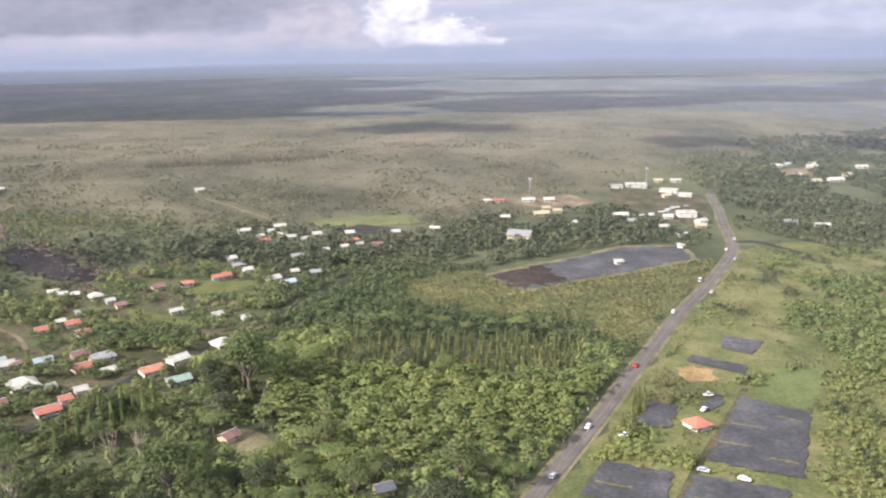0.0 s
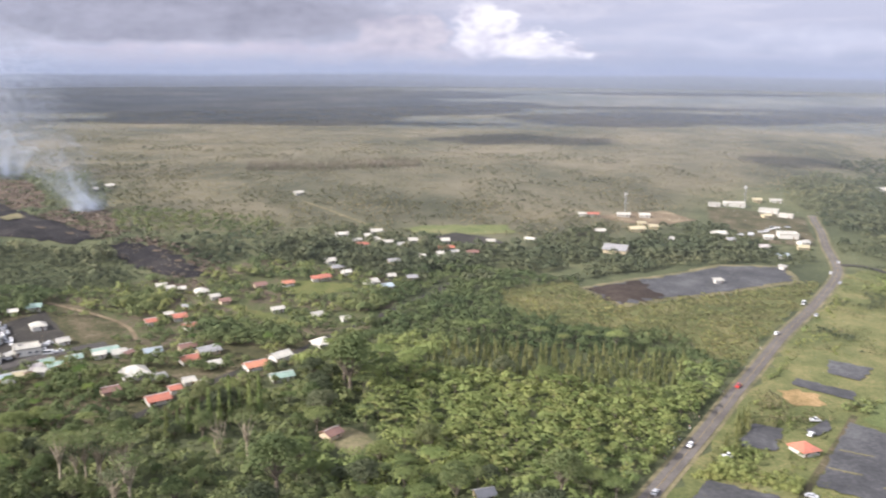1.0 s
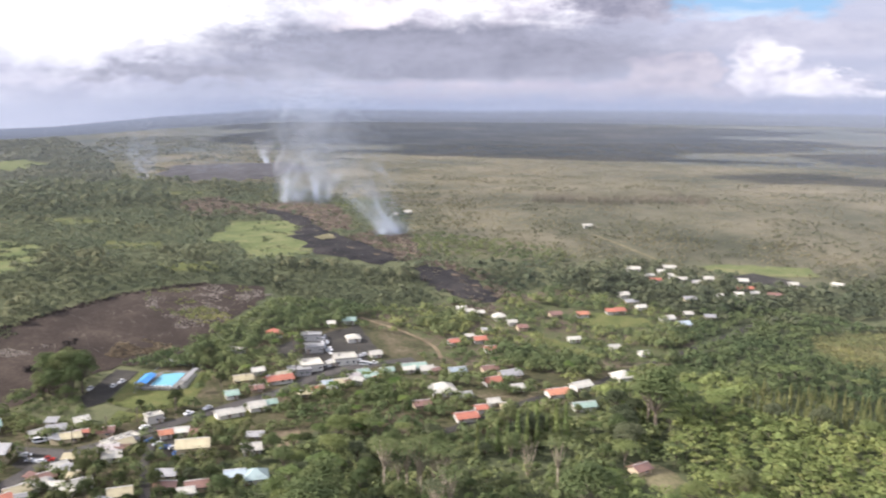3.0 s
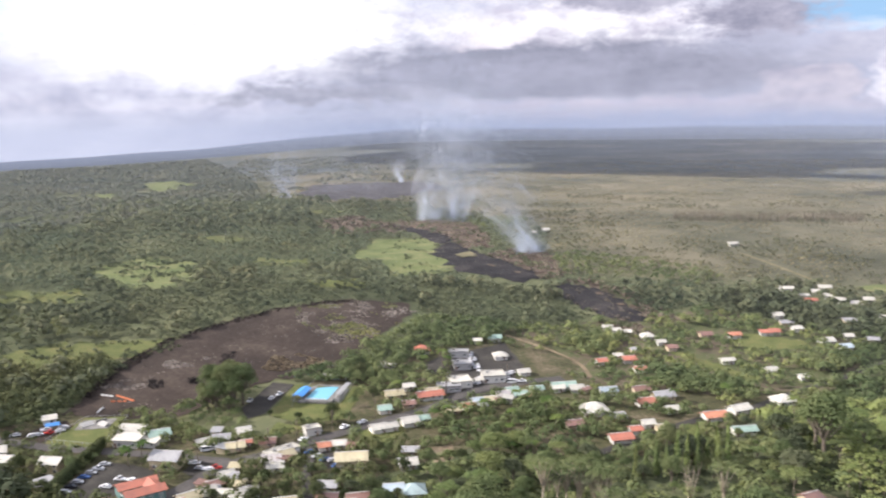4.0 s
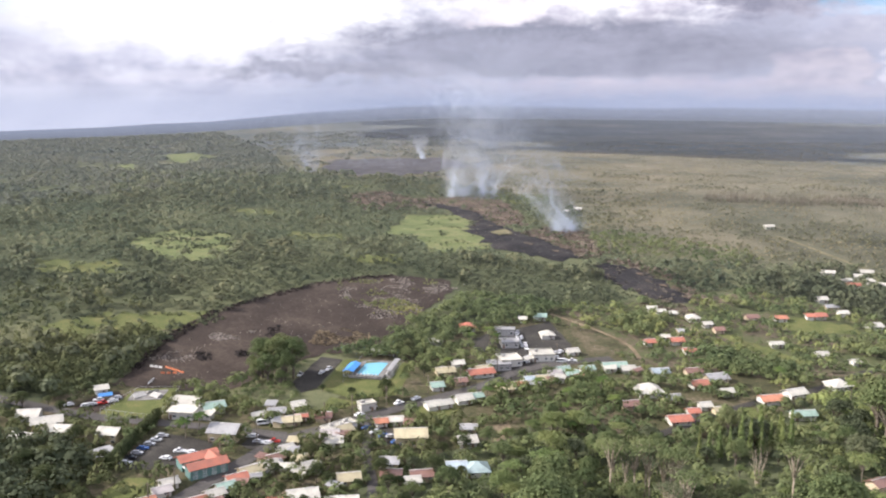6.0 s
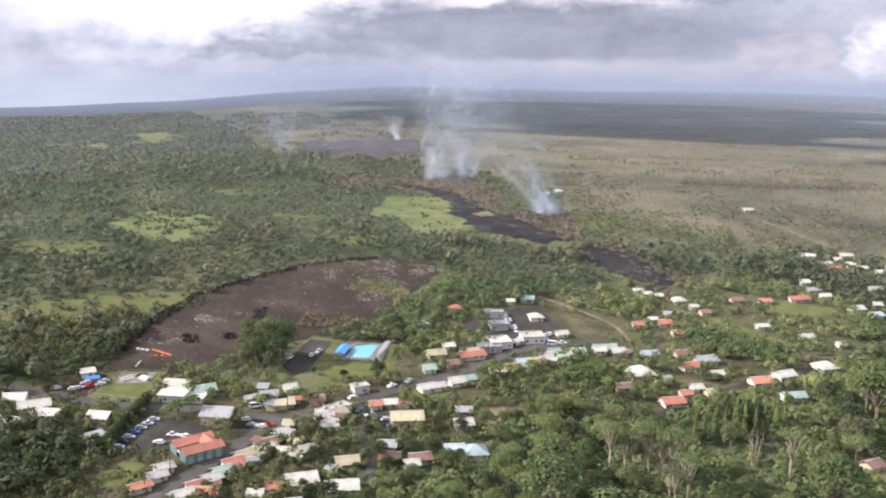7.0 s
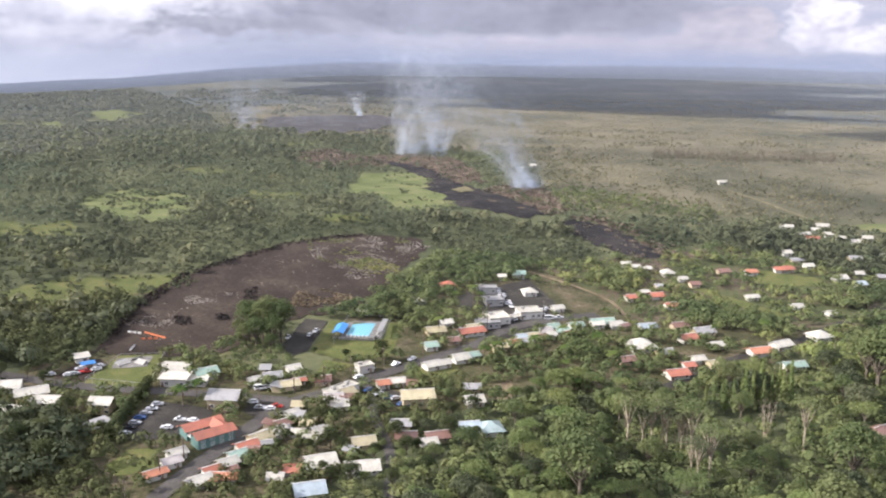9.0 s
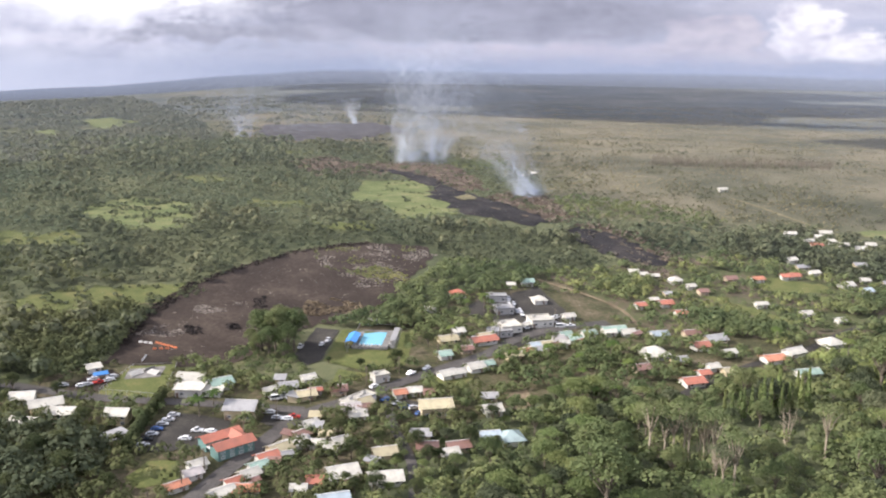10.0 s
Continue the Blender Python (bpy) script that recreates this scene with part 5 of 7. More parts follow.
# rubble and cut brush on the cinder field
def litter(name, poly, n, lo, hi, mat, label, seed, least=0.28, tall=1.3):
    g = np.random.default_rng(seed)
    x, y = g.uniform(min(p[0] for p in poly), max(p[0] for p in poly), n), g.uniform(min(p[1] for p in poly), max(p[1] for p in poly), n)
    ok = inside(x, y, poly)
    x, y = x[ok], y[ok]
    v = np.array([noise.noise((a / 14.0, b / 9.0, seed)) for a, b in zip(x, y)])
    x, y = x[v > least], y[v > least]
    r = g.uniform(lo, hi, len(x))
    tagged(new(name, quads(name, crowns(x, y, r, r * tall, 7, r * 0.6, 0.8), mat)), label, name.replace("_", " "), kind="stuff")


M_PALE = earth("pale_debris", ((0.3, (0.17, 0.148, 0.125)), (0.5, (0.27, 0.235, 0.2)), (0.7, (0.4, 0.355, 0.31))), 0.3, 2.0)
LOT = [(-411, 233), (-430, 299), (-434, 350), (-418, 408), (-381, 455), (-361, 434), (-356, 381), (-368, 328), (-376, 277), (-382, 256)]
litter("rubble", LOT, 1500, 0.2, 0.5, M_PALE, "pale rubble and stones strewn over the cinder field", 21)
litter("brush_heaps", [(-376, 323), (-383, 340), (-373, 352), (-367, 361), (-351, 345), (-358, 330)], 1500, 0.35, 0.95, M_DIRT, "tan heaps of cut brush on the cinder field", 22, -0.05)
for k, poly in enumerate(([(-412, 280), (-406, 285), (-397, 277), (-403, 273)], [(-409, 329), (-404, 333), (-393, 320), (-399, 317)], [(-396, 292), (-392, 296), (-387, 292), (-391, 288)])):
    litter("lava_heaps", poly, 110, 0.35, 1.0, M_CINDER_DARK, "dark heaps of broken lava on the cinder field", 23 + 7 * k, -0.9)
for k, poly in enumerate(([(-420, 247), (-440, 281), (-444, 303), (-450, 329), (-444, 327), (-436, 299), (-432, 278), (-416, 249)], [(-446, 330), (-444, 356), (-436, 404), (-412, 446), (-408, 440), (-430, 402), (-439, 355), (-441, 330)])):
    litter("cinder_berm", poly, 1500, 0.5, 1.3, M_CINDER, "dark brown berm of pushed cinder along the field's edge", 110 + k, -0.6, 1.2)
patch("graded_edge", [(-466, 290), (-464, 302), (-452, 318), (-446, 322), (-438, 300), (-445, 292)], M_BURNT, 0.26, 4, 3, "brown scraped ground beside the cinder field", "bare ground", bare=False)
for k, poly in enumerate(([(104, 383), (129, 368), (107, 307), (76, 320)], [(70, 309), (100, 299), (90, 270), (58, 282)], [(38, 317), (62, 310), (55, 283), (27, 290)], [(-8, 562), (14, 533), (128, 617), (125, 653), (84, 644), (26, 592)])):
    litter("weeds", poly, 1700, 0.2, 0.6, M_DRYGRASS, "dry weeds growing through the nursery cloth", 40 + k, 0.27, 1.0)
M_CHAR = earth("scorched_twigs", ((0.3, (0.095, 0.075, 0.058)), (0.5, (0.17, 0.135, 0.104)), (0.7, (0.26, 0.212, 0.165))), 0.1, 1.0)
for k, poly in enumerate(BURNT):
    litter("scorched_shrubs", poly, 1500, 0.5, 1.5, M_CHAR, "scorched brown shrubs along the lava margin", 60 + k, -0.15, 2.0)
    litter("surviving_shrubs", poly, 1300, 0.6, 1.6, M_LEAF_OLIVE, "olive green shrubs among scorched ones", 80 + k, 0.05, 1.8)

BACK = [(-405, 385), (-428, 408), (-408, 442), (-376, 456), (-362, 438), (-357, 405), (-352, 381), (-372, 372)]
litter("dry_brush", BACK, 4200, 0.25, 0.75, M_PALE, "tan dry brush grown over the cinder field", 24, 0.08, 1.1)
litter("green_weeds", BACK, 1500, 0.4, 1.0, M_NEEDLE, "green weeds grown over the cinder field", 25, 0.12, 1.1)
litter("green_weeds", [(-388, 392), (-382, 409), (-358, 405), (-355, 390), (-371, 385)], 700, 0.4, 1.0, M_NEEDLE, "green weeds grown over the cinder field", 33, -0.25, 1.1)
litter("cut_timber", [(-399, 413), (-399, 437), (-375, 443), (-362, 449), (-370, 430)], 1100, 0.3, 0.85, M_PALE, "pale heaps of cut timber on the cinder field", 34, 0.0, 0.9)
litter("cinder_rubble", [(-402, 300), (-436, 340), (-420, 408), (-372, 400), (-366, 330)], 1300, 0.15, 0.45, M_PALE, "pale broken rock strewn over the cinder field", 26, 0.2, 0.9)
for k, poly in enumerate((LAVA_EAST, LAVA_WEST)):
    litter("charred_stumps", poly, 1000, 0.35, 1.1, M_BARK, "brown charred stumps standing in the lava", 90 + k, 0.0, 2.0)
isle = random.Random(17)
for k, (x, y) in enumerate(((-284, 546), (-262, 532), (-378, 568), (-352, 562), (-436, 612))):
    q = isle.uniform(1.6, 3.4)
    patch("scorched_island", [(x + q * isle.uniform(0.7, 1.7) * math.cos(a), y + q * isle.uniform(0.5, 1.0) * math.sin(a)) for a in (0.2, 1.2, 2.3, 3.4, 4.3, 5.4)], M_BURNT, 1.9, 2, 1.0, "scorched brown ground left standing in the lava", "burnt ground", bare=False, seed=k)
# marker posts along the highway's edge
POST_ME, BAND_ME = boxes("post", M_FRAME, (-0.1, 0.1, -0.1, 0.1, -0.4, 1.2)), boxes("band", M_ORANGE, (-0.11, 0.11, -0.11, 0.11, 0.85, 1.1))
for k, (x, y) in enumerate(((24, 331), (28, 341), (31, 349), (36, 361), (41, 372), (55, 404), (60, 415), (70, 441), (82, 470))):
    mk = thing("marker_post", x, y, 66, "white roadside marker post with an orange band", "marker post", "marker posts of the highway", 0.3)
    part("post", POST_ME, mk)
    part("band", BAND_ME, mk, "orange reflective band")
litter("stone_heaps", [(-428, 290), (-421, 311), (-408, 319), (-404, 308), (-415, 295)], 1300, 0.25, 0.8, M_PALE, "pale heaps of broken stone on the cinder field", 27, 0.02, 0.9)
litter("stone_heaps", [(-426, 260), (-422, 277), (-410, 282), (-404, 270), (-418, 260)], 1000, 0.2, 0.65, M_PALE, "pale heaps of broken stone on the cinder field", 28, 0.02, 0.9)
# weedy seams where the nursery cloth has parted
for poly in ([(84, 335), (95, 331), (95.5, 332.3), (84.5, 336.2)], [(92, 352), (104, 349), (104.3, 350.2), (92.3, 353.4)], [(113, 362), (122, 357), (122.6, 358.4), (113.5, 363.5)], [(66, 291), (82, 286), (82.3, 287), (66.3, 292.2)], [(33, 300), (46, 296), (46.4, 297.3), (33.5, 301.4)], [(100, 322), (109, 318), (109.5, 319.4), (100.5, 323.4)]):
    patch("weed_seam", poly, M_SHOULDER, 0.56, 1.4, 0.6, "tan weedy seam between nursery cloths", "weeds", bare=False)


# trees that stand by themselves or at the near edge of the woods
M_PALEBARK = earth("pale_bark", ((0.3, (0.176, 0.144, 0.101)), (0.5, (0.272, 0.23, 0.169)), (0.7, (0.368, 0.32, 0.247))), 0.5, 3.0)
M_FROND = leafy("palm_fronds", ((0.1, (0.04, 0.07, 0.02)), (0.5, (0.09, 0.13, 0.035)), (0.9, (0.17, 0.19, 0.06))))


def limb(bm, p, q, r0, r1, seg=6):
    p, q = Vector(p), Vector(q)
    d = (q - p).normalized()
    t = d.orthogonal().normalized()
    b = d.cross(t)
    rings = []
    for c, r in ((p, r0), (q, r1)):
        rings.append([bm.verts.new(c + (t * math.cos(k * 6.2832 / seg) + b * math.sin(k * 6.2832 / seg)) * r) for k in range(seg)])
    for k in range(seg):
        bm.faces.new((rings[0][k], rings[0][(k + 1) % seg], rings[1][(k + 1) % seg], rings[1][k]))
    bm.faces.new(rings[1])


def clumps(centres, normals, size, ragged=0.55, droop=0.25):
    """Bent leaf clumps at the given places, facing roughly along the normals."""
    c, u = np.asarray(centres, float), np.asarray(normals, float)
    n = len(c)
    nrm = u + rng.normal(scale=ragged, size=u.shape)
    nrm /= np.linalg.norm(nrm, axis=-1, keepdims=True)
    t = np.cross(nrm, rng.normal(size=u.shape))
    t /= np.linalg.norm(t, axis=-1, keepdims=True)
    b = np.cross(nrm, t)
    s = size * rng.uniform(0.6, 1.35, (n, 1))
    w = rng.uniform(0.5, 0.95, (n, 1))
    dip = nrm * s * droop
    return np.stack([c - t * s - dip, c - b * s * w, c + t * s - dip, c + b * s * w], 1)


def lobe(centre, radii, n):
    u = rng.normal(size=(n, 3))
    u /= np.linalg.norm(u, axis=1, keepdims=True)
    u[:, 2] = np.where(u[:, 2] < -0.3, -u[:, 2], u[:, 2])
    return np.asarray(centre) + u * np.asarray(radii) * rng.uniform(0.75, 1.08, (n, 1)), u + [0, 0, 0.3]


def broad_tree(high, wide, mat, bark, lobes=17, leaf=0.27, per=130):
    bm = bmesh.new()
    fork = high * 0.3
    limb(bm, (0, 0, -0.8), (0.1, 0, fork), 0.035 * high, 0.024 * high, 8)
    cs, ns = [], []
    for k in range(lobes):
        a = k * 2.399 + rng.uniform(-0.3, 0.3)
        rr = wide * math.sqrt((k + 0.3) / lobes) * 0.72
        c = (rr * math.cos(a), rr * math.sin(a), high * (0.83 - 0.45 * (rr / wide) ** 2) + rng.uniform(-0.08, 0.08) * high)
        limb(bm, (0.1, 0, fork * rng.uniform(0.75, 1.0)), c, 0.014 * high, 0.004 * high, 5)
        q = wide * rng.uniform(0.34, 0.5)
        cc, nn = lobe(c, (q, q, q * 0.8), per)
        cs.append(cc)
        ns.append(nn)
    return done(bm, "trunk", bark, True), quads("crown", clumps(np.concatenate(cs), np.concatenate(ns), leaf), mat)


def umbrella_tree(high, wide, mat, bark, per=170):
    bm = bmesh.new()
    cs, ns = [], []
    limb(bm, (0, 0, -0.8), (0.2, 0, high * 0.5), 0.022 * high, 0.016 * high, 8)
    for k in range(9):
        a = k * 2.399
        rr = wide * math.sqrt((k + 0.4) / 9) * 0.8
        c = (rr * math.cos(a), rr * math.sin(a), high * (0.95 - 0.1 * rr / wide) + rng.uniform(-0.6, 0.5))
        limb(bm, (0.2, 0, high * rng.uniform(0.4, 0.5)), (c[0] * 0.6, c[1] * 0.6, c[2] - 2.2), 0.011 * high, 0.007 * high, 5)
        limb(bm, (c[0] * 0.6, c[1] * 0.6, c[2] - 2.2), c, 0.007 * high, 0.003 * high, 5)
        q = wide * rng.uniform(0.36, 0.48)
        cc, nn = lobe(c, (q, q, q * 0.4), per)
        cs.append(cc)
        ns.append(nn + [0, 0, 0.8])
    return done(bm, "trunk", bark, True), quads("crown", clumps(np.concatenate(cs), np.concatenate(ns), 0.32, 0.45), mat)


def column_tree(high, wide, mat, bark):
    bm = bmesh.new()
    limb(bm, (0, 0, -0.8), (0, 0, high * 0.95), 0.016 * high, 0.003 * high, 6)
    n = 240
    f = rng.uniform(0, 1, n) ** 1.1
    a = rng.uniform(0, 6.283, n)
    rr = wide * (1 - f) ** 0.7 * rng.uniform(0.5, 1.1, n) + 0.1
    c = np.stack([rr * np.cos(a), rr * np.sin(a), high * (0.1 + 0.92 * f)], 1)
    u = np.stack([np.cos(a), np.sin(a), 0.35 + 0 * a], 1)
    q = clumps(c, u, 0.5, 0.35, 0.1)
    q[:, :, 2] = c[:, None, 2] + (q[:, :, 2] - c[:, None, 2]) * 1.5
    return done(bm, "trunk", bark, True), quads("crown", q, mat)


def trumpet_tree(high, wide, mat, bark):
    """Sparse pale-stemmed tree with tufts of big lobed leaves."""
    bm = bmesh.new()
    cs, ns = [], []
    limb(bm, (0, 0, -0.8), (0, 0, high * 0.55), 0.11, 0.07, 6)
    for k in range(7):
        a = k * 2.399
        rr = wide * (0.2 + 0.75 * rng.uniform())
        c = np.array((rr * math.cos(a), rr * math.sin(a), high * rng.uniform(0.72, 1.0)))
        limb(bm, (0, 0, high * 0.5), c, 0.05, 0.03, 5)
        for j in range(16):
            b = j * 0.7 + rng.uniform(0, 0.4)
            cs.append(c + np.array((math.cos(b), math.sin(b), rng.uniform(-0.25, 0.15))) * rng.uniform(0.3, 0.85))
            ns.append((math.cos(b) * 0.55, math.sin(b) * 0.55, 0.9))
    return done(bm, "trunk", bark, True), quads("crown", clumps(cs, ns, 0.5, 0.25), mat)


def palm_tree(high, mat, bark):
    bm = bmesh.new()
    limb(bm, (0, 0, -0.6), (0.3, 0.1, high * 0.5), 0.2, 0.16, 7)
    limb(bm, (0.3, 0.1, high * 0.5), (0.7, 0.2, high), 0.16, 0.12, 7)
    q = []
    for k in range(13):
        a, dr = k * 2.399, rng.uniform(0.1, 1.0)
        d, s = np.array((math.cos(a), math.sin(a), 0.0)), np.array((-math.sin(a), math.cos(a), 0.0))
        prev = np.array((0.7, 0.2, high))
        for j in range(1, 6):
            r = j * 0.6
            nxt = np.array((0.7, 0.2, high)) + d * r + np.array((0, 0, 0.7 * r * (1 - dr) - 0.16 * r * r))
            w0, w1 = (0.12, 0.5, 0.55, 0.5, 0.35, 0.05)[j - 1], (0.12, 0.5, 0.55, 0.5, 0.35, 0.05)[j]
            lean = np.array((0, 0, 0.2))
            q.append((prev, prev + s * w0 - lean * w0, nxt + s * w1 - lean * w1, nxt))
            q.append((prev, nxt, nxt - s * w1 - lean * w1, prev - s * w0 - lean * w0))
            prev = nxt
    return done(bm, "trunk", bark, True), quads("crown", q, mat)


def bare_tree(high, wide, bark):
    bm = bmesh.new()
    for k in range(7):
        a = k * 0.9 + 0.3
        p, r = Vector((0.25 * math.cos(a), 0.25 * math.sin(a), -0.6)), 0.26
        d = Vector((math.cos(a) * 0.22 * wide / 4, math.sin(a) * 0.22 * wide / 4, 1.0))
        for j in range(5):
            q = p + d * high / 5 + Vector((rng.uniform(-0.4, 0.4), rng.uniform(-0.4, 0.4), 0))
            limb(bm, p, q, r, r * 0.72, 5)
            if j > 1:
                for s in range(3):
                    b = rng.uniform(0, 6.283)
                    limb(bm, q, q + Vector((math.cos(b) * 1.6, math.sin(b) * 1.6, rng.uniform(0.8, 2.0))), r * 0.4, r * 0.12, 4)
            p, r = q, r * 0.72
    return done(bm, "trunk", bark, True)


def protos(name, label, group, made):
    out = []
    for trunk, crown in made:
        ob = tagged(new(name), label, "tree", group)
        part("trunk", trunk, ob)
        if crown:
            part("crown", crown, ob)
        ob.matrix_basis = pose(0, 0, -60)
        out.append([ob, False])
    return out


def plant(protolist, x, y, scale, turn, sink=0.0):
    slot = protolist[int(abs(x * 7.3 + y * 3.1)) % len(protolist)]
    m = pose(x, y, float(land(x, y)) - sink, 0, 0, turn) @ Matrix.Scale(scale, 4)
    if slot[1]:
        return copy_thing(slot[0], m)
    slot[0].matrix_basis, slot[1] = m, True
    return slot[0]


def fallback(protolist):
    """Any unused prototype is taken out again."""
    for ob, used in protolist:
        if not used:
            for o in (*ob.children_recursive, ob):
                bpy.data.objects.remove(o)


BROAD = protos("broadleaf_tree", "round green broadleaf tree in the woodland", "broadleaf trees", [broad_tree(9.5, 4.6, M_LEAF_DARK, M_BARK), broad_tree(11, 5.2, M_LEAF_WOOD, M_BARK), broad_tree(8, 4.2, M_LEAF_OLIVE, M_BARK, 12), broad_tree(10, 5.6, M_LEAF_WOOD, M_BARK, 19), broad_tree(12, 4.8, M_LEAF_DARK, M_BARK, 15)])
UMBRELLA = protos("umbrella_tree", "tall tree with flat spreading green crown above the woods", "umbrella trees", [umbrella_tree(15, 7.5, M_LEAF_WOOD, M_BARK), umbrella_tree(13, 6.5, M_LEAF, M_BARK), umbrella_tree(14, 7.0, M_LEAF_DARK, M_BARK)])
PALE = protos("albizia_tree", "tall tree with bare pale trunk and thin flat green crown", "pale-trunked trees", [umbrella_tree(19, 6.0, M_LEAF_DARK, M_PALEBARK, 50), umbrella_tree(17, 5.2, M_LEAF_OLIVE, M_PALEBARK, 38)])
GREAT = protos("great_tree", "great round green tree beside the cinder field", "great trees by the cinder field", [broad_tree(19, 7.0, M_LEAF_DARK, M_BARK, 19, 0.3, 190), broad_tree(18, 6.0, M_LEAF_DARK, M_BARK, 18, 0.3, 170)])
DARK = protos("shade_tree", "tall dense dark green shade tree beside the asphalt lot", "dark shade trees", [broad_tree(16, 6.2, M_LEAF_DEEP, M_BARK, 19, 0.3, 150), broad_tree(13, 5.4, M_LEAF_DEEP, M_BARK, 17, 0.28, 140)])
CYPRESS = protos("cypress_tree", "slender dark grey-green columnar tree in a row", "row of columnar trees", [column_tree(17, 1.5, M_LEAF, M_PALEBARK), column_tree(15, 1.3, M_LEAF_WOOD, M_PALEBARK)])
COLUMN = protos("columnar_tree", "narrow columnar dark green conifer-like tree", "columnar trees", [column_tree(11, 1.35, M_NEEDLE, M_BARK), column_tree(13, 1.5, M_NEEDLE, M_BARK)])
TRUMPET = protos("trumpet_tree", "yellow-green sparse tree with tufts of big leaves", "trumpet trees", [trumpet_tree(7, 2.4, M_LEAF_LIME, M_PALEBARK), trumpet_tree(6, 2.1, M_LEAF_LIME, M_PALEBARK), trumpet_tree(7.5, 2.5, M_LEAF_LIME, M_BARK)])
PALM = protos("palm_tree", "slender palm tree with arching green fronds", "palm trees", [palm_tree(8, M_FROND, M_BARK), palm_tree(6.5, M_FROND, M_BARK)])
DEAD = protos("dead_tree", "leafless bleached white dead tree in the woodland", "dead trees", [(bare_tree(15, 7, M_PALEBARK), None), (bare_tree(11, 4, M_PALEBARK), None)])


def room(x, y):
    """The largest tree that leaves the houses behind it in sight from over the woods to the south."""
    d = Vector((x + 60, y + 20)).normalized()
    best = 9.0
    for fx, fy, fr in FOOT + [(-141, 300, 5.0)]:
        along, aside = (fx - x) * d.x + (fy - y) * d.y, abs((fx - x) * d.y - (fy - y) * d.x)
        if 0 < along < 45 and aside < fr + 4:
            best = min(best, 0.1 + 0.024 * along)
    return best


def lattice(poly, step, jitter=0.4, free=False):
    xs, ys = [p[0] for p in poly], [p[1] for p in poly]
    gx_, gy_ = np.meshgrid(np.arange(min(xs), max(xs), step), np.arange(min(ys), max(ys), step))
    x = gx_.ravel() + rng.uniform(-jitter, jitter, gx_.size) * step
    y = gy_.ravel() + rng.uniform(-jitter, jitter, gx_.size) * step
    ok = inside(x, y, poly)
    x, y = x[ok], y[ok]
    if free:
        return x, y
    ok = clear(x, y)
    return x[ok], y[ok]


PINES = [(-84, 402), (-49, 400), (-7, 393), (32, 400), (44, 440), (-15, 442), (-74, 434)]
TRUMPETS = [(-108, 335), (-80, 398), (-48, 396), (30, 392), (50, 402), (38, 365), (10, 300), (-40, 300), (-70, 318)]
CENTRAL = [(-300, 120), (-235, 90), (-60, 170), (0, 255), (60, 415), (100, 515), (60, 545), (5, 520), (-15, 580), (-110, 600), (-135, 520), (-118, 470), (-150, 385), (-195, 310), (-228, 300), (-240, 260), (-265, 245), (-262, 190)]
GROVE = [(-470, 60), (-345, 100), (-332, 150), (-350, 176), (-372, 180), (-400, 165), (-470, 175)]


def some(xy, n, seed):
    x, y = xy
    pick = np.random.default_rng(seed).permutation(len(x))[:n]
    return x[pick], y[pick]


for x, y in zip(*lattice(PINES, 4.6, 0.5)):
    plant(COLUMN, x, y, random.uniform(0.5, 0.9), random.uniform(0, 360))
for x, y in ((-66, 446), (-54, 452), (-42, 448), (-30, 454), (-18, 449), (-5, 455), (8, 450), (20, 452), (-36, 462), (-12, 464), (-60, 460)):
    plant(UMBRELLA, x, y, random.uniform(0.6, 0.85), random.uniform(0, 360))
for x, y in zip(*some(lattice(TRUMPETS, 5.4), 290, 2)):
    plant(TRUMPET, x, y, random.uniform(0.75, 1.2), random.uniform(0, 360))
bx, by = lattice([p for p in CENTRAL], 10.6)
keep = ~inside(bx, by, PINES) & ~inside(bx, by, TRUMPETS)
bx, by = bx[keep], by[keep]
near = np.argsort(np.hypot(bx + 60, by + 20))[:430]
for k, (x, y) in enumerate(zip(bx[near], by[near])):
    if (x < -222 and y < 275) or inside([x], [y], [(-192, 255), (-165, 225), (-125, 240), (-112, 326), (-128, 340), (-172, 312), (-182, 296)])[0]:
        plant(BROAD, x, y, random.uniform(0.4, 0.65), random.uniform(0, 360))
        continue
    if k % 3 == 2:
        plant(UMBRELLA, x, y, min(random.uniform(0.65, 1.2), room(x, y) * 0.75), random.uniform(0, 360))
    else:
        plant(BROAD, x, y, min(random.choice((0.7, 0.85, 1.0, 1.1, 1.25, 1.45)) * random.uniform(0.9, 1.1), room(x, y)), random.uniform(0, 360))
for x, y in zip(*lattice(GROVE, 13.0)):
    plant(DARK, x, y, random.uniform(0.6, 0.95), random.uniform(0, 360))
for x, y, s in ((-357, 279, 1.15), (-363, 277, 0.95), (-351, 285, 1.05), (-358, 286, 1.0), (-349, 277, 0.8), (-366, 283, 0.8), (-355, 272, 0.75), (-360, 271, 0.55), (-368, 276, 0.5), (-347, 272, 0.45)):
    plant(GREAT, x, y, s, x * 31 % 360)
for x, y, s in ((-329, 280, 0.45), (-255, 226, 0.7), (-248, 232, 0.6)):
    plant(DARK, x, y, s, x * 31 % 360)
for x, y in ((-177, 264), (-174, 265), (-171, 267), (-169, 266), (-164, 267), (-161, 268), (-163, 270), (-166, 271), (-160, 265), (-154, 248), (-157, 251), (-151, 251), (-182, 262), (-127, 293)):
    plant(PALE, x, y, random.uniform(0.95, 1.15), random.uniform(0, 360))
for x, y in ((-250, 205), (-236, 268), (-242, 262), (-228, 282), (-248, 256), (-232, 236), (-262, 245), (-270, 240), (-275, 231), (-278, 205), (-272, 210), (-255, 212), (-246, 218), (-258, 190), (-282, 226), (-268, 222)):
    plant(DARK, x, y, random.uniform(0.45, 0.7), random.uniform(0, 360))
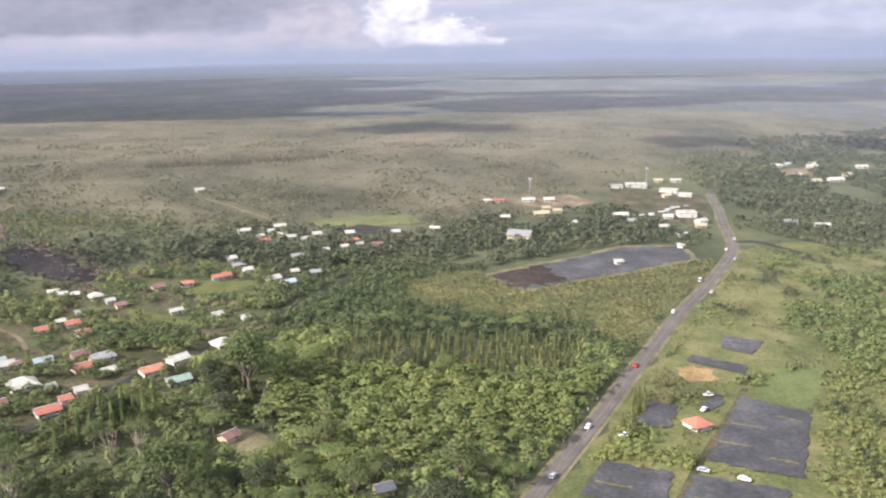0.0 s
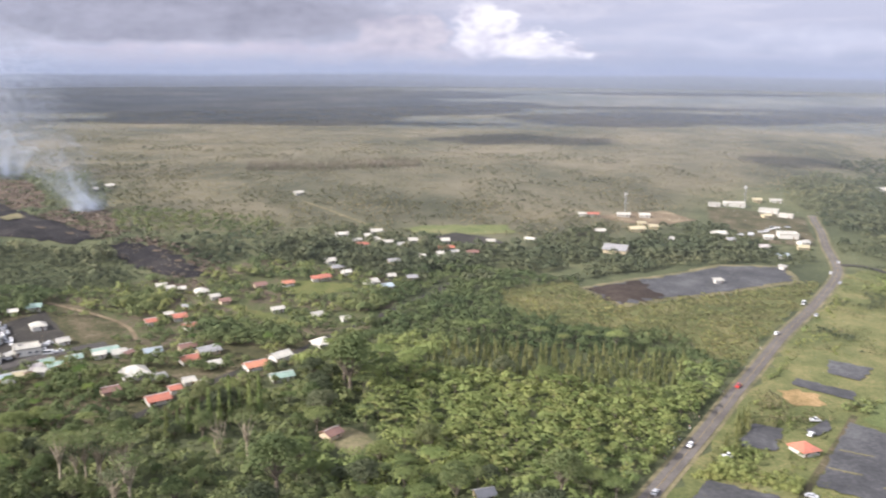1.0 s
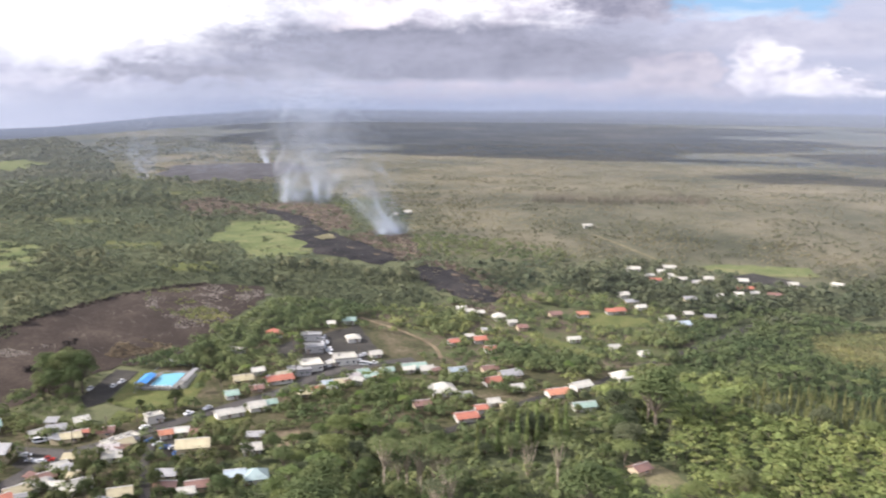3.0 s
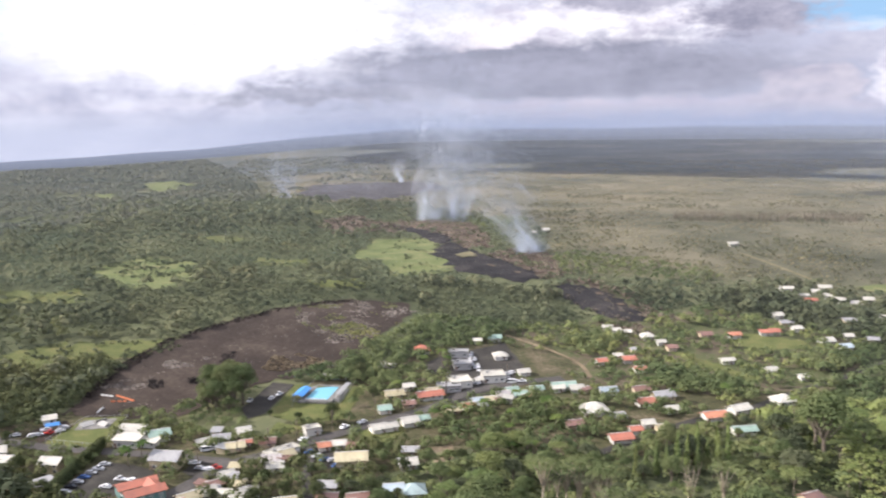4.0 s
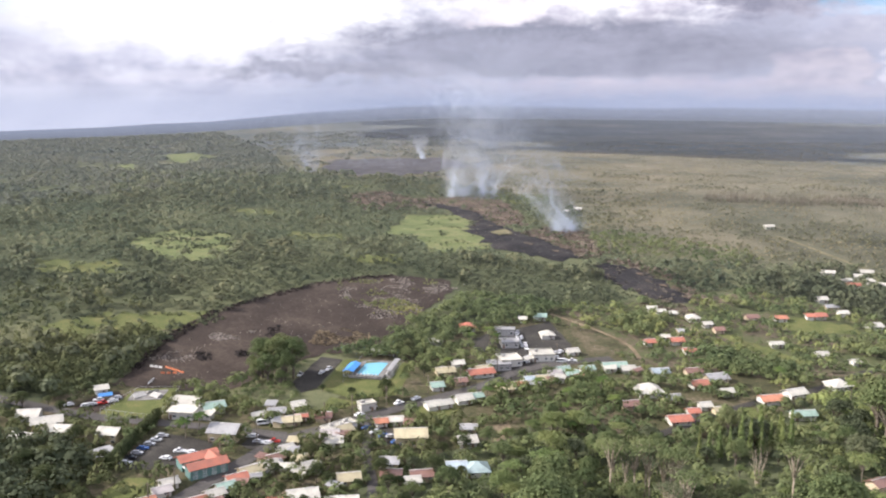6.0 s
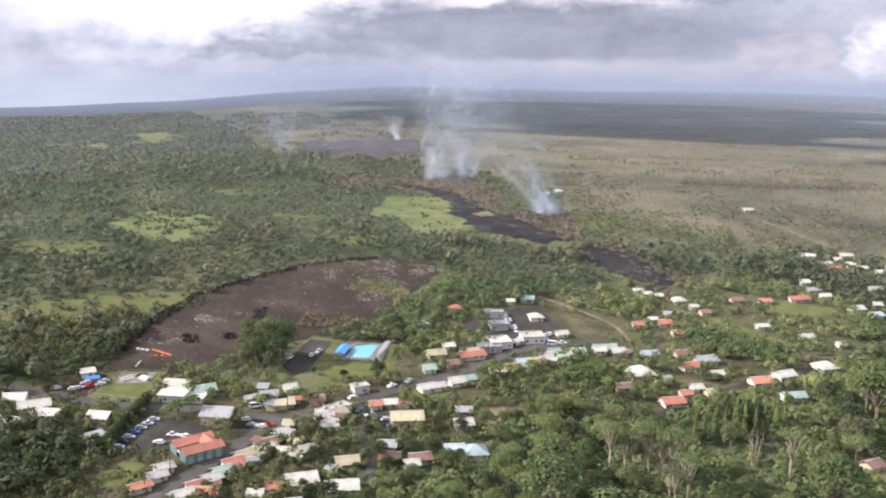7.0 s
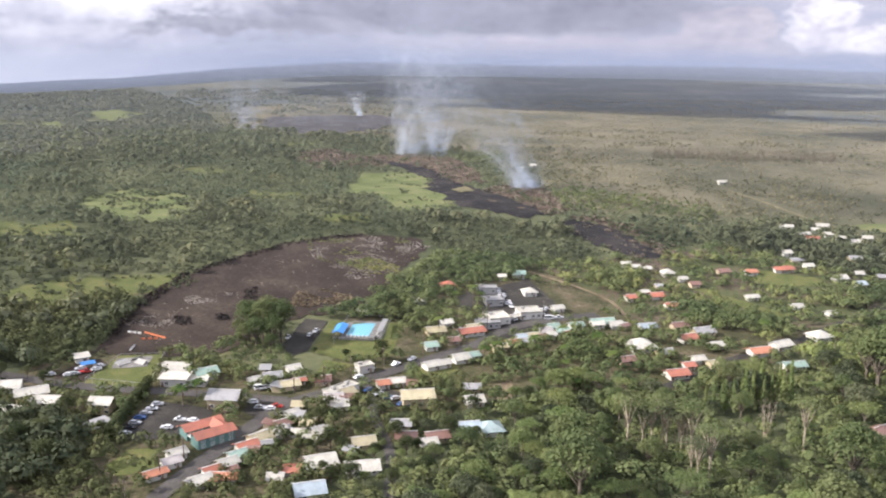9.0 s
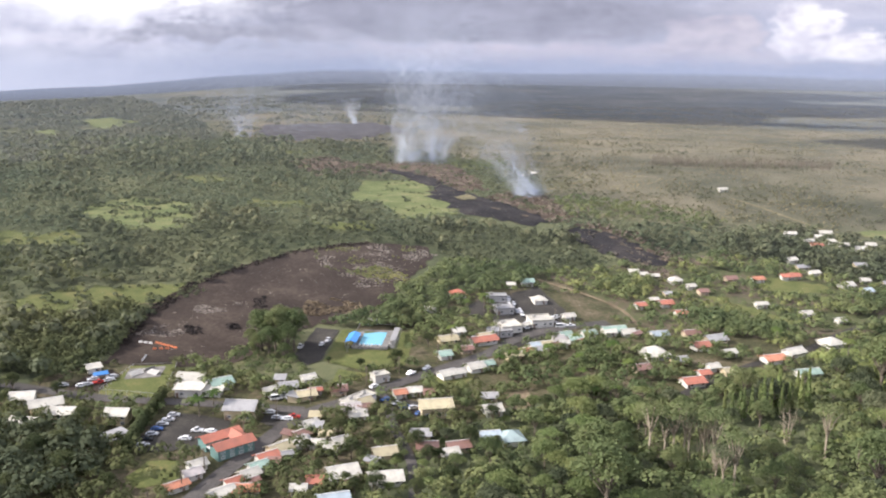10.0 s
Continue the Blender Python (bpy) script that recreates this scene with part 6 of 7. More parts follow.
for x, y in ((-295, 332), (-262, 312), (-258, 320), (-232, 330), (-222, 344), (-210, 330), (-306, 372), (-300, 380), (-296, 378), (-240, 352), (-196, 402), (-181, 396), (-160, 412), (-128, 404), (-215, 296), (-205, 300), (-226, 318), (-218, 305), (-246, 330), (-340, 210), (-337, 214)):
    plant(PALM, x, y, random.uniform(0.8, 1.2), random.uniform(0, 360))
for x, y in ((-336, 155), (-326, 152), (-347, 177), (-346, 171), (-340, 160), (-331, 148), (-402, 174), (-412, 198), (-397, 163), (-377, 171), (-371, 182), (-410, 180), (-400, 196), (-418, 190), (-384, 163)):
    plant(DARK, x, y, random.uniform(0.5, 0.7), random.uniform(0, 360))
for x, y in ((-287, 205), (-286, 223), (-268, 210), (-264, 194), (-238, 195), (-232, 208), (-300, 289), (-313, 281), (-325, 342), (-302, 322), (-330, 348), (-240, 238), (-228, 230), (-222, 218), (-206, 236), (-212, 206), (-232, 244), (-244, 222), (-250, 190), (-276, 196)):
    plant(DARK, x, y, random.uniform(0.55, 0.85), random.uniform(0, 360))
for k in range(14):
    f = k / 13
    plant(CYPRESS, -165 + 27 * f, 311 + 25 * f + 3.5 * (k % 3 - 1), random.uniform(0.85, 1.12), random.uniform(0, 360))
plant(DEAD, -141, 300, 1.2, 30)
for x, y in ((-165, 269), (-162, 273), (-179, 264), (-156, 249)):
    plant(DEAD, x, y, random.uniform(0.6, 0.85), random.uniform(0, 360))
for x, y in ((-330, 578), (-322, 585), (-312, 588), (-303, 584), (-345, 590), (-296, 580), (-340, 600), (-318, 598)):
    plant(DEAD, x, y, random.uniform(0.5, 0.7), random.uniform(0, 360))
for x, y in zip(*lattice([(46, 338), (52, 336), (64, 378), (58, 382)], 4.0)):
    plant(COLUMN, x, y, random.uniform(0.6, 0.8), random.uniform(0, 360))

# woodland and scrub too many to count


def thin(x, y, scale, least, seed):
    """Keep places where a slow noise lies above a level."""
    v = np.array([noise.noise((a / scale, b / scale, seed)) for a, b in zip(x, y)])
    return x[v > least], y[v > least]


def stuff(name, x, y, r, h, k, leaf, mat, label, category, flat=0.75, up=0.3):
    tagged(new(name, quads(name, crowns(x, y, r, h, k, r * leaf, flat, 0.15, up), mat)), label, category, kind="stuff")


x, y = lattice(CENTRAL, 5.0)
r = rng.uniform(1.8, 4.2, len(x)) * np.where(inside(x, y, PINES) | inside(x, y, [(-166, 300), (-150, 292), (-128, 318), (-140, 328)]), 0.4, 1.0)
r = np.minimum(r, 0.5 + 5.0 * np.array([room(a, b) for a, b in zip(x, y)]))
away = np.ones(len(x), bool)
for u, v in zip(bx[near], by[near]):
    away &= (x - u) ** 2 + (y - v) ** 2 > 9.0
x, y, r = x[away], y[away], r[away]
west = x + 0.35 * (y - 300) < -85 + 25 * np.sin(y / 17)
stuff("understorey", x[west], y[west], r[west], r[west] * rng.uniform(1.1, 2.0, west.sum()), 74, 0.18, M_LEAF_DARK, "dense dark green understorey below the taller trees", "understorey")
x, y, r = x[~west], y[~west], r[~west]
back = y > 425 + 18 * np.sin(x / 19)
stuff("understorey", x[back], y[back], r[back], r[back] * rng.uniform(1.1, 1.9, back.sum()), 60, 0.2, M_LEAF_DARK, "dense dark green understorey towards the village", "understorey")
x, y, r = x[~back], y[~back], r[~back]
stuff("understorey", x, y, r, r * rng.uniform(1.1, 1.9, len(x)), 74, 0.18, M_LEAF, "dense green understorey below the taller trees", "understorey")
BELT = [(-378, 252), (-350, 381), (-352, 440), (-300, 455), (-290, 440), (-312, 400), (-318, 372), (-300, 345), (-313, 338), (-346, 322), (-362, 316), (-352, 284), (-334, 272), (-326, 262), (-342, 240), (-372, 240)]
x, y = lattice(BELT, 5.0)
r = rng.uniform(2.2, 4.2, len(x)) * np.where((np.abs(x + 345) < 16) & (y < 320), 0.6, 1.0)
stuff("tree_belt", x, y, r, r * rng.uniform(1.5, 2.1, len(x)), 75, 0.19, M_LEAF_DARK, "dense belt of green trees beside the cinder field", "trees")
x, y = lattice(TOWN, 5.0)
v = np.array([noise.noise((a / 22, b / 22, 4.0)) for a, b in zip(x, y)])
ok = v > np.where(y < 270, -0.5, -0.25)
x, y = x[ok], y[ok]
r = rng.uniform(1.3, 3.7, len(x))
deep = (y < 290) & (rng.uniform(0, 1, len(x)) < np.where((x < -380) | (y < 185), 1.0, 0.6))
stuff("garden_trees", x[deep], y[deep], r[deep], r[deep] * rng.uniform(1.5, 2.3, deep.sum()), 66, 0.2, M_LEAF_DEEP, "dark green garden trees between the houses", "garden trees")
x, y, r = x[~deep], y[~deep], r[~deep]
out = y > 390
stuff("garden_trees", x[~out], y[~out], r[~out], r[~out] * rng.uniform(1.4, 2.1, (~out).sum()), 66, 0.2, M_LEAF_DARK, "green garden trees and bushes between the houses", "garden trees")
x, y, r = x[out], y[out], r[out] * rng.choice([0.55, 0.8, 1.2], out.sum())
tall = rng.uniform(0, 1, len(x)) < 0.55
stuff("garden_trees", x[tall], y[tall], r[tall], r[tall] * rng.uniform(1.2, 1.9, tall.sum()), 56, 0.21, M_LEAF_DARK, "dark green garden trees between scattered houses", "garden trees")
stuff("garden_trees", x[~tall], y[~tall], r[~tall], r[~tall] * rng.uniform(1.2, 1.8, (~tall).sum()), 46, 0.23, M_LEAF_WOOD, "light green garden trees between scattered houses", "garden trees")
# close stands of larger trees among the scattered houses
for poly in ([(-203, 420), (-193, 446), (-168, 447), (-150, 430), (-160, 414), (-184, 410)], [(-266, 452), (-252, 476), (-236, 470), (-236, 452), (-250, 440)], [(-240, 350), (-232, 366), (-216, 356), (-218, 336), (-234, 334)], [(-150, 480), (-140, 505), (-120, 500), (-124, 478)]):
    x, y = lattice(poly, 4.8, 0.4)
    r = rng.uniform(2.4, 4.4, len(x))
    stuff("tree_stand", x, y, r, r * rng.uniform(1.3, 1.8, len(x)), 80, 0.18, M_LEAF_DARK, "close stand of dark green trees between houses", "trees")
LEFT = [(-480, 70), (-412, 200), (-412, 245), (-436, 300), (-438, 352), (-424, 412), (-378, 462), (-350, 440), (-300, 452), (-215, 562), (-120, 562), (-60, 640), (-187, 655), (-262, 600), (-303, 585), (-351, 600), (-409, 719), (-515, 805), (-566, 813), (-624, 858), (-706, 890), (-745, 863), (-807, 846), (-860, 845), (-850, 300)]
x, y = thin(*lattice(LEFT, 4.5), 12, -0.33, 1.0)
for poly in CLEARING:
    ok = ~inside(x, y, poly) | (rng.uniform(0, 1, len(x)) < 0.35)
    x, y = x[ok], y[ok]
r = rng.uniform(1.1, 2.9, len(x)) * rng.choice([0.75, 1.0, 1.2], len(x))
# crowns beyond 620 m get the hazed leaf colour
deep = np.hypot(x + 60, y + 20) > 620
h = r * rng.uniform(1.2, 2.0, len(x))
# trees on the shadow side: shade put into a darker leaf colour
shade = (y < 300 + 20 * np.sin(x / 30)) & (x > -560) & (rng.uniform(0, 1, len(x)) < np.where((y < 262) & (x > -520), 0.95, 0.7))
stuff("woodland", x[shade], y[shade], r[shade], h[shade] * 1.35, 30, 0.28, M_LEAF_DEEP, "dense dark green trees of the valley woodland", "woodland", 1.05, 0.05)
x, y, r, h, deep = x[~shade], y[~shade], r[~shade], h[~shade], deep[~shade]
stuff("woodland", x[~deep], y[~deep], r[~deep], h[~deep], 28, 0.29, M_LEAF_OLIVE, "dense olive green woodland of low round crowns", "woodland")
stuff("woodland", x[deep], y[deep], r[deep], h[deep], 17, 0.35, M_LEAF_MID_HAZED, "dense olive green woodland of low round crowns", "woodland", 0.75, 0.7)
x, y = thin(*lattice(LEFT, 13), 45, 0.08, 7.0)
for poly in CLEARING:
    ok = ~inside(x, y, poly)
    x, y = x[ok], y[ok]
r = rng.uniform(3.2, 5.0, len(x))
stuff("tall_woodland", x, y, r, r * rng.uniform(1.9, 2.6, len(x)), 44, 0.3, M_LEAF_OLIVE, "taller dark green trees standing over the woodland", "woodland")
x, y = thin(*lattice([(-814, 537), (-663, 673), (-760, 847), (-834, 788), (-959, 664)], 12, 0.45), 40, -0.1, 17.0)
r = rng.uniform(3.2, 5.6, len(x))
stuff("tall_woodland", x, y, r, r * rng.uniform(2.0, 2.8, len(x)), 40, 0.27, M_LEAF_MID_HAZED, "tall trees with haze-greyed leaves standing over the far woodland", "woodland")
VILLAGE_WOOD = [(-240, 560), (-120, 545), (-20, 575), (60, 640), (140, 690), (150, 720), (95, 780), (0, 735), (-60, 660), (-187, 655)]
x, y = thin(*lattice(VILLAGE_WOOD, 6.0), 40, -0.2, 9.0)
r = rng.uniform(2.2, 4.4, len(x))
r = np.minimum(r, 0.5 + 5.0 * np.array([room(a, b) for a, b in zip(x, y)]))
stuff("village_woodland", x, y, r, r * rng.uniform(1.3, 2.0, len(x)), 24, 0.34, M_LEAF_OLIVE, "dark green trees round the village", "woodland")
# distant crowns, their haze carried by the paler leaf colour
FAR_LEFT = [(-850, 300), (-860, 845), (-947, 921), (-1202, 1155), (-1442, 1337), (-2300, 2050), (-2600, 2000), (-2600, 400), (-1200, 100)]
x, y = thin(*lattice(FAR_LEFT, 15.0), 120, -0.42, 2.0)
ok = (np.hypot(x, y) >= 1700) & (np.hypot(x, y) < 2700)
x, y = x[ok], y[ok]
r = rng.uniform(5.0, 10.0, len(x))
stuff("far_woodland", x, y, r, r * rng.uniform(0.6, 1.1, len(x)), 13, 0.34, M_LEAF_FAR_HAZED, "distant olive green woodland canopy", "woodland", 0.5, 1.0)
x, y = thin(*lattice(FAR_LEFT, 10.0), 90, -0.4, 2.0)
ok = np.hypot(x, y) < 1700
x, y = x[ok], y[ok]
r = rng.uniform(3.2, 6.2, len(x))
stuff("far_woodland", x, y, r, r * rng.uniform(0.8, 1.3, len(x)), 16, 0.32, M_LEAF_FAR_HAZED, "distant olive green woodland canopy", "woodland", 0.6, 0.9)
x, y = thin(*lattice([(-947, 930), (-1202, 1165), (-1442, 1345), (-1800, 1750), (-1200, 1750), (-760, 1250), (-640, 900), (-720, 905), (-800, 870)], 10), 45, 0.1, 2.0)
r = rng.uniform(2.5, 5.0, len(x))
stuff("far_thicket", x, y, r, r * rng.uniform(0.8, 1.3, len(x)), 8, 0.5, M_LEAF_FAR_HAZED, "straggling olive thickets at the edge of the plain", "woodland", 0.6)
RIGHT = [(75, 425), (165, 660), (230, 690), (420, 700), (420, 420), (250, 230), (160, 200), (130, 290), (135, 370)]
x, y = thin(*lattice(RIGHT, 4.6), 35, 0.2, 5.0)
r = rng.uniform(1.2, 3.0, len(x))
stuff("thicket", x, y, r, r * rng.uniform(1.0, 1.6, len(x)), 34, 0.27, M_LEAF_WOOD, "light green thicket in the grassland", "thicket")
x, y = thin(*lattice(RIGHT, 5.0), 20, 0.22, 11.0)
r = rng.uniform(1.0, 2.4, len(x))
stuff("dark_bushes", x, y, r, r * rng.uniform(1.0, 1.7, len(x)), 30, 0.28, M_LEAF_OLIVE, "dark olive bushes in the grassland", "bushes")
x, y = thin(*lattice([(185, 690), (165, 700), (205, 900), (300, 1200), (700, 1500), (700, 650), (330, 650)], 9.5), 60, -0.25, 3.0)
r = rng.uniform(2.4, 4.6, len(x))
stuff("eastern_woodland", x, y, r, r * rng.uniform(1.1, 1.7, len(x)), 24, 0.31, M_LEAF_OLIVE, "dark green woodland beyond the highway", "woodland")
x, y = thin(*lattice([(-60, 545), (-20, 575), (14, 530), (134, 612), (146, 618), (95, 508), (64, 432), (50, 440), (48, 478), (-15, 482), (-48, 500)], 3.6, 0.4, True), 14, -0.12, 5.0)
r = rng.uniform(0.6, 1.6, len(x))
stuff("verge_bushes", x, y, r, r * rng.uniform(1.2, 2.4, len(x)), 18, 0.34, M_NEEDLE, "low olive bushes in the rough grass", "bushes")
x, y = thin(*lattice([(-60, 545), (-20, 578), (14, 528), (134, 612), (146, 618), (95, 508), (64, 432), (50, 440), (48, 472), (-15, 475), (-48, 500)], 2.5, 0.5, True), 9, -0.3, 8.0)
r = rng.uniform(0.45, 1.15, len(x))
stuff("rough_brush", x, y, r, r * rng.uniform(2.0, 3.6, len(x)), 14, 0.4, M_BRUSH, "dense upright brown-green brush on rough grass", "brush", 1.5)
x, y = thin(*lattice([(152, 480), (160, 516), (185, 530), (196, 572), (244, 586), (320, 560), (330, 480), (245, 380), (174, 400), (163, 417), (160, 450)], 4.4, 0.45), 20, -0.3, 2.0)
r = rng.uniform(1.5, 3.6, len(x))
stuff("roadside_woodland", x, y, r, r * rng.uniform(1.2, 2.0, len(x)), 52, 0.21, M_LEAF_WOOD, "dense light green trees behind the nursery", "woodland")
x, y = thin(*lattice([(132, 365), (160, 425), (182, 400), (250, 380), (170, 250), (108, 280), (112, 305)], 3.0, 0.45), 14, -0.28, 6.0)
r = rng.uniform(0.7, 1.9, len(x))
stuff("nursery_shrubs", x, y, r, r * rng.uniform(1.2, 2.2, len(x)), 26, 0.3, M_LEAF_WOOD, "tangled green and tan shrubs beside the nursery cloth", "shrubs")
x, y = lattice([(28, 292), (45, 335), (52, 352), (62, 344), (56, 322), (62, 316), (40, 320), (30, 296)], 2.4, 0.45)
r = rng.uniform(0.8, 1.8, len(x))
stuff("nursery_shrubs", x, y, r, r * rng.uniform(1.3, 2.4, len(x)), 36, 0.26, M_LEAF, "leafy green shrubs between highway and nursery", "shrubs")
x, y = thin(*lattice([(60, 370), (78, 420), (95, 408), (88, 385), (100, 380), (76, 372), (68, 345)], 2.6, 0.45), 10, -0.2, 6.0)
r = rng.uniform(0.6, 1.5, len(x))
stuff("nursery_shrubs", x, y, r, r * rng.uniform(1.5, 2.6, len(x)), 26, 0.3, M_BRUSH, "tangled green and tan shrubs beside the highway", "shrubs")
# last two stands: dark-leaved bushes added in place of a cloud's shade
for poly, mat, words in (([(182, 921), (195, 1021), (246, 1095), (303, 1088), (261, 933), (214, 871), (198, 860)], M_LEAF_OLIVE, "dark green trees behind the market"), ([(-21, 631), (9, 677), (62, 736), (96, 704), (111, 664), (53, 637), (1, 600)], M_LEAF_OLIVE, "dark green bushes between the village and the netting field"), ([(48, 710), (78, 746), (112, 730), (156, 700), (149, 660), (124, 655), (85, 662), (60, 680)], M_LEAF_OLIVE, "dark green bushes between the market and the netting field"), ([(212, 815), (234, 862), (273, 854), (335, 822), (256, 640), (232, 650), (214, 700)], M_LEAF_OLIVE, "dark green woodland across the highway from the market")):
    x, y = thin(*lattice(poly, 6.0, 0.5), 25, -0.35, 4.0)
    r = rng.uniform(1.6, 4.0, len(x))
    stuff("market_woodland", x, y, r, r * rng.uniform(1.1, 1.9, len(x)), 26, 0.29, mat, words, "woodland")
x, y = lattice([(43, 330), (55, 326), (73, 327), (69, 313), (53, 318), (33, 317)], 2.2, 0.5, True)
r = rng.uniform(0.9, 2.0, len(x))
stuff("garden_bushes", x, y, r, r * rng.uniform(1.0, 1.6, len(x)), 44, 0.24, M_LEAF_LIME, "bright green bushes between nursery cloths", "bushes")
# shrubs against the house walls
hx_, hy_ = [], []
for fx, fy, fr in FOOT:
    for k in range(7):
        a = k * 0.9 + fx
        hx_.append(fx + (fr + rng.uniform(-0.6, 1.6)) * math.cos(a))
        hy_.append(fy + (fr + rng.uniform(-0.6, 1.6)) * math.sin(a))
hx_, hy_ = np.array(hx_), np.array(hy_)
ok = np.ones(len(hx_), bool)
for poly in BARE:
    ok &= ~inside(hx_, hy_, poly)
hx_, hy_ = hx_[ok], hy_[ok]
r = rng.uniform(0.6, 1.7, len(hx_))
stuff("garden_shrubs", hx_, hy_, r, r * rng.uniform(1.1, 2.0, len(hx_)), 24, 0.3, M_LEAF_DARK, "green garden shrubs close against the houses", "garden shrubs")
x, y = thin(*lattice([(46, 300), (66, 400), (105, 490), (120, 560), (165, 655), (120, 470), (95, 470), (75, 330), (30, 270)], 3.4), 12, 0.05, 8.0)
r = rng.uniform(0.6, 1.6, len(x))
stuff("roadside_bushes", x, y, r, r * rng.uniform(1.1, 1.8, len(x)), 20, 0.32, M_LEAF_LIME, "low light green bushes along the highway", "bushes")
x, y = thin(*lattice([(-1200, 1450), (-940, 935), (-810, 855), (-706, 900), (-566, 820), (-515, 808), (-409, 722), (-351, 605), (-187, 660), (5, 705), (60, 815), (330, 1150), (800, 1500), (800, 1900), (-200, 2100)], 4.6, 0.6), 30, -0.12, 6.0)
r = rng.uniform(0.6, 1.5, len(x))
stuff("scrub", x, y, r, r * rng.uniform(1.2, 2.2, len(x)), 4, 0.55, M_SCRUB, "brownish dry scrub and thin low trees", "scrub", 1.0, 0.8)
x, y = thin(*lattice([(-940, 935), (-706, 900), (-566, 820), (-515, 808), (-409, 722), (-351, 640), (-187, 665), (5, 710), (60, 815), (200, 1000), (-200, 1150), (-700, 1150)], 7.0, 0.6), 60, 0.12, 16.0)
r = rng.uniform(1.0, 2.4, len(x))
stuff("plain_thicket", x, y, r, r * rng.uniform(1.1, 1.9, len(x)), 9, 0.42, M_THICKET, "grey-green thickets spread over the dry plain", "scrub", 0.8, 0.6)
for poly in ([(-365, 630), (-331, 640), (-285, 645), (-225, 640), (-235, 600), (-281, 600), (-306, 581), (-340, 579)], [(-536, 787), (-482, 815), (-450, 770), (-470, 730), (-500, 735)]):
    x, y = lattice(poly, 5.2, 0.5)
    r = rng.uniform(1.4, 3.2, len(x))
    stuff("edge_woodland", x, y, r, r * rng.uniform(1.5, 2.6, len(x)), 30, 0.27, M_LEAF_DARK, "green trees at the edge of the lava and plain", "woodland")
x, y = lattice(GROVE, 5.5)
r = rng.uniform(2.6, 5.0, len(x))
stuff("grove", x, y, r, r * rng.uniform(1.4, 2.2, len(x)), 85, 0.18, M_LEAF_OLIVE, "dense dark green grove beside the town", "trees")
x, y = lattice([(-480, 180), (-425, 200), (-412, 245), (-432, 290), (-480, 262)], 5.5)
r = rng.uniform(2.6, 4.8, len(x))
stuff("grove", x, y, r, r * rng.uniform(1.3, 1.9, len(x)), 70, 0.19, M_LEAF_DEEP, "dense dark green trees beside the cinder field", "trees", 1.1, 0.0)
EDGE = [(-620, 865), (-515, 808), (-409, 719), (-351, 600), (-187, 650), (5, 695), (60, 810), (20, 870), (-60, 800), (-187, 745), (-330, 700), (-430, 900)]
x, y = thin(*lattice(EDGE, 5.0), 12, 0.05, 12.0)
r = rng.uniform(0.8, 2.2, len(x))
stuff("plain_edge_bushes", x, y, r, r * rng.uniform(1.2, 1.9, len(x)), 16, 0.36, M_THICKET, "olive bushes along the edge of the dry plain", "bushes")
x, y = thin(*lattice([(10, 240), (25, 285), (60, 400), (110, 520), (165, 660), (300, 640), (320, 540), (230, 380), (140, 230)], 2.2), 18, -0.05, 15.0)
r = rng.uniform(0.3, 0.8, len(x))
dry = np.array([noise.noise((a / 11, b / 11, 21.0)) for a, b in zip(x, y)]) > 0.02
stuff("grass_tufts", x[~dry], y[~dry], r[~dry], r[~dry] * rng.uniform(1.0, 1.7, (~dry).sum()), 7, 0.5, M_NEEDLE, "rough tufts of grass and low weeds", "grass")
stuff("dry_tufts", x[dry], y[dry], r[dry], r[dry] * rng.uniform(1.2, 2.2, dry.sum()), 7, 0.5, M_BRUSH, "tan dry tufts of tall grass", "grass")
x, y = thin(*lattice([(-639, 428), (-633, 478), (-578, 467), (-541, 428), (-579, 395)], 3.6, 0.45, True), 14, -0.05, 3.0)
x2, y2 = thin(*lattice([(-500, 253), (-493, 288), (-451, 319), (-430, 330), (-440, 287), (-475, 252)], 3.6, 0.45, True), 12, 0.02, 3.0)
x, y = np.concatenate([x, x2]), np.concatenate([y, y2])
r = rng.uniform(0.8, 2.0, len(x))
stuff("meadow_bushes", x, y, r, r * rng.uniform(1.0, 1.5, len(x)), 20, 0.33, M_LEAF_OLIVE, "scattered olive bushes on the green clearings", "bushes")
x, y = thin(*lattice([(-520, 620), (-498, 650), (-470, 640), (-442, 585), (-398, 545), (-408, 520), (-430, 510), (-461, 545)], 4.0, 0.5, True), 12, 0.22, 3.0)
r = rng.uniform(0.6, 1.5, len(x))
stuff("pasture_bushes", x, y, r, r * rng.uniform(1.0, 1.5, len(x)), 16, 0.36, M_LEAF_OLIVE, "scattered olive bushes on the pasture", "bushes")
x, y = lattice([(-350, 876), (-350, 900), (-265, 920), (-185, 962), (-185, 938), (-265, 896)], 6.0, 0.5)
r = rng.uniform(1.0, 2.2, len(x))
stuff("belt_bushes", x, y, r, r * rng.uniform(1.0, 1.8, len(x)), 10, 0.45, M_LEAF_OLIVE, "low olive bushes below bare trunks on the plain", "bushes")
# a belt of bare standing trunks on the plain
tx, ty = rng.uniform(-350, -185, 800), rng.uniform(-16, 16, 800)
ty = ty + np.interp(tx, [-350, -265, -185], [889, 908, 949])
tz, th = land(tx, ty), rng.uniform(5, 11, 800)
tq = []
for k in range(3):
    a = np.full(800, k * 1.047)
    ox, oy = 0.16 * np.cos(a), 0.16 * np.sin(a)
    tq.append(np.stack([np.stack([tx - ox, ty - oy, tz - 0.5], 1), np.stack([tx + ox, ty + oy, tz - 0.5], 1), np.stack([tx + ox * 0.3, ty + oy * 0.3, tz + th], 1), np.stack([tx - ox * 0.3, ty - oy * 0.3, tz + th], 1)], 1))
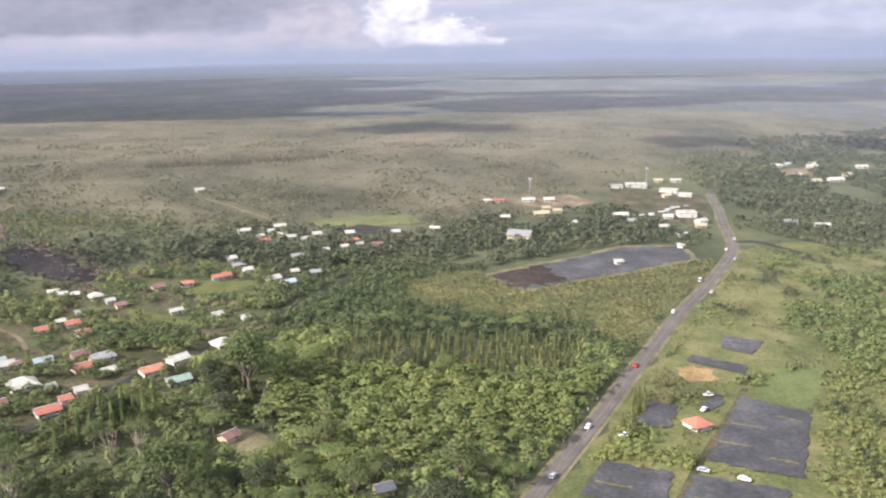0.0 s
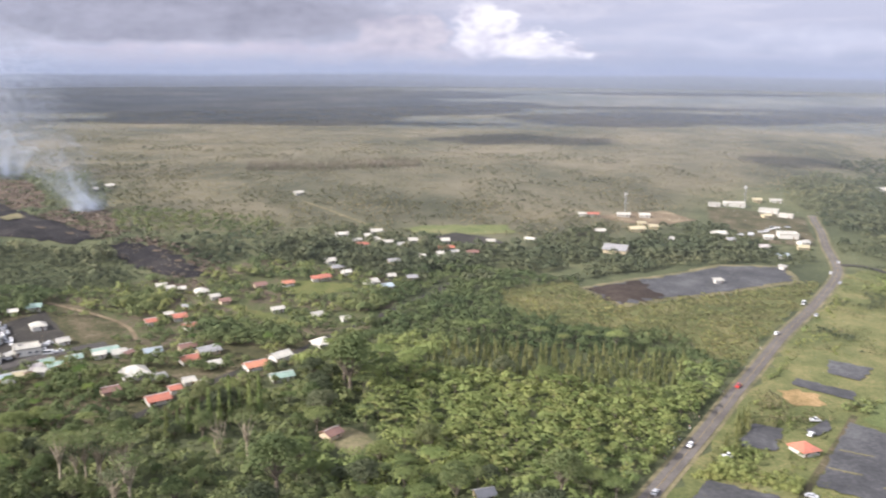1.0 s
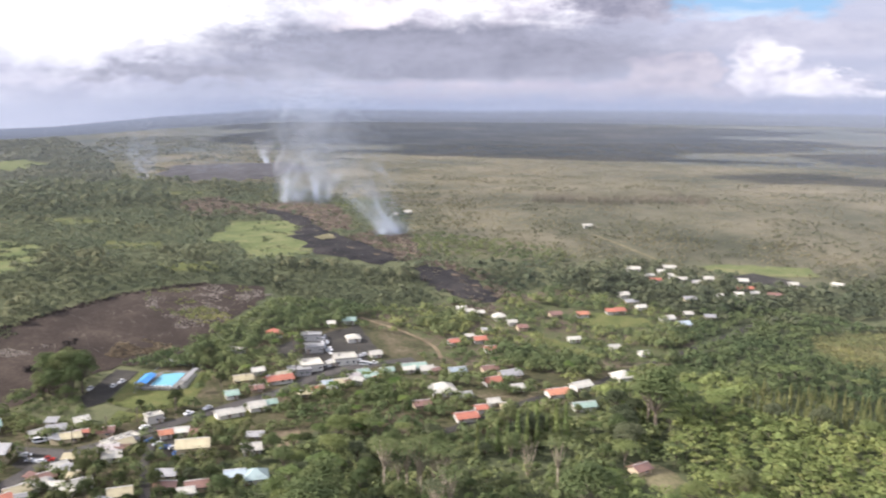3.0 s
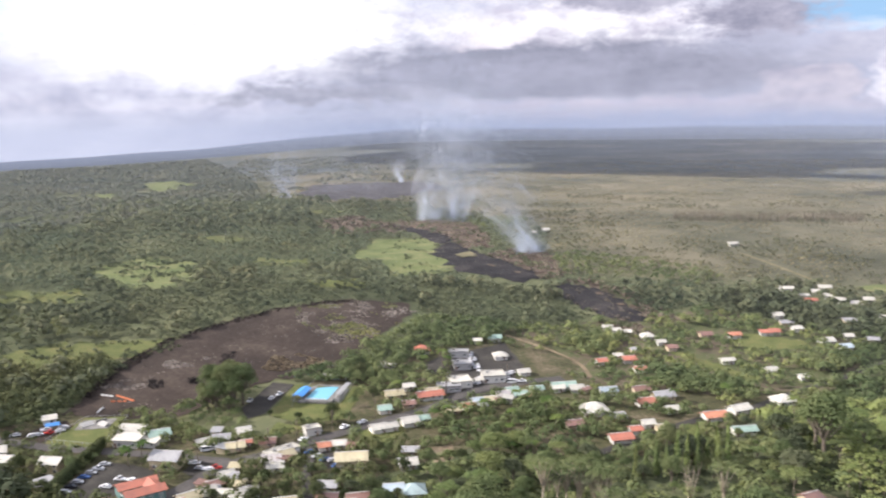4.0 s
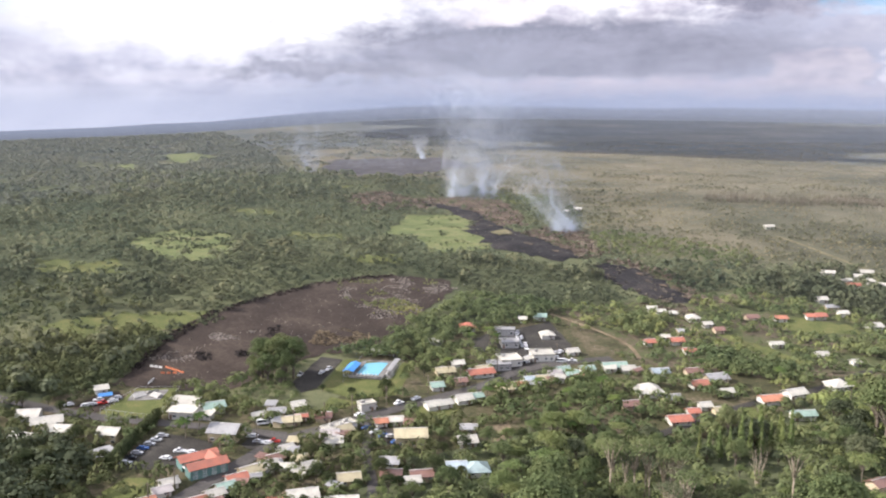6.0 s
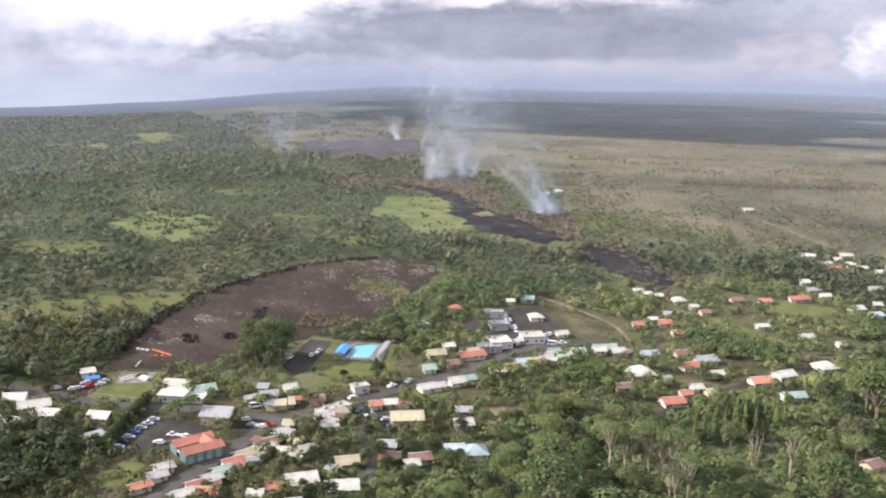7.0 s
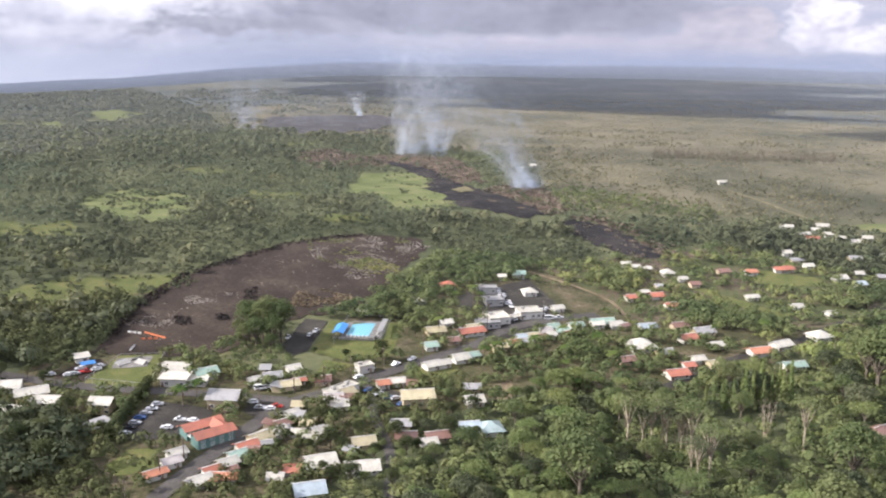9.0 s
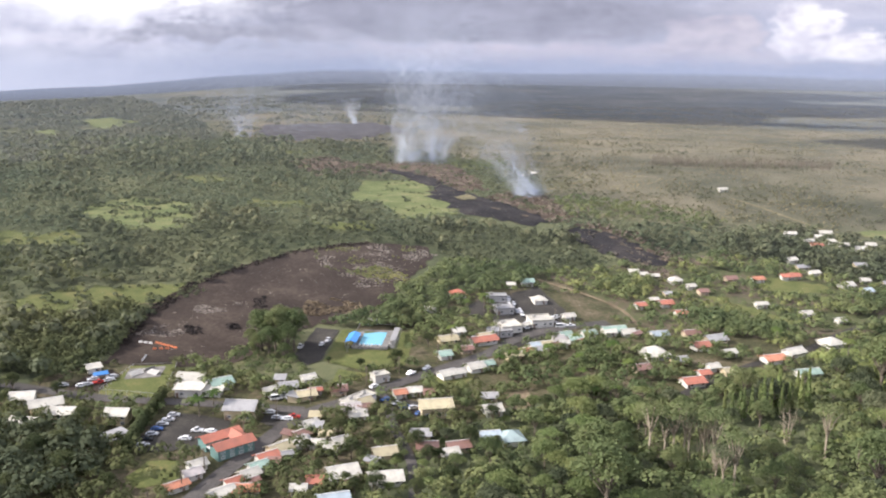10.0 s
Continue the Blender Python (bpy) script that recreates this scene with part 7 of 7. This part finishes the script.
tagged(new("standing_deadwood", quads("standing_deadwood", np.concatenate(tq), M_PALEBARK)), "belt of bare pale standing trunks on the plain", "deadwood", kind="stuff")
for lst in (BROAD, UMBRELLA, PALE, GREAT, DARK, COLUMN, CYPRESS, TRUMPET, PALM, DEAD):
    fallback(lst)


# smoke rising from the lava's edge: fine drifting flakes
def vapour(name, c, through):
    m, n, l, p = node_mat(name)
    p.inputs["Base Color"].default_value = rgb(c)
    p.inputs["Roughness"].default_value, p.inputs["Specular IOR Level"].default_value = 1.0, 0.0
    t = n.new("ShaderNodeBsdfTranslucent")
    t.inputs["Color"].default_value = rgb(c)
    mx = n.new("ShaderNodeMixShader")
    mx.inputs[0].default_value = through
    l.new(p.outputs[0], mx.inputs[1])
    l.new(t.outputs[0], mx.inputs[2])
    clear_, mx2 = n.new("ShaderNodeBsdfTransparent"), n.new("ShaderNodeMixShader")
    mx2.inputs[0].default_value = 0.5
    l.new(clear_.outputs[0], mx2.inputs[1])
    l.new(mx.outputs[0], mx2.inputs[2])
    l.new(mx2.outputs[0], n["Material Output"].inputs["Surface"])
    return m


M_SMOKE = vapour("dense_smoke", (0.82, 0.87, 0.93), 0.5)
M_THIN = vapour("thin_smoke", (0.56, 0.62, 0.73), 0.5)


def flakes(name, c, s, g, mat, label):
    """Loose three-cornered flakes at places c, turned every way."""
    n = len(c)
    u = g.normal(size=(n, 3))
    u /= np.linalg.norm(u, axis=1, keepdims=True)
    t = np.cross(u, g.normal(size=(n, 3)))
    t /= np.linalg.norm(t, axis=1, keepdims=True)
    b = np.cross(u, t)
    q = np.stack([c + t * s, c + (-0.5 * t + 0.866 * b) * s, c + (-0.5 * t - 0.866 * b) * s], 1).astype(np.float32)
    me = bpy.data.meshes.new(name)
    me.vertices.add(n * 3)
    me.vertices.foreach_set("co", q.reshape(-1))
    me.loops.add(n * 3)
    me.loops.foreach_set("vertex_index", np.arange(n * 3, dtype=np.int32))
    me.polygons.add(n)
    me.polygons.foreach_set("loop_start", np.arange(0, n * 3, 3, dtype=np.int32))
    me.materials.append(mat)
    me.update(calc_edges=True)
    tagged(new(name, me), label, "smoke", kind="stuff")


def smoke(x, y, high, drift, wide0, wide1, n, seed, label, mat, power=1.7, flake=0.13):
    g = np.random.default_rng(seed)
    f = g.uniform(0, 1, n) ** power
    # strands that wind upwards
    strand = g.integers(0, 17, n)
    sa, sr = g.uniform(0, 6.283, 17), g.uniform(0.05, 0.8, 17)
    w = wide0 + (wide1 - wide0) * f
    wob = np.sin(f * (5 + strand * 0.6) + strand * 1.7)
    cx = w * (sr[strand] * np.cos(sa[strand]) + 0.1 * wob)
    cy = w * (sr[strand] * np.sin(sa[strand]) + 0.1 * np.cos(f * 6 + strand))
    spread_ = w * (0.26 + 0.42 * f)
    px = x + cx + g.normal(size=n) * spread_
    py = y + cy + g.normal(size=n) * spread_
    pz = high * f + g.normal(size=n) * 2.0
    turb = np.array([noise.noise_vector((a / 13.0, b / 13.0, c / 18.0 + seed)) for a, b, c in zip(px, py, pz)])
    c = np.stack([px + drift[0] * high * f ** 1.2, py + drift[1] * high * f ** 1.2, pz + land(x, y) + 1.5], 1)
    c += turb * w[:, None] * 0.6
    sway = 0.3 * w * np.minimum(f * 3, 1.0)
    c[:, 0] += sway * np.sin(f * 8.0 + seed * 2.1)
    c[:, 1] += sway * np.cos(f * 6.5 + seed * 1.3)
    flakes("smoke_plume", c, flake * 1.3 * g.uniform(0.6, 1.4, (n, 1)), g, mat, label)


for k, (x, y, high, lean, n) in enumerate(((-566, 757, 92, (0.12, 0.03), 40000), (-556, 763, 70, (-0.1, 0.03), 22000), (-541, 773, 100, (-0.02, 0.05), 36000), (-530, 780, 60, (0.2, 0.04), 14000))):
    smoke(x, y, high * 1.25, lean, 5.0, 27, n, 11 + k, "white-blue smoke plume rising from the black lava", M_SMOKE, 1.45)
smoke(-548, 772, 270, (0.1, 0.06), 34, 95, 100000, 9, "faint tall veil of smoke thinning into the cloud", M_THIN, 1.2, 0.2)
smoke(-548, 772, 165, (0.06, 0.06), 24, 58, 110000, 7, "wide thin veil of blue smoke over the lava", M_THIN, 1.8, 0.13)
smoke(-382, 628, 50, (-0.75, -0.4), 5, 14, 15000, 15, "thin pale smoke drifting from the lava's front", M_SMOKE, 1.6)
smoke(-374, 634, 62, (-0.6, -0.36), 5, 16, 18000, 3, "thin pale smoke drifting from the lava's front", M_SMOKE, 1.9)
smoke(-378, 631, 125, (-0.5, -0.28), 15, 36, 65000, 8, "thin veil of blue smoke drifting off the lava's front", M_THIN, 1.8, 0.13)
smoke(-866, 1140, 34, (-0.3, -0.05), 4, 12, 12000, 4, "small white smoke wisp on the far lava", M_SMOKE, 1.7, 0.2)
smoke(-868, 884, 62, (-0.1, 0.05), 12, 34, 22000, 5, "thin bluish smoke over the far lava", M_THIN, 1.3, 0.2)
smoke(-850, 1000, 110, (0.1, 0.05), 75, 130, 50000, 6, "wide veil of bluish smoke over the far lava", M_THIN, 1.2, 0.19)

# haze over the lowland: two added translucent sheets that lean away, imitating distant air
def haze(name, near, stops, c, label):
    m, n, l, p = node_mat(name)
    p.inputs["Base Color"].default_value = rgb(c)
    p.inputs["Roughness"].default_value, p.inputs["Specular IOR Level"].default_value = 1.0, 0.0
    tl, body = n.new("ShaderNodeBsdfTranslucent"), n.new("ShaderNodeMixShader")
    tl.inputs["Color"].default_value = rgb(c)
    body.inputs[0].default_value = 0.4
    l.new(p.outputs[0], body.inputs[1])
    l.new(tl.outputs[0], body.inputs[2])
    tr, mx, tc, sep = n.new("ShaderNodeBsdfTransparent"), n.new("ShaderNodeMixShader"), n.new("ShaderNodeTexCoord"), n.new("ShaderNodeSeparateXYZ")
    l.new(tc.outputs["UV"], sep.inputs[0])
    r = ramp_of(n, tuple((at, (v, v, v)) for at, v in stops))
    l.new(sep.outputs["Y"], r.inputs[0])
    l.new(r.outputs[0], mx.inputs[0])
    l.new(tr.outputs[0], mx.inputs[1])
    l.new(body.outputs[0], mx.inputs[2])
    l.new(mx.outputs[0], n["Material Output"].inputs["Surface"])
    verts, faces, levels = [], [], 6
    for k in range(73):
        yaw = radians(-70 + 2.5 * k)
        base = float(land(-near * math.sin(yaw), near * math.cos(yaw)))
        for lv in range(levels):
            z = 270 * lv / (levels - 1)
            d = near + 1.7 * z
            verts.append((-60 - d * math.sin(yaw), d * math.cos(yaw) - 20, base + 1 + z))
        if k:
            for lv in range(levels - 1):
                a = (k - 1) * levels + lv
                faces.append((a, a + levels, a + levels + 1, a + 1))
    me = mesh_of("haze", verts, faces, m, True)
    uv = me.uv_layers.new(name="UVMap")
    for poly in me.polygons:
        for li in poly.loop_indices:
            uv.data[li].uv = (0.0, (me.loops[li].vertex_index % levels) / (levels - 1))
    ob = tagged(new("haze", me), label, "haze", kind="stuff")
    ob.visible_shadow = False


# opacity painted by height, so land farther off looks paler
haze("far_haze_sheet", 780, ((0.0, 0.0), (0.13, 0.025), (0.23, 0.08), (0.3, 0.16), (0.375, 0.25), (0.44, 0.15), (0.54, 0.04), (0.68, 0.0)), (0.37, 0.41, 0.53), "thin blue-grey sheet added as haze over the far lowland")
haze("near_haze_sheet", 400, ((0.0, 0.0), (0.1, 0.012), (0.25, 0.03), (0.42, 0.055), (0.5, 0.05), (0.62, 0.02), (0.78, 0.0)), (0.57, 0.59, 0.64), "faint pale sheet added as haze over the wooded lowland")


# clouds overhead, whose shadows lie across the plain
def cloud(sx, sy, rx, ry, seed, alt=650):
    """A flat-based heap of cloud that shades the land round (sx, sy)."""
    g = random.Random(seed)
    reach = alt / math.tan(radians(SUN_EL))
    c = Vector((sx, sy, alt + 20)) + Vector((to_sun.x, to_sun.y, 0)).normalized() * reach
    bm = bmesh.new()
    for k in range(9):
        a = k * 2.399
        f = math.sqrt((k + 0.2) / 9) * 0.72
        q = g.uniform(0.35, 0.55)
        m = Matrix.Translation((rx * f * math.cos(a), ry * f * math.sin(a), g.uniform(0, 25))) @ Matrix.Diagonal((rx * q, ry * q, min(rx, ry) * q * 0.5, 1))
        bmesh.ops.create_icosphere(bm, subdivisions=2, radius=1.0, matrix=m)
    for v in bm.verts:
        n = noise.noise_vector(v.co / 90.0 + Vector((seed, 0, 0)))
        v.co += Vector((n.x * rx * 0.12, n.y * ry * 0.14, n.z * 25))
        v.co.z = max(v.co.z, -15 + n.z * 6)
    ob = new("cloud", done(bm, "cloud", M_CLOUD, True))
    ob.matrix_basis = Matrix.Translation(c)
    tagged(ob, "white heaped cloud with a flat grey base", "cloud", "clouds over the plain", "structure")


for k, (sx, sy, rx, ry, alt) in enumerate((
        (-640, 1640, 280, 250, 650), (-1020, 1980, 540, 430, 650), (-520, 1950, 330, 330, 650), (-1500, 2500, 520, 420, 650), (-900, 2600, 520, 400, 650),
        (-480, 2500, 260, 260, 650), (-1300, 3500, 900, 700, 1500), (-2100, 4300, 1000, 900, 1500), (-1000, 4500, 600, 560, 1500), (-2300, 3000, 700, 600, 1500),
        (120, 1720, 300, 190, 650), (110, 2010, 300, 90, 650), (590, 1950, 260, 240, 650), (1050, 2250, 320, 220, 650), (250, 2750, 420, 130, 650),
        (700, 3300, 520, 180, 1500), (1400, 3000, 500, 250, 1500), (300, 4200, 600, 260, 1500),
        (-110, 1260, 135, 90, 650), (205, 1150, 58, 42, 650), (470, 1210, 100, 60, 650))):
    cloud(sx, sy, rx, ry, k + 1, alt)
puff = random.Random(31)
for k in range(9):
    cloud(-950 + 120 * k + puff.uniform(-60, 60), puff.uniform(1400, 1560) + 10 * k, puff.uniform(70, 150), puff.uniform(22, 50), 40 + k)
